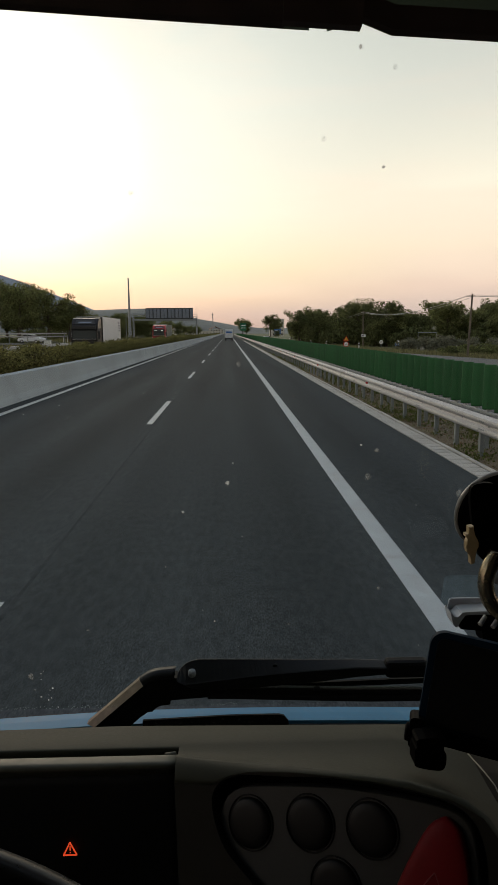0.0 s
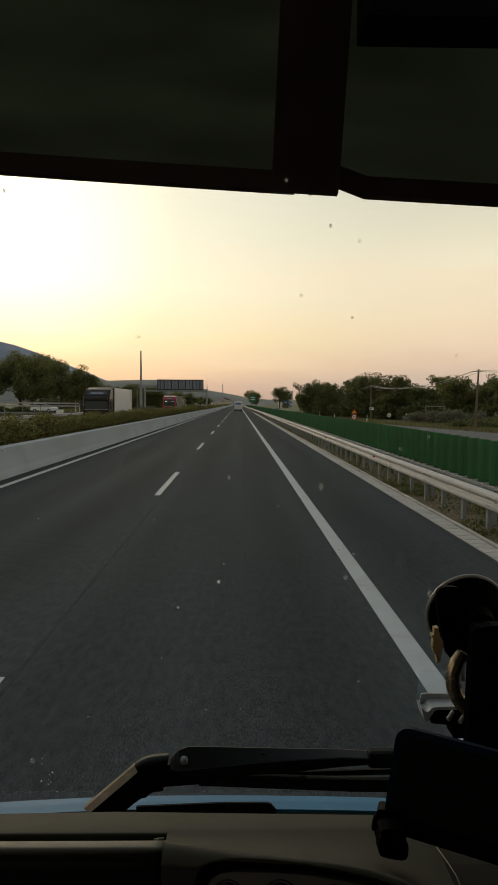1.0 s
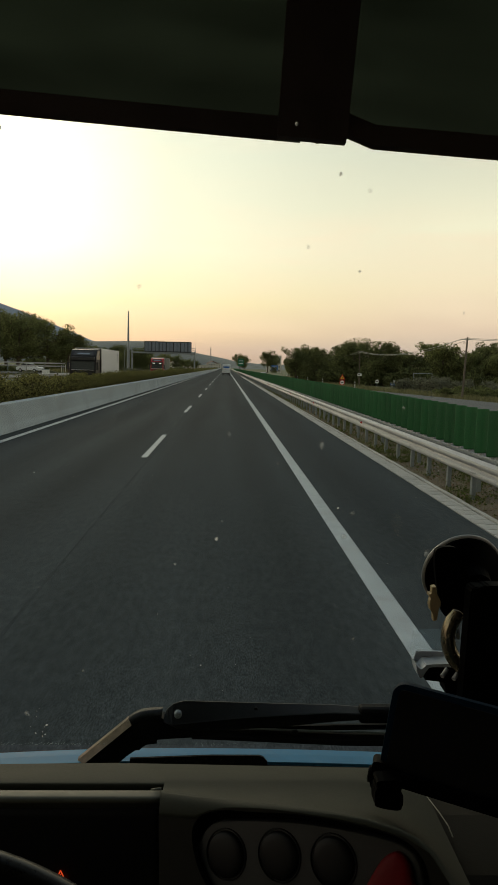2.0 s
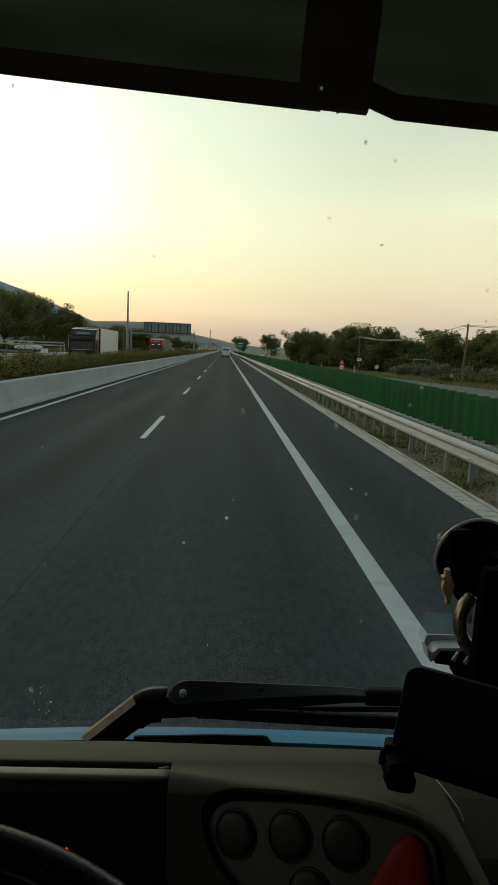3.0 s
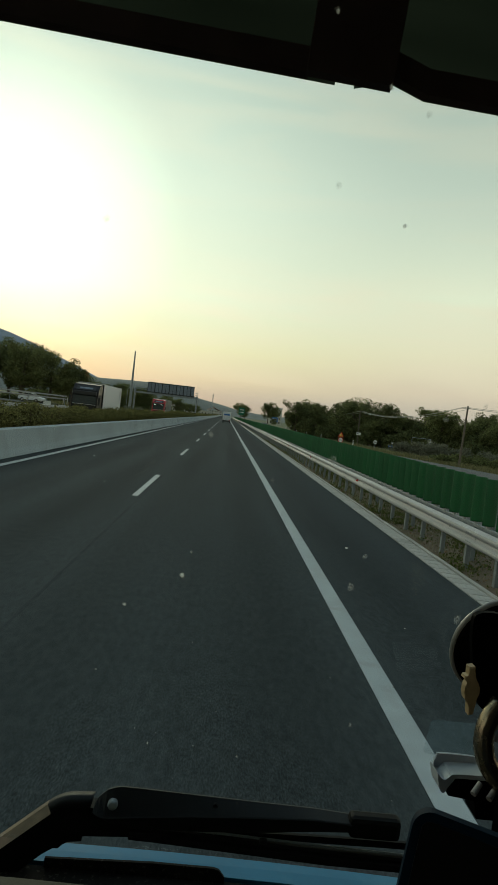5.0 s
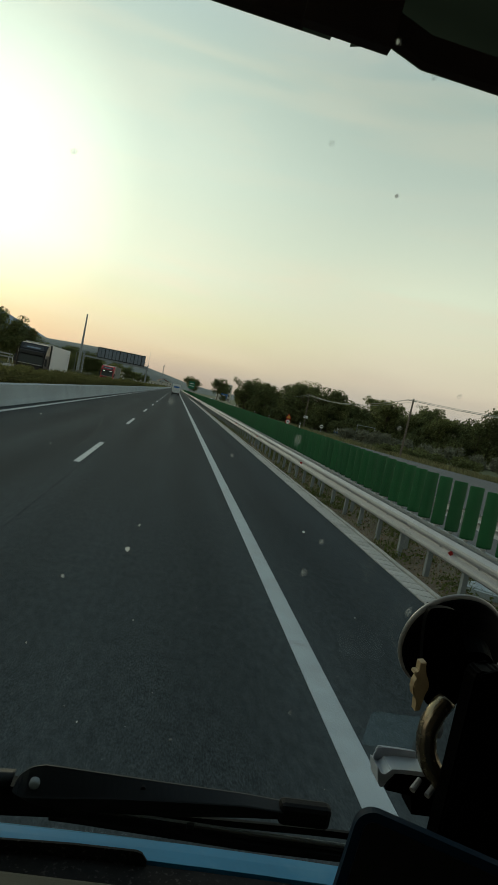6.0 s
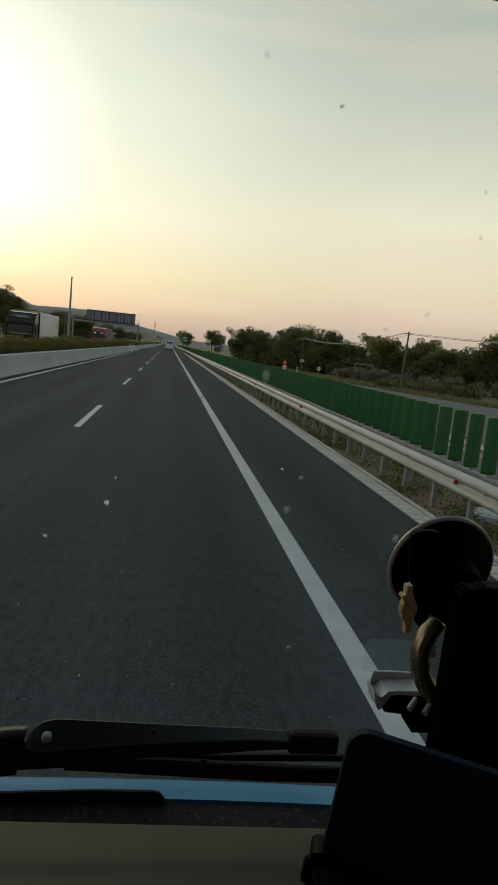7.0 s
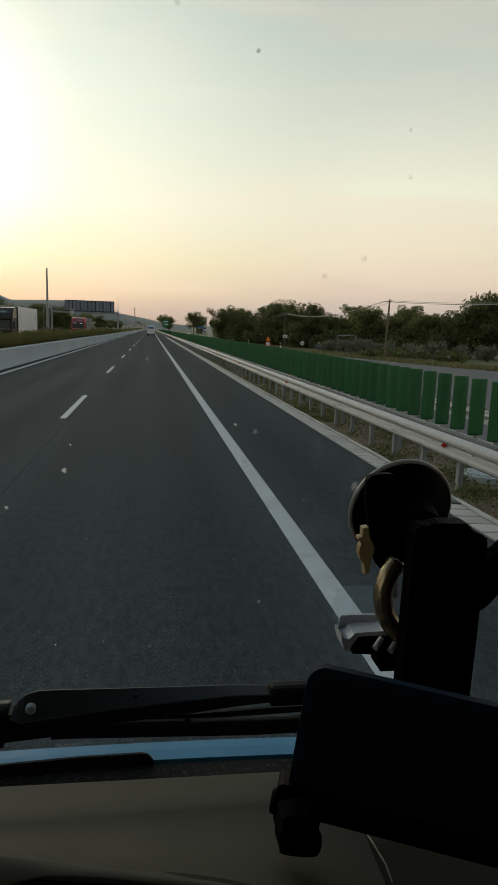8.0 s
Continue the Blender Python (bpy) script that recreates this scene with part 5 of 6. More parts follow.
def speck_mat(name, clear_share):
    """Dried smears that let part of the light straight through."""
    m = leaf_mat(name, (0.68, 0.68, 0.66), 0.25, 0.8)
    nt = m.node_tree
    N, L = nt.nodes.new, nt.links.new
    out = nt.nodes["Material Output"]
    solid_part = out.inputs[0].links[0].from_socket
    clear, mx = N("ShaderNodeBsdfTransparent"), N("ShaderNodeMixShader")
    mx.inputs[0].default_value = clear_share
    L(solid_part, mx.inputs[1])
    L(clear.outputs[0], mx.inputs[2])
    L(mx.outputs[0], out.inputs[0])
    return m


SPECK = speck_mat("dried insect marks", 0.35)
SPECK_THIN = speck_mat("thin dried smear", 0.915)
build_specks()


# ---- trees and bushes
def tree_parts(seed, height, spread, leaf, count=2600, low=0.22, leaf_size=0.2):
    """A tapered trunk with limbs, and a crown of leaf clumps round the limb ends."""
    rng = np.random.default_rng(seed)
    bm = bmesh.new()
    bend = rng.normal(0, 0.03, 2) * height
    top = Vector((bend[0], bend[1], height * 0.72))
    r0 = height * 0.022
    tube(bm, [(0, 0, -0.2), (bend[0] * 0.2, bend[1] * 0.2, height * 0.25), (bend[0] * 0.6, bend[1] * 0.6, height * 0.5), top], [r0 * 1.25, r0, r0 * 0.7, r0 * 0.25], 8)
    ends = []
    for k in range(17):
        f = rng.uniform(low, 0.72)
        a = k * 2.4 + rng.uniform(-0.4, 0.4)
        base = Vector((bend[0] * f, bend[1] * f, height * f))
        reach = spread * rng.uniform(0.45, 1.0) * (1 - abs(f - 0.45) * 0.9)
        end = base + Vector((math.cos(a) * reach, math.sin(a) * reach, height * rng.uniform(0.08, 0.26)))
        mid = (base + end) / 2 + Vector((0, 0, -0.03 * height))
        tube(bm, [base, mid, end], [r0 * 0.42, r0 * 0.28, r0 * 0.1], 5)
        ends += [end, (mid + end) / 2, mid]
    ends += [top, top + Vector((0, 0, height * 0.12)), top + Vector((spread * 0.2, 0, height * 0.05)), top - Vector((spread * 0.25, 0.2, 0))]
    e = np.array(ends)
    pick = rng.integers(0, len(e), count)
    rad = rng.uniform(0.09, 0.2, len(e)) * height * 0.8
    way = rng.normal(size=(count, 3))
    way /= np.linalg.norm(way, axis=1)[:, None]
    c = e[pick] + way * (rad[pick] * rng.uniform(0.25, 1.0, count) ** 0.6)[:, None] * np.array([1, 1, 0.75])
    c = c[(c[:, 2] < height) & (c[:, 2] > height * low * 0.5)]
    return mesh_of(bm, "trunk", BARK), quads("crown", leaves(c, leaf_size, rng), leaf)


def plant_tree(kind, x, y, z, scale, turn, label, group):
    trunk, crown = kind
    ob = thing("tree", label, "tree", (x, y, z), group)
    part("trunk", trunk, BARK, ob)
    tagged(part("crown", crown, LEAF, ob), kind="stuff")
    ob.scale = (scale, scale, scale)
    ob.rotation_euler = (0, 0, turn)


def bush_mesh(seed, leaf, count=1400, size=0.1, name="leaf_mass"):
    rng = np.random.default_rng(seed)
    lumps = rng.normal(0, 0.45, (9, 3)) * np.array([1.2, 1.0, 0.35]) + np.array([0, 0, 0.75])
    pick = rng.integers(0, 9, count)
    way = rng.normal(size=(count, 3))
    way /= np.linalg.norm(way, axis=1)[:, None]
    c = lumps[pick] + way * (0.55 * rng.uniform(0.2, 1, count) ** 0.5)[:, None]
    c[:, 2] = np.abs(c[:, 2])
    return quads(name, leaves(c, size, rng), leaf)


def build_trees():
    rng = random.Random(11)
    kinds = [tree_parts(s, 8.0, 3.0 + 0.4 * (s % 3), LEAF if s % 2 else LEAF_DARK, 5600, 0.2, 0.15) for s in range(5)]
    # wood beyond the service road: x, y, height over 8 m
    spots = []
    for k in range(34):
        f = k / 33
        x = 16 + 62 * f
        y = 150 - 62 * f + rng.uniform(-5, 9)
        spots.append((x + rng.uniform(-1.2, 1.2), y, -0.9, 0.80 + 0.52 * rng.random() + (0.34 if k in (18, 22, 23, 27, 31) else 0) - (0.28 if k in (4, 12, 20, 29) else 0) - 0.12 * max(0.0, 1 - k / 12)))
    for k in range(20):
        f = k / 19
        spots.append((20 + 70 * f + rng.uniform(-2, 2), 168 - 60 * f + rng.uniform(-4, 6), -1.0, 0.95 + 0.55 * rng.random()))
    for x, y, z, s in spots:
        plant_tree(rng.choice(kinds), x, y, z, 0.98 * s, rng.uniform(0, 6.28), "dark leafy tree in the wood beyond the service road", "trees of the wood")
    for x, y, s in ((9.5, 455, 1.75), (13, 470, 1.5), (28, 440, 1.85), (32, 455, 1.6), (38, 400, 0.8), (44, 380, 0.9), (50, 360, 0.8), (22, 300, 0.5), (26, 270, 0.55), (30, 250, 0.7), (33, 235, 0.9), (21, 190, 0.85), (23, 205, 0.95), (19, 178, 0.7)):
        plant_tree(rng.choice(kinds), x, y, -0.8, s, rng.uniform(0, 6.28), "broad tree far off beside the motorway", "far roadside trees")
    big = [tree_parts(30 + s, 12.0, 5.2, LEAF_DARK if s else LEAF, 11000, 0.2, 0.175) for s in range(2)]
    for x, y, s in ((-57, 138, 1.2), (-50, 131, 1.2), (-45, 136, 1.25), (-40, 128, 1.2), (-36, 134, 1.15), (-33, 139, 0.95), (-63, 130, 1.15), (-70, 140, 1.25), (-47, 150, 1.25)):
        plant_tree(rng.choice(big), x, y, 0.0, 0.86 * s, rng.uniform(0, 6.28), "large dark broadleaf tree across the motorway", "trees across the motorway")
    for k in range(34):
        plant_tree(rng.choice(kinds), -66 + 1.35 * k + rng.uniform(-1, 1), 236 + rng.uniform(-12, 26), -0.4, rng.uniform(1.0, 1.3) - 0.018 * max(0, k - 18), rng.uniform(0, 6.28), "dark tree in a row behind the field", "row of trees behind the field")
    for x, y, s in ((-19, 250, 0.85), (-17, 260, 0.7), (-23, 246, 0.8), (-14.5, 300, 0.7), (-16, 330, 0.75), (-20, 340, 0.8)):
        plant_tree(rng.choice(kinds), x, y, 0.0, s, rng.uniform(0, 6.28), "light green young tree beside the opposite carriageway", "young trees")
    # the tall plane tree already passed
    plant_tree(tree_parts(77, 11.0, 4.2, LEAF, 6000, 0.2, 0.2), 12.5, -70, -0.6, 1.0, 0.4, "tall loose-crowned plane tree beyond the green screen", "")
    bush = [bush_mesh(s, LEAF_DARK) for s in range(3)]
    grey = [bush_mesh(10 + s, BUSH_GREY) for s in range(3)]
    stem = bmesh.new()
    for k in range(6):
        rod(stem, (0, 0, -0.1), (0.5 * math.cos(k), 0.5 * math.sin(k), 0.9), 0.03, 0.012, 5)
    stems = mesh_of(stem, "stems", BARK)

    def plant_bush(mesh, x, y, z, s, tall, label, group):
        ob = thing("bush", label, "bush", (x, y, z), group)
        part("stems", stems, BARK, ob)
        tagged(part("leaf_mass", mesh, LEAF_DARK, ob), kind="stuff")
        ob.scale = (s, s, s * tall)
        ob.rotation_euler = (0, 0, rng.uniform(0, 6.28))

    for k in range(30):
        plant_bush(rng.choice(bush), -66 + 1.5 * k + rng.uniform(-1, 1), 226 + rng.uniform(-4, 4), -0.2, rng.uniform(2.0, 3.0), 1.0, "dense dark bush below the far row of trees", "bushes below the far trees")
    for k in range(64):
        f = (k % 32) / 31
        back = 6 * (k // 32)
        plant_bush(rng.choice(bush), 17 + 58 * f + rng.uniform(-1, 1), 146 - 58 * f + back + rng.uniform(-3, 2), -0.95, rng.uniform(1.7, 2.5) + 0.1 * back, 1.2, "dark undergrowth bush at the foot of the wood", "undergrowth of the wood")
    for x, y, s in ((30, 104, 1.5), (32.5, 101, 1.6), (35, 100, 1.7), (38, 98, 1.6), (41, 97, 1.5), (44, 95, 1.7), (36, 106, 1.6), (47, 92, 1.5), (39.5, 90, 1.3), (50, 90, 1.6)):
        plant_bush(rng.choice(grey), x - 1.5, y, -0.9, s, 1.1, "low grey-green bush by the service road", "bushes by the service road")
    for k in range(16):
        plant_bush(rng.choice(bush), 27 + 0.95 * k + rng.uniform(-1, 1), 76 + 0.35 * k + rng.uniform(-5, 6), -0.9, rng.uniform(0.8, 1.3), 0.95, "green scrub bush beside the service road", "scrub by the service road")
    for k in range(22):
        plant_bush(rng.choice(bush), -60 + 2.1 * k + rng.uniform(-1, 1), 124 + rng.uniform(-3, 3) + (100 if k > 12 else 0), 0.0, rng.uniform(1.0, 1.7), 0.9, "dark bush below the trees", "bushes below the trees")
    for x, y, s in ((-22.5, 165, 1.3), (-24, 160, 1.4), (-26, 152, 1.0), (-27, 104, 0.9), (-30, 100, 0.8), (-25.5, 120, 0.7)):
        plant_bush(rng.choice(grey), x, y, 0.0, s, 0.9, "pale reed-like bush beside the opposite carriageway", "pale roadside bushes")


build_trees()


def build_grass():
    r = np.random.default_rng(4)

    def blades(n, x0, x1, y0, y1, z, h, material, name, label, edge=None):
        x = r.uniform(x0, x1, n)
        y = y0 + (y1 - y0) * r.uniform(size=n) ** 1.4
        if edge:
            x = edge(y) + r.uniform(0, 6, n)
        zz = z(x) if callable(z) else np.full(n, z)
        hh = h * r.uniform(0.4, 1.3, n)
        a = r.uniform(0, 6.28, n)
        w = hh * 0.09
        lean = r.normal(0, 0.25, (n, 2)) * hh[:, None]
        base = np.stack([x, y, zz], 1)
        side = np.stack([np.cos(a) * w, np.sin(a) * w, 0 * a], 1)
        tip = base + np.concatenate([lean, hh[:, None]], 1)
        q = np.stack([base - side, base + side, tip + side * 0.25, tip - side * 0.25], 1)
        tagged(new(name, quads(name, q, material)), label, "grass", "", "stuff")

    verge_z = lambda x: np.interp(x, [4.4, 4.7, 5.1, 5.6, 6.4], [-0.025, -0.005, 0.01, -0.025, -0.23])
    blades(5000, 4.48, 6.2, 4, 90, verge_z, 0.06, WEED, "weeds", "green and dry weeds in the soil under the guardrail")
    blades(6000, 4.48, 6.3, 4, 70, verge_z, 0.05, STRAW, "dry_grass", "dry straw-coloured grass under the guardrail")
    edge = lambda y: np.interp(y, [20, 60, 100, 150, 250], [40.5, 26.5, 19, 16, 15])
    blades(16000, 0, 1, 55, 230, -0.55, 0.42, DRY_GRASS, "tall_dry_grass", "tall dry grass strip along the service road", edge)
    blades(9000, -60, -24, 90, 230, 0.0, 0.6, STRAW, "field_grass", "dry grass in the field across the motorway")
    blades(7000, -60, -24, 90, 230, 0.0, 0.6, WEED, "field_weeds", "green weeds in the field across the motorway")
    n = 9000
    c = np.stack([r.uniform(4.46, 6.1, n), 4 + 60 * r.uniform(size=n) ** 1.5, np.zeros(n)], 1)
    c[:, 2] = verge_z(c[:, 0]) + 0.012
    tagged(new("leaf_litter", quads("leaf_litter", leaves(c, 0.02, r, 0.9), LITTER)), "brown leaf litter and chips on the verge soil", "litter", "", "stuff")
    mid = np.stack([r.uniform(4.5, 5.9, 260), 5 + 70 * r.uniform(size=260) ** 1.3], 1)
    who = r.integers(0, 260, 16000)
    c = np.zeros((16000, 3))
    c[:, :2] = mid[who] + r.normal(0, 0.15, (16000, 2))
    c[:, 0] = np.maximum(c[:, 0], 4.47)
    c[:, 2] = verge_z(c[:, 0]) + np.abs(r.normal(0.03, 0.06, 16000))
    tagged(new("weed_clumps", quads("weed_clumps", leaves(c, 0.028, r), WEED)), "low green weed clumps under the guardrail", "weeds", "", "stuff")
    n = 900
    c = np.stack([r.uniform(4.45, 6.0, n), 4 + 60 * r.uniform(size=n) ** 1.5, np.zeros(n)], 1)
    c[:, 2] = verge_z(c[:, 0]) + 0.008
    verts, faces = [], []
    for p in c:
        s = r.uniform(0.008, 0.03)
        o = len(verts)
        verts += [(p[0] + s * r.uniform(0.6, 1.2) * dx, p[1] + s * r.uniform(0.6, 1.2) * dy, p[2] + s * 0.6 * dz) for dx, dy, dz in ((1, 0, 0), (-1, 0, 0), (0, 1, 0), (0, -1, 0), (0, 0, 1), (0, 0, -1))]
        faces += [tuple(o + i for i in f) for f in ((0, 2, 4), (2, 1, 4), (1, 3, 4), (3, 0, 4), (2, 0, 5), (1, 2, 5), (3, 1, 5), (0, 3, 5))]
    me = bpy.data.meshes.new("stones")
    me.from_pydata(verts, [], faces)
    me.materials.append(STONE)
    tagged(new("stones", me), "small pale stones scattered on the verge soil", "stones", "", "stuff")


STONE = mat("pale stone", (0.30, 0.27, 0.22), 0.9, vary=0.3, scale=8, fine=60, bump=0.2)
build_grass()


# ---- hills
def build_hills():
    bm = bmesh.new()
    xs = [-2600 + 90 * k for k in range(28)]
    rows = []
    for d, f in ((0, 0.0), (120, 0.45), (300, 0.8), (450, 1.0), (900, 0.5)):
        rows.append([bm.verts.new((x, 2700 + d, -5 + f * (max(0.0, 5 + np.interp(x, [-2600, -1700, -1010, -866, -768, -520, -300, -150], [260, 420, 258, 196, 158, 74, 22, 0])) + 9 * noise.noise(Vector((x * 0.006, d * 0.01, 3)))))) for x in xs])
    for a, b in zip(rows, rows[1:]):
        for k in range(len(xs) - 1):
            bm.faces.new((a[k], a[k + 1], b[k + 1], b[k]))
    solid("mountain", bm, HILL_HAZE_BLUE, "mountain slope on the horizon, haze put into its blue-grey colour", "mountain", smooth=True)
    bm = bmesh.new()
    xs = [-900 + 30 * k for k in range(70)]
    rows = []
    for d, f in ((0, 0.0), (100, 0.5), (220, 0.85), (320, 1.0), (600, 0.4)):
        rows.append([bm.verts.new((x, 1680 + d, -4 + f * (4 + np.interp(x, [-900, -500, -350, -200, -92, -14, 30, 120, 400, 1100], [52, 68, 72, 75, 44, 28, 20, 14, 12, 10]) + 3.0 * noise.noise(Vector((x * 0.02, d * 0.02, 1)))))) for x in xs])
    for a, b in zip(rows, rows[1:]):
        for k in range(len(xs) - 1):
            bm.faces.new((a[k], a[k + 1], b[k + 1], b[k]))
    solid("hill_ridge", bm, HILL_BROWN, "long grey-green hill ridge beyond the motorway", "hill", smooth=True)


# distance haze is put into the hill colours, bluest on the mountain
HILL_HAZE_BLUE = mat("far mountain", (0.20, 0.24, 0.30), 0.95, vary=0.12, scale=0.006, fine=0.05, bump=0)
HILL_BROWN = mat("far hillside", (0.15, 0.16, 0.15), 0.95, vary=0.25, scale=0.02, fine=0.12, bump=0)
build_hills()


# ---- sign gantry and mast across the opposite carriageway
STEEL_PAINT = mat("grey painted steel", (0.30, 0.32, 0.34), 0.45, metal=0.3, vary=0.1, scale=2, fine=30, bump=0.04)
SIGN_DARK = mat("dark sign frame", (0.03, 0.034, 0.04), 0.5, vary=0.15, scale=2, fine=30)
SIGN_PANEL = mat("blue-grey sign panel", (0.19, 0.22, 0.27), 0.45, vary=0.12, scale=1.2, fine=20, bump=0.04, pieces=0.08)
GY = 170.0


def build_gantry():
    g = thing("sign_gantry", "grey steel gantry carrying a wide dark sign panel", "gantry", (0, GY, 0))
    for x in (-8.15, -24.2):
        bm = bmesh.new()
        box(bm, x - 0.2, x + 0.2, -0.22, 0.22, -0.1, 6.1, 0.03)
        box(bm, x - 0.45, x + 0.45, -0.45, 0.45, -0.1, 0.85 if x > -10 else 0.3, 0.05)
        part("leg", bm, STEEL_PAINT, g)
    for y in (-0.7, 0.7):
        bm = bmesh.new()
        box(bm, -24.4, -7.95, y - 0.1, y + 0.1, 5.35, 5.75, 0.02)
        part("beam", bm, STEEL_PAINT, g)
    bm = bmesh.new()
    box(bm, -24.4, -7.95, -0.6, 0.6, 5.66, 5.72)
    part("walkway", bm, STEEL_PAINT, g)
    for z in (6.35, 6.9):
        bm = bmesh.new()
        for y in (-0.75, 0.75):
            tube(bm, [(-24.4, y, z), (-7.9, y, z)], 0.03, 6)
        part("handrail", bm, STEEL_PAINT, g)
    bm = bmesh.new()
    rod(bm, (0, -0.75, 5.7), (0, -0.75, 6.9), 0.03, 0.03, 6)
    post = mesh_of(bm, "rail_post", STEEL_PAINT)
    for k in range(11):
        part("rail_post", post, STEEL_PAINT, g).location = (-24.3 + 1.64 * k, 0, 0)
    bm = bmesh.new()
    box(bm, -20.95, -8.95, -0.95, -0.55, 5.75, 8.45, 0.03)
    sign = part("sign_board", bm, SIGN_DARK, g, "dark framed back of the message sign")
    bm = bmesh.new()
    box(bm, 0, 0.74, -0.985, -0.952, 5.98, 8.2, 0.015)
    pane = mesh_of(bm, "panel", SIGN_PANEL)
    x = -20.78
    for k in range(13):
        part("panel", pane, SIGN_PANEL, sign).location = (x, 0, 0)
        x += 0.83 + (0.16 if k % 2 else 0.02)
    bm = bmesh.new()
    rod(bm, (-8.05, 0.3, 5.7), (-8.05, 0.3, 10.6), 0.03, 0.015, 6)
    part("antenna", bm, STEEL_PAINT, g)
    m = thing("mast", "tall tapered grey steel mast beside the gantry", "mast", (-24.95, GY - 1.5, 0))
    bm = bmesh.new()
    rod(bm, (0, 0, -0.1), (0, 0, 6.4), 0.42, 0.34, 12)
    rod(bm, (0, 0, 6.4), (0, 0, 15.6), 0.3, 0.16, 12)
    part("shaft", bm, STEEL_PAINT, m)
    bm = bmesh.new()
    box(bm, -0.18, 0.18, -0.15, 0.15, 15.55, 15.75, 0.03)
    part("head", bm, STEEL_PAINT, m)


build_gantry()

# ---- vehicles
TYRE = mat("tyre rubber", (0.02, 0.02, 0.02), 0.85, vary=0.2, scale=10, fine=80)
WHITE_PAINT = mat("white vehicle paint", (0.72, 0.73, 0.74), 0.4, vary=0.06, scale=1, fine=30, bump=0.02)
RED_PAINT = mat("red vehicle paint", (0.42, 0.02, 0.025), 0.3, vary=0.1, scale=2, fine=40, bump=0.02)
DARK_PAINT = mat("near-black vehicle paint", (0.014, 0.012, 0.013), 0.45, spec=0.25, vary=0.15, scale=2, fine=40, bump=0.02)
TARP = mat("grey-green tarpaulin", (0.10, 0.12, 0.105), 0.6, vary=0.25, scale=0.8, fine=15, bump=0.1)
CAR_GLASS = mat("dark vehicle glass", (0.03, 0.035, 0.034), 0.12, vary=0.1, bump=0, spec=0.35)
CHROME = mat("bright metal", (0.6, 0.6, 0.6), 0.3, metal=0.9, vary=0.1, bump=0)
BEIGE = mat("beige vehicle paint", (0.30, 0.25, 0.19), 0.4, vary=0.1, scale=2, fine=40)
ROOF_LAMP = lamp_mat("lit roof lamp", (0.9, 0.9, 0.85), 0.9)
HEADLAMP = lamp_mat("lit headlamp", (1.0, 0.55, 0.35), 2.2)
TAIL = mat("red lamp glass", (0.35, 0.01, 0.01), 0.2, vary=0.1, bump=0)
SIGN_RED = mat("sign red", (0.55, 0.03, 0.02), 0.45, vary=0.08)
SIGN_WHITE = mat("sign white", (0.75, 0.75, 0.73), 0.45, vary=0.06)
SIGN_YELLOW = mat("sign yellow", (0.75, 0.42, 0.04), 0.45, vary=0.06)
SIGN_BLUE = mat("sign blue", (0.03, 0.14, 0.42), 0.45, vary=0.08)
SIGN_GREEN = mat("sign green", (0.01, 0.16, 0.08), 0.45, vary=0.08)
SIGN_BLACK = mat("sign black", (0.02, 0.02, 0.02), 0.5, vary=0.1)


def wheel_parts(parent, x, y, r, w):
    bm = bmesh.new()
    rod(bm, (x - w / 2, y, r), (x + w / 2, y, r), r, r, 20)
    t = part("wheel", bm, TYRE, parent)
    bm = bmesh.new()
    rod(bm, (x - w / 2 - 0.01, y, r), (x + w / 2 + 0.01, y, r), r * 0.55, r * 0.55, 14)
    part("rim", bm, CHROME, t)


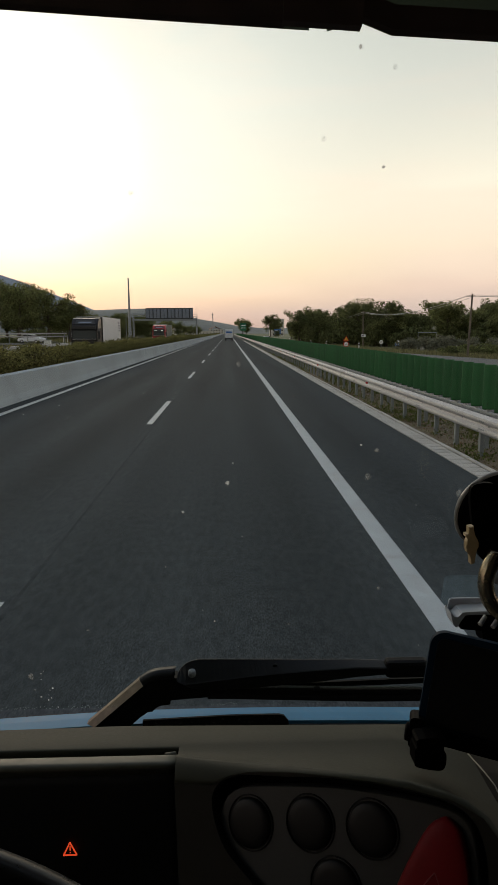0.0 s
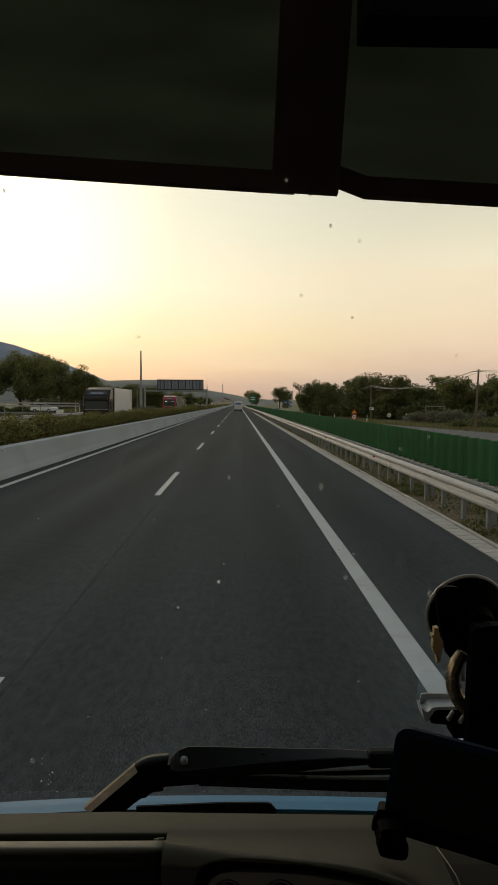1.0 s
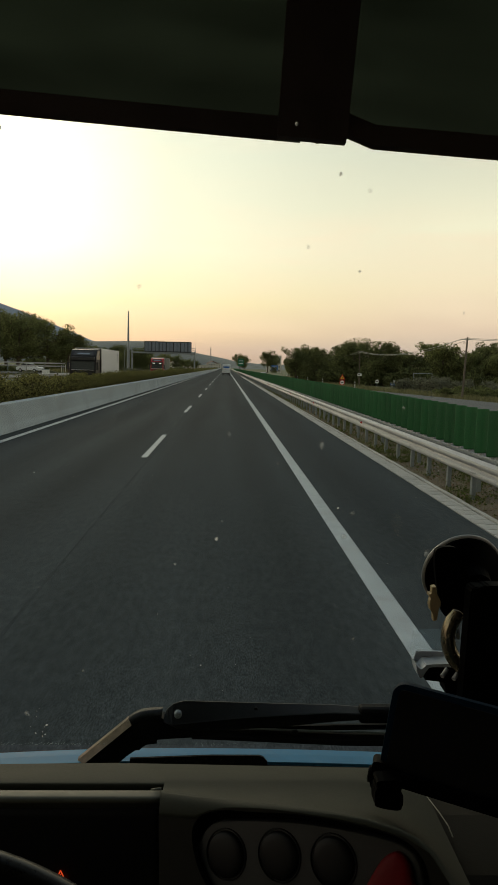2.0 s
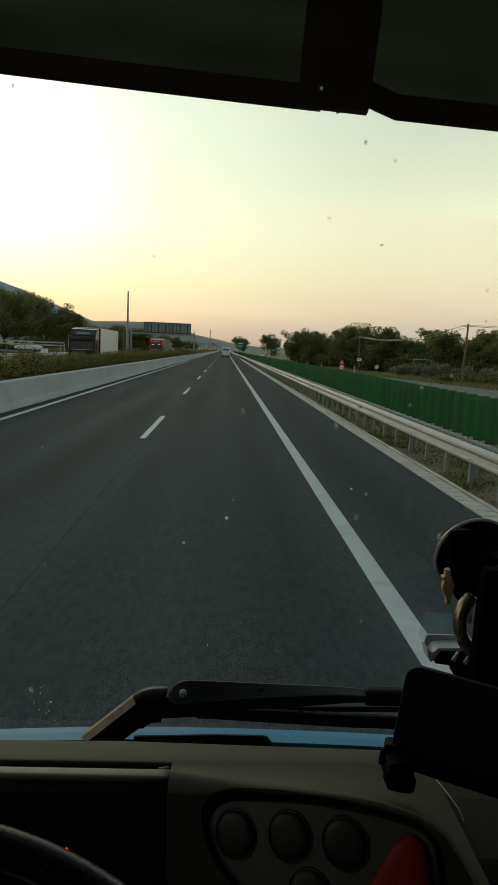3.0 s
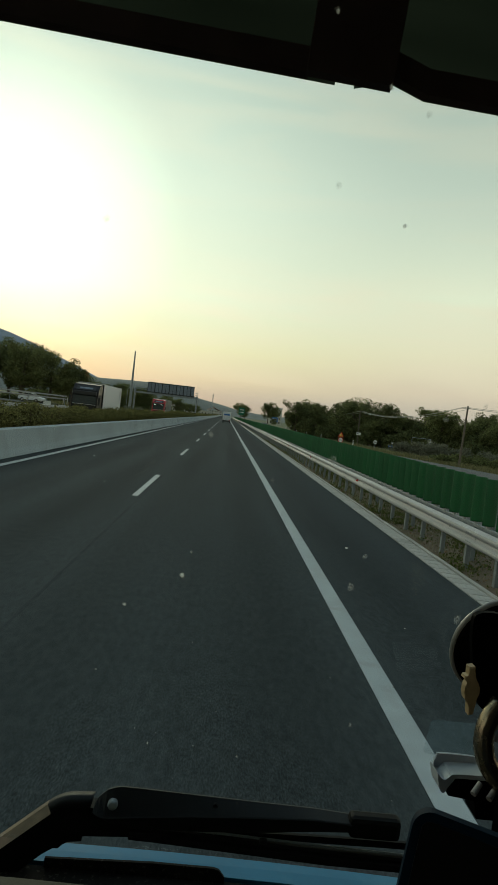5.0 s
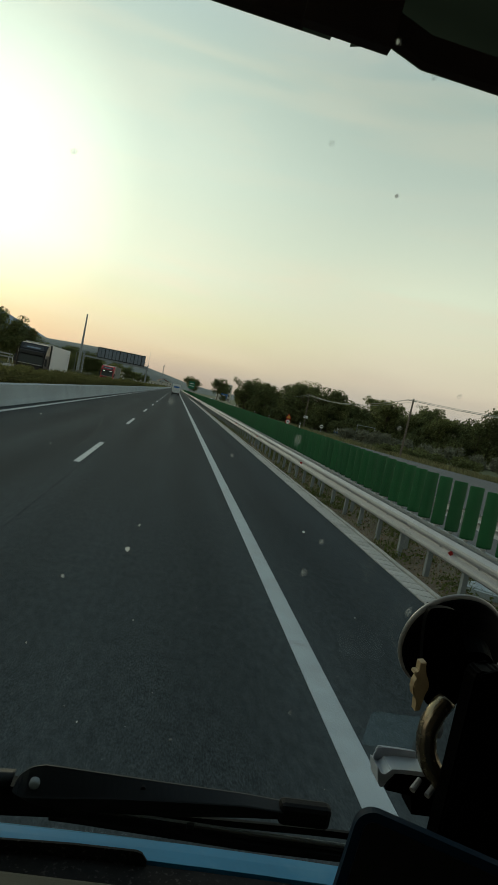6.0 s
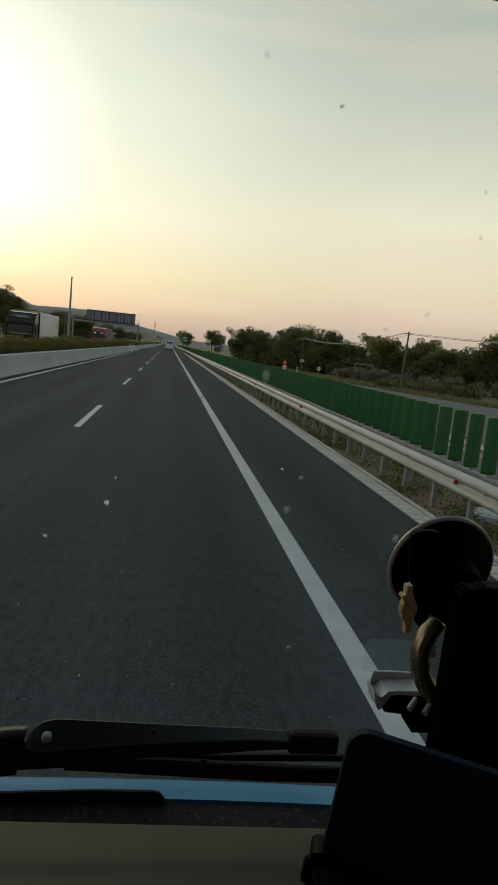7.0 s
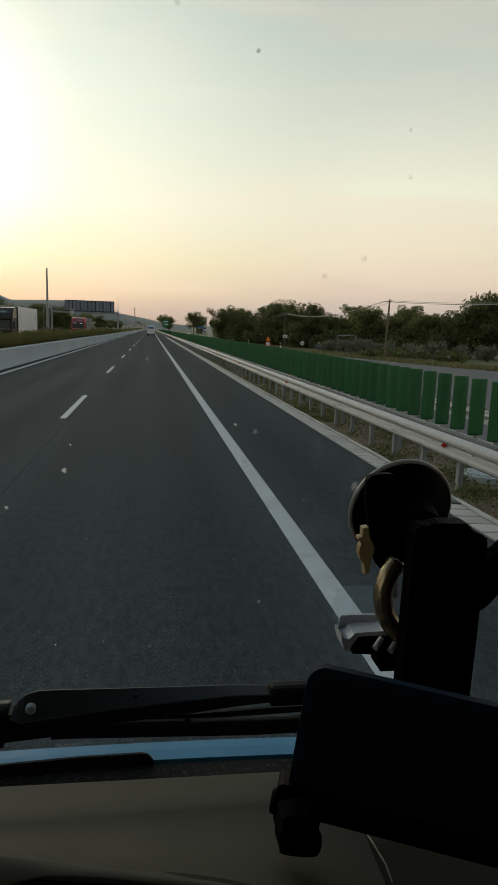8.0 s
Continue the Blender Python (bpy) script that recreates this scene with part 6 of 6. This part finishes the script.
def semi_truck(at, paint, load, label, lit, length, fairing):
    """An articulated truck that comes towards -y; its front stands at y = 0."""
    g = thing("semi_truck", label, "truck", at, "oncoming trucks")
    bm = bmesh.new()
    swept(bm, [(0.12, 0.45), (0.0, 1.0), (0.02, 1.75), (0.22, 2.75), (0.42, 3.15), (1.0, 3.65), (2.1, 3.75), (2.2, 3.6), (2.2, 0.7), (1.6, 0.45)], [-1.22, -1.17, 1.17, 1.22], "x")
    cab = part("cab", bm, paint, g)
    bm = bmesh.new()
    plate(bm, [(-1.08, 1.75), (1.08, 1.75), (1.02, 2.62), (-1.02, 2.62)], 0.03, pose(0, 0.0, 0) @ Matrix.Shear("XZ", 4, (0, 0)))
    bmesh.ops.transform(bm, matrix=Matrix(((1, 0, 0, 0), (0, 1, 0.2, -0.36), (0, 0, 1, 0), (0, 0, 0, 1))), verts=bm.verts)
    part("windscreen", bm, CAR_GLASS, cab)
    bm = bmesh.new()
    box(bm, -1.1, 1.1, -0.08, 0.3, 2.62, 2.98, 0.05)
    part("sun_visor", bm, SIGN_BLACK, cab)
    for k in range(4):
        bm = bmesh.new()
        box(bm, -0.85, 0.85, -0.03, 0.02, 1.02 + 0.16 * k, 1.11 + 0.16 * k, 0.01)
        part("grille_bar", bm, SIGN_BLACK, cab)
    bm = bmesh.new()
    box(bm, -1.22, 1.22, -0.06, 0.25, 0.38, 0.92, 0.06)
    part("bumper", bm, paint, cab)
    for x in (-0.92, 0.92):
        bm = bmesh.new()
        box(bm, x - 0.2, x + 0.2, -0.085, -0.03, 0.66, 0.86, 0.03)
        part("headlight", bm, HEADLAMP if lit else CHROME, cab)
        bm = bmesh.new()
        box(bm, x * 1.5 - 0.1, x * 1.5 + 0.1, 0.0, 0.12, 1.75, 2.45, 0.04)
        box(bm, min(x * 1.28, x * 1.46), max(x * 1.28, x * 1.46), 0.04, 0.08, 2.36, 2.42)
        part("mirror", bm, SIGN_BLACK, cab)
    for x in (-0.72, -0.5, 0.5, 0.72) if lit else ():
        bm = bmesh.new()
        rod(bm, (x, -0.12, 2.72), (x, -0.07, 2.72), 0.07, 0.08, 10)
        part("roof_lamp", bm, ROOF_LAMP, cab, "lit roof lamp")
    for x in (-1.225, 1.205):
        bm = bmesh.new()
        swept(bm, [(0.42, 1.8), (0.46, 2.5), (1.25, 2.5), (1.25, 1.75)], [x, x + 0.02], "x")
        part("side_window", bm, CAR_GLASS, cab)
        bm = bmesh.new()
        swept(bm, [(0.45, 3.0), (0.95, 3.55), (2.1, 3.66), (2.15, 2.75), (0.5, 2.72)], [x - 0.004, x + 0.024], "x")
        part("side_fairing", bm, fairing, cab, "plain side fairing below the roof edge")
        bm = bmesh.new()
        box(bm, x - 0.006, x + 0.03, 0.5, 1.3, 0.95, 1.02, 0.004)
        box(bm, x - 0.006, x + 0.03, 0.5, 1.3, 0.62, 0.7, 0.004)
        part("step", bm, CHROME, cab)
    bm = bmesh.new()
    plate(bm, [(-0.95, 3.12), (0.95, 3.12), (0.85, 3.5), (-0.85, 3.5)], 0.02, Matrix(((1, 0, 0, 0), (0, 1, 1.15, -3.22), (0, 0, 1, 0), (0, 0, 0, 1))))
    part("roof_board", bm, SIGN_BLACK, cab, "dark board with pale bar, no readable words")
    bm = bmesh.new()
    plate(bm, [(-0.6, 3.22), (0.6, 3.22), (0.6, 3.36), (-0.6, 3.36)], 0.02, Matrix(((1, 0, 0, 0), (0, 1, 1.15, -3.235), (0, 0, 1, 0), (0, 0, 0, 1))))
    part("board_bar", bm, SIGN_PANEL, cab)
    for z in (0.93, 1.72):
        bm = bmesh.new()
        box(bm, -1.1, 1.1, -0.05, 0.03, z, z + 0.035, 0.008)
        part("bright_strip", bm, CHROME, cab)
    bm = bmesh.new()
    box(bm, -1.27, 1.27, 2.6, 2.6 + length, 1.05, 3.85, 0.03)
    box_part = part("trailer_box", bm, load, g)
    for y in (2.6, 2.55 + length):
        bm = bmesh.new()
        box(bm, -1.285, 1.285, y, y + 0.08, 1.0, 3.88, 0.01)
        part("end_frame", bm, CHROME, box_part)
    for k in range(4):
        bm = bmesh.new()
        box(bm, 1.268, 1.276, 1.2 + length, 2.1 + length, 3.3 - 0.28 * k, 3.45 - 0.28 * k)
        part("side_mark", bm, SIGN_PANEL, box_part)
    bm = bmesh.new()
    box(bm, -1.2, 1.2, 1.2, 2.5 + length, 0.75, 1.04)
    part("chassis", bm, SIGN_BLACK, g)
    for y in (1.0, 3.6, length - 1.2, length, length + 1.2):
        for x in (-1.05, 1.05):
            wheel_parts(g, x, y, 0.5, 0.32)
    return g


semi_truck((-13.55, 63.0, 0.0), DARK_PAINT, WHITE_PAINT, "oncoming truck, dark cab and plain white trailer box", False, 10.5, BEIGE)
semi_truck((-13.3, 127.0, 0.0), RED_PAINT, TARP, "oncoming red truck with grey-green curtain trailer, lamps lit", True, 11.5, RED_PAINT)


def box_van(at):
    g = thing("box_van", "white box van driving ahead in the lane", "van", at)
    bm = bmesh.new()
    box(bm, -1.08, 1.08, 0.0, 4.4, 0.75, 3.1, 0.05)
    body = part("cargo_box", bm, WHITE_PAINT, g)
    bm = bmesh.new()
    box(bm, -1.0, 1.0, 4.4, 6.4, 0.5, 2.3, 0.15)
    part("cab", bm, WHITE_PAINT, g)
    for x in (-0.5, 0.5):
        bm = bmesh.new()
        box(bm, x - 0.47, x + 0.47, -0.02, 0.03, 0.9, 2.95, 0.02)
        part("rear_door", bm, WHITE_PAINT, body)
    bm = bmesh.new()
    box(bm, -0.8, 0.8, -0.04, -0.021, 2.1, 2.55, 0.02)
    part("rear_panel", bm, SIGN_BLUE, body, "blue lettering band without readable words")
    for x in (-0.9, 0.9):
        bm = bmesh.new()
        box(bm, x - 0.1, x + 0.1, -0.06, 0.0, 0.62, 0.85, 0.02)
        part("tail_lamp", bm, TAIL, g)
    bm = bmesh.new()
    box(bm, -1.05, 1.05, -0.1, 0.15, 0.42, 0.72, 0.03)
    part("bumper", bm, SIGN_BLACK, g)
    for y in (1.2, 5.4):
        for x in (-0.9, 0.9):
            wheel_parts(g, x, y, 0.36, 0.24)


box_van((0.1, 182.0, 0.0))


def car(at, turn, paint, label, group):
    g = thing("car", label, "car", at, group)
    g.rotation_euler = (0, 0, turn)
    bm = bmesh.new()
    prof = [(-2.1, 0.35), (-2.15, 0.75), (-1.9, 0.9), (-0.95, 0.98), (-0.85, 0.98), (0.95, 0.98), (1.9, 0.92), (2.1, 0.75), (2.1, 0.35)]
    swept(bm, prof, [-0.86, -0.8, 0.8, 0.86], "x")
    part("body", bm, paint, g)
    bm = bmesh.new()
    swept(bm, [(-0.95, 0.975), (-0.35, 1.42), (0.9, 1.45), (1.65, 0.96)], [-0.72, 0.72], "x")
    cabin = part("cabin", bm, CAR_GLASS, g)
    bm = bmesh.new()
    swept(bm, [(-0.38, 1.41), (-0.36, 1.45), (0.9, 1.48), (0.98, 1.42)], [-0.7, 0.7], "x")
    part("roof", bm, paint, cabin)
    for y in (-1.35, 1.3):
        for x in (-0.78, 0.78):
            wheel_parts(g, x, y, 0.31, 0.2)
    for x in (-0.65, 0.65):
        bm = bmesh.new()
        box(bm, x - 0.15, x + 0.15, -2.17, -2.1, 0.66, 0.8, 0.02)
        part("headlight", bm, CHROME, g)


car((-33.0, 112.0, 0.65), 1.3, WHITE_PAINT, "white pickup-like car parked across the motorway", "")
car((10.8, 190.0, -0.36), 0.05, WHITE_PAINT, "pale car on the service road", "cars on the service road")
car((12.6, 215.0, -0.36), 0.1, DARK_PAINT, "dark car on the service road", "cars on the service road")
car((-12.6, 330.0, 0.0), 0.0, RED_PAINT, "red car far off on the opposite carriageway", "far oncoming cars")
car((-16.4, 400.0, 0.0), 0.0, WHITE_PAINT, "white car far off on the opposite carriageway", "far oncoming cars")


# ---- signs, poles and rails off the carriageway
def sign_post(name, label, at, height, boards):
    g = thing(name, label, "road sign", at)
    bm = bmesh.new()
    rod(bm, (0, 0.03, -0.2), (0, 0.03, height), 0.035, 0.035, 8)
    part("post", bm, STEEL_PAINT, g)
    for k, (title, outline, material, z, depth) in enumerate(boards):
        bm = bmesh.new()
        plate(bm, outline, 0.008, Matrix.Translation((0, -0.03 - depth, z)))
        part(title, bm, material, g)


def tri(s):
    return [(-s * 0.5, -s * 0.29), (s * 0.5, -s * 0.29), (0, s * 0.58)]


def arrow_bars(sign):
    return [(-0.02, -0.12), (0.02, -0.12), (0.02, 0.02), (0.08, 0.06), (0.06, 0.1), (0.02, 0.07), (0.02, 0.2), (-0.02, 0.2)]


sign_post("warning_sign", "red-edged yellow triangle sign above a round red-edged sign", (18.9, 106, -0.5), 2.1, [
    ("triangle", tri(1.0), SIGN_RED, 1.62, 0), ("triangle_face", tri(0.66), SIGN_YELLOW, 1.62, 0.01), ("junction_symbol", arrow_bars(0), SIGN_BLACK, 1.56, 0.02),
    ("disc", circle(0.44), SIGN_RED, 0.85, 0), ("disc_face", circle(0.33), SIGN_WHITE, 0.85, 0.01), ("disc_symbol", rounded(0.4, 0.1, 0.03), SIGN_BLACK, 0.85, 0.02)])
sign_post("round_sign", "small round grey no-overtaking sign end", (24.6, 106, -0.6), 1.5, [("disc", circle(0.32), SIGN_WHITE, 1.25, 0), ("bar", rounded(0.45, 0.1, 0.02), SIGN_BLACK, 1.25, 0.01)])
sign_post("direction_sign", "small blue direction sign with white pictogram board", (27.2, 106, -0.6), 1.2, [("board", rounded(0.75, 0.38, 0.05), SIGN_BLUE, 0.85, 0), ("top_board", rounded(0.3, 0.45, 0.03, 3, 0.2, 0.0), SIGN_WHITE, 1.3, 0), ("bar", rounded(0.5, 0.08, 0.02), SIGN_WHITE, 0.85, 0.01)])
sign_post("blue_sign", "blue motorway sign far off", (24.5, 330, -0.6), 4.2, [("board", rounded(3.3, 2.5, 0.1), SIGN_BLUE, 3.2, 0), ("bar", rounded(2.3, 0.3, 0.05), SIGN_WHITE, 3.6, 0.01), ("bar", rounded(1.9, 0.3, 0.05), SIGN_WHITE, 2.8, 0.01)])
sign_post("green_sign", "green motorway direction sign far off", (8.4, 375, -0.3), 8.0, [("board", rounded(3.4, 4.2, 0.1), SIGN_GREEN, 5.6, 0), ("bar", rounded(2.4, 0.4, 0.05), SIGN_WHITE, 6.4, 0.01), ("bar", rounded(2.4, 0.4, 0.05), SIGN_WHITE, 5.0, 0.01)])
sign_post("triangle_sign", "back of a blue-grey triangle sign across the motorway", (-15.8, 30, 0.0), 3.4, [("board", tri(1.2), SIGN_PANEL, 2.8, 0)])

WOOD_POLE = mat("weathered pole wood", (0.16, 0.13, 0.10), 0.9, vary=0.25, scale=3, fine=25, bump=0.3, stretch=(1, 1, 0.2))
CABLE = mat("pale cable", (0.30, 0.30, 0.26), 0.5, vary=0.1, bump=0)


def build_poles():
    spots = [(30, 5), (25.5, 70), (26, 127), (25.5, 203), (26, 272)]
    for k, (x, y) in enumerate(spots):
        g = thing("utility_pole", "weathered wooden utility pole beside the service road", "utility pole", (x, y, -0.8), "utility poles")
        bm = bmesh.new()
        rod(bm, (0, 0, -0.3), (0.22 if k % 2 else -0.16, 0, 7.0), 0.13, 0.09, 9)
        part("shaft", bm, WOOD_POLE, g)
        bm = bmesh.new()
        box(bm, -0.45, 0.55, -0.05, 0.05, 6.7, 6.8, 0.01)
        part("crossarm", bm, WOOD_POLE, g)
        if k in (2, 3):
            bm = bmesh.new()
            box(bm, -0.42, 0.42, -0.17, -0.14, 2.1, 2.6, 0.02)
            b = part("notice_board", bm, SIGN_WHITE, g, "small white board with dark marks")
            bm = bmesh.new()
            box(bm, -0.3, 0.05, -0.178, -0.171, 2.28, 2.42)
            part("mark", bm, SIGN_BLACK, b)
    for dx, dz in ((-0.5, 0.0), (0.5, 0.0), (0.05, 0.12)):
        g = bmesh.new()
        for (x0, y0), (x1, y1) in zip(spots, spots[1:]):
            pts = []
            for n in range(13):
                f = n / 12
                pts.append((x0 + dx + (x1 - x0) * f, y0 + (y1 - y0) * f, 5.95 + dz - 1.1 * 4 * f * (1 - f)))
            tube(g, pts, 0.022, 5)
        tagged(new("overhead_cable", mesh_of(g, "overhead_cable", CABLE)), "thin sagging overhead cable between utility poles", "cable", "overhead cables")


build_poles()


def build_left_side():
    # rail beyond the opposite carriageway
    wave = [(0.0, 0.80), (-0.06, 0.74), (-0.06, 0.69), (0.0, 0.63), (-0.06, 0.56), (-0.06, 0.51), (0.0, 0.45)]
    prof = [(a, z) for a, z in wave] + [(a - 0.008, z) for a, z in wave[::-1]]
    g = thing("guardrail", "galvanised guardrail beyond the opposite carriageway", "guardrail", (-23.3, 0, 0.12))
    bm = bmesh.new()
    swept(bm, [(-a, z) for a, z in prof], [0, 12.0])
    beam = mesh_of(bm, "beam", GALV)
    bm = bmesh.new()
    box(bm, -0.14, -0.02, -0.04, 0.04, -0.4, 0.76)
    post = mesh_of(bm, "post", POST_STEEL)
    for k in range(1, 20):
        part("beam", beam, GALV, g).location = (0, 12.0 * k, 0)
    for k in range(60):
        part("post", post, POST_STEEL, g).location = (0, 12 + 4.0 * k, 0)
    r = thing("parapet_rail", "pale double-railed parapet along the side road", "railing", (0, 104, 0))
    for z in (1.7, 2.15):
        bm = bmesh.new()
        box(bm, -46, -25.2, -0.05, 0.05, z, z + 0.2, 0.02)
        part("rail", bm, GALV, r)
    for k in range(8):
        bm = bmesh.new()
        box(bm, -45.5 + 2.85 * k, -45.4 + 2.85 * k, -0.06, 0.06, -0.1, 2.3)
        part("post", bm, POST_STEEL, r)
    bm = bmesh.new()
    swept(bm, [(105, -0.3), (105, 0.55), (107, 0.62), (119, 0.62), (121, -0.1)], [-70, -45, -25.5], "x")
    solid("side_road_bank", bm, OLD_ASPHALT, "raised side road behind the parapet", "road")
    t = thing("price_totem", "tall red, white and blue advertising totem", "totem sign", (-33.0, 150, 0))
    for title, m, z0, z1 in (("foot", SIGN_BLUE, -0.1, 3.0), ("blue_panel", SIGN_BLUE, 3.0, 5.0), ("white_panel", SIGN_WHITE, 5.0, 6.6), ("red_panel", SIGN_RED, 6.6, 8.2)):
        bm = bmesh.new()
        box(bm, -0.85, 0.85, -0.2, 0.2, z0 + 0.01, z1, 0.02)
        part(title, bm, m, t)
    bm = bmesh.new()
    box(bm, -0.5, 0.3, -0.23, -0.205, 5.3, 6.2)
    part("red_mark", bm, SIGN_RED, t)
    for x in (-37.2, -36.3, -35.4):
        f = thing("flagpole", "slim pale flagpole without flag", "flagpole", (x, 150, 0), "flagpoles")
        bm = bmesh.new()
        rod(bm, (0, 0, -0.1), (0, 0, 7.0), 0.07, 0.04, 8)
        part("pole", bm, SIGN_WHITE, f)
    c = thing("roadside_cabinet", "small pale grey roadside equipment cabinet", "cabinet", (-27.1, 100, 0))
    bm = bmesh.new()
    box(bm, -0.5, 0.5, -0.25, 0.25, -0.1, 1.25, 0.03)
    part("body", bm, SIGN_WHITE, c)
    bm = bmesh.new()
    box(bm, -0.55, 0.55, -0.3, 0.3, 1.25, 1.32, 0.02)
    part("lid", bm, CONCRETE, c)
    for x, y, h in ((-26.4, 172, 6.0), (-29.0, 205, 6.0), (-32.5, 148, 6.2), (-17.8, 270, 7.0)):
        s = thing("street_lamp", "slim grey street lamp with short arm", "street lamp", (x, y, 0), "street lamps")
        bm = bmesh.new()
        tube(bm, [(0, 0, -0.1), (0, 0, h), (0.4, 0, h + 0.35), (1.1, 0, h + 0.4)], [0.09, 0.06, 0.05, 0.04], 8)
        part("pole", bm, STEEL_PAINT, s)
        bm = bmesh.new()
        box(bm, 1.0, 1.6, -0.12, 0.12, h + 0.33, h + 0.45, 0.03)
        part("lamp_head", bm, STEEL_PAINT, s)
    # lattice mast far along the road
    p = thing("lattice_mast", "slender lattice mast far along the motorway", "mast", (-11.9, 500, 0))
    bm = bmesh.new()
    for a in (-0.7, 0.7):
        for b in (-0.7, 0.7):
            rod(bm, (a, b, -0.2), (a * 0.2, b * 0.2, 17), 0.16, 0.1, 5)
    for k in range(8):
        z = 2.0 * k
        w = 0.7 * (1 - 0.8 * z / 17)
        rod(bm, (-w, -w, z), (w, w, z + 2), 0.07, 0.07, 4)
        rod(bm, (w, -w, z), (-w, w, z + 2), 0.07, 0.07, 4)
    part("lattice", bm, STEEL_PAINT, p)
    bm = bmesh.new()
    box(bm, -1.0, 1.0, -0.12, 0.12, 15.5, 15.75)
    part("arm", bm, STEEL_PAINT, p)


build_left_side()

WALL_PALE = mat("pale render", (0.55, 0.52, 0.46), 0.85, vary=0.12, scale=0.5, fine=10, bump=0.1)
ROOF_RED = mat("red roof tiles", (0.26, 0.09, 0.05), 0.85, vary=0.25, scale=1.0, fine=12, bump=0.3)


def house(at, w, d, h, turn, roof, label, group):
    g = thing("house", label, "house", at, group)
    g.rotation_euler = (0, 0, turn)
    bm = bmesh.new()
    box(bm, -w / 2, w / 2, -d / 2, d / 2, -0.3, h)
    part("wall", bm, WALL_PALE, g)
    bm = bmesh.new()
    if roof:
        swept(bm, [(-w / 2 - 0.5, h - 0.1), (0, h + w * 0.24), (w / 2 + 0.5, h - 0.1), (w / 2 + 0.5, h), (0, h + w * 0.24 + 0.15), (-w / 2 - 0.5, h)], [-d / 2 - 0.5, d / 2 + 0.5])
    else:
        box(bm, -w / 2 - 0.3, w / 2 + 0.3, -d / 2 - 0.3, d / 2 + 0.3, h, h + 0.35)
    part("roof", bm, ROOF_RED if roof else CONCRETE, g)
    for floor in range(max(1, int(h // 3))):
        for k in range(max(2, int(w // 3))):
            x = -w / 2 + (k + 0.5) * w / max(2, int(w // 3))
            bm = bmesh.new()
            box(bm, x - 0.5, x + 0.5, -d / 2 - 0.03, -d / 2 + 0.05, 1.0 + 3 * floor, 2.3 + 3 * floor)
            part("window", bm, CAR_GLASS, g)


for at, w, d, h, turn, roof in (((-36, 640, -0.4), 12, 10, 4.5, 0.1, True), ((-24, 690, -0.1), 14, 10, 4, 0.0, False), ((-16, 760, 0), 12, 10, 6, 0.2, True), ((-48, 600, 0), 10, 10, 5, -0.1, True), ((-12, 900, 0), 10, 10, 7, 0.0, False), ((38, 520, -1), 10, 10, 13, 0.1, False), ((-60, 660, 0), 18, 12, 7, 0.15, True)):
    house(at, w, d, h, turn, roof, "pale far-off building along the motorway" if not roof else "pale far-off house with red tiled roof", "far houses")
house((-44, 12, 0), 12, 14, 4.2, 0.3, True, "low house with red tiled roof across the motorway", "")


def build_small_things():
    for k, (x, y) in enumerate([(20.0, 101), (17.9, 121), (17.0, 136), (16.4, 150), (15.9, 172)]):
        g = thing("marker_post", "slim white roadside marker post with dark band", "marker post", (x, y, -0.6), "marker posts")
        bm = bmesh.new()
        box(bm, -0.06, 0.06, -0.05, 0.05, -0.2, 1.25, 0.01)
        part("post", bm, SIGN_WHITE, g)
        bm = bmesh.new()
        box(bm, -0.065, 0.065, -0.055, 0.055, 0.9, 1.05)
        part("band", bm, SIGN_BLACK, g)
    f = thing("height_gate", "pale tubular gate frame by the bushes", "gate frame", (32.3, 112, -0.9))
    for x in (0.0, 3.2):
        bm = bmesh.new()
        rod(bm, (x, 0, -0.2), (x, 0, 3.0), 0.05, 0.05, 8)
        part("upright", bm, STEEL_PAINT, f)
    bm = bmesh.new()
    rod(bm, (-0.05, 0, 3.0), (3.25, 0, 3.0), 0.05, 0.05, 8)
    part("crossbar", bm, STEEL_PAINT, f)
    d = thing("drain_grate", "dark iron drain grate set in the gutter", "drain grate", (XG + 0.08, 9.02, 0.013))
    bm = bmesh.new()
    box(bm, 0, 0.32, 0, 0.46, -0.02, 0.004)
    part("frame", bm, SIGN_BLACK, d)
    for k in range(6):
        bm = bmesh.new()
        box(bm, 0.02, 0.30, 0.03 + 0.07 * k, 0.06 + 0.07 * k, 0.0045, 0.012)
        part("bar", bm, POST_STEEL, d)
    m = thing("manhole_ring", "pale concrete manhole ring on the verge soil", "manhole", (5.55, 10.6, -0.03))
    bm = bmesh.new()
    rod(bm, (0, 0, -0.2), (0, 0, 0.12), 0.42, 0.42, 24)
    part("ring", bm, CONCRETE, m)
    bm = bmesh.new()
    rod(bm, (0, 0, 0.121), (0, 0, 0.14), 0.34, 0.33, 24)
    part("cover", bm, CONCRETE, m)


build_small_things()
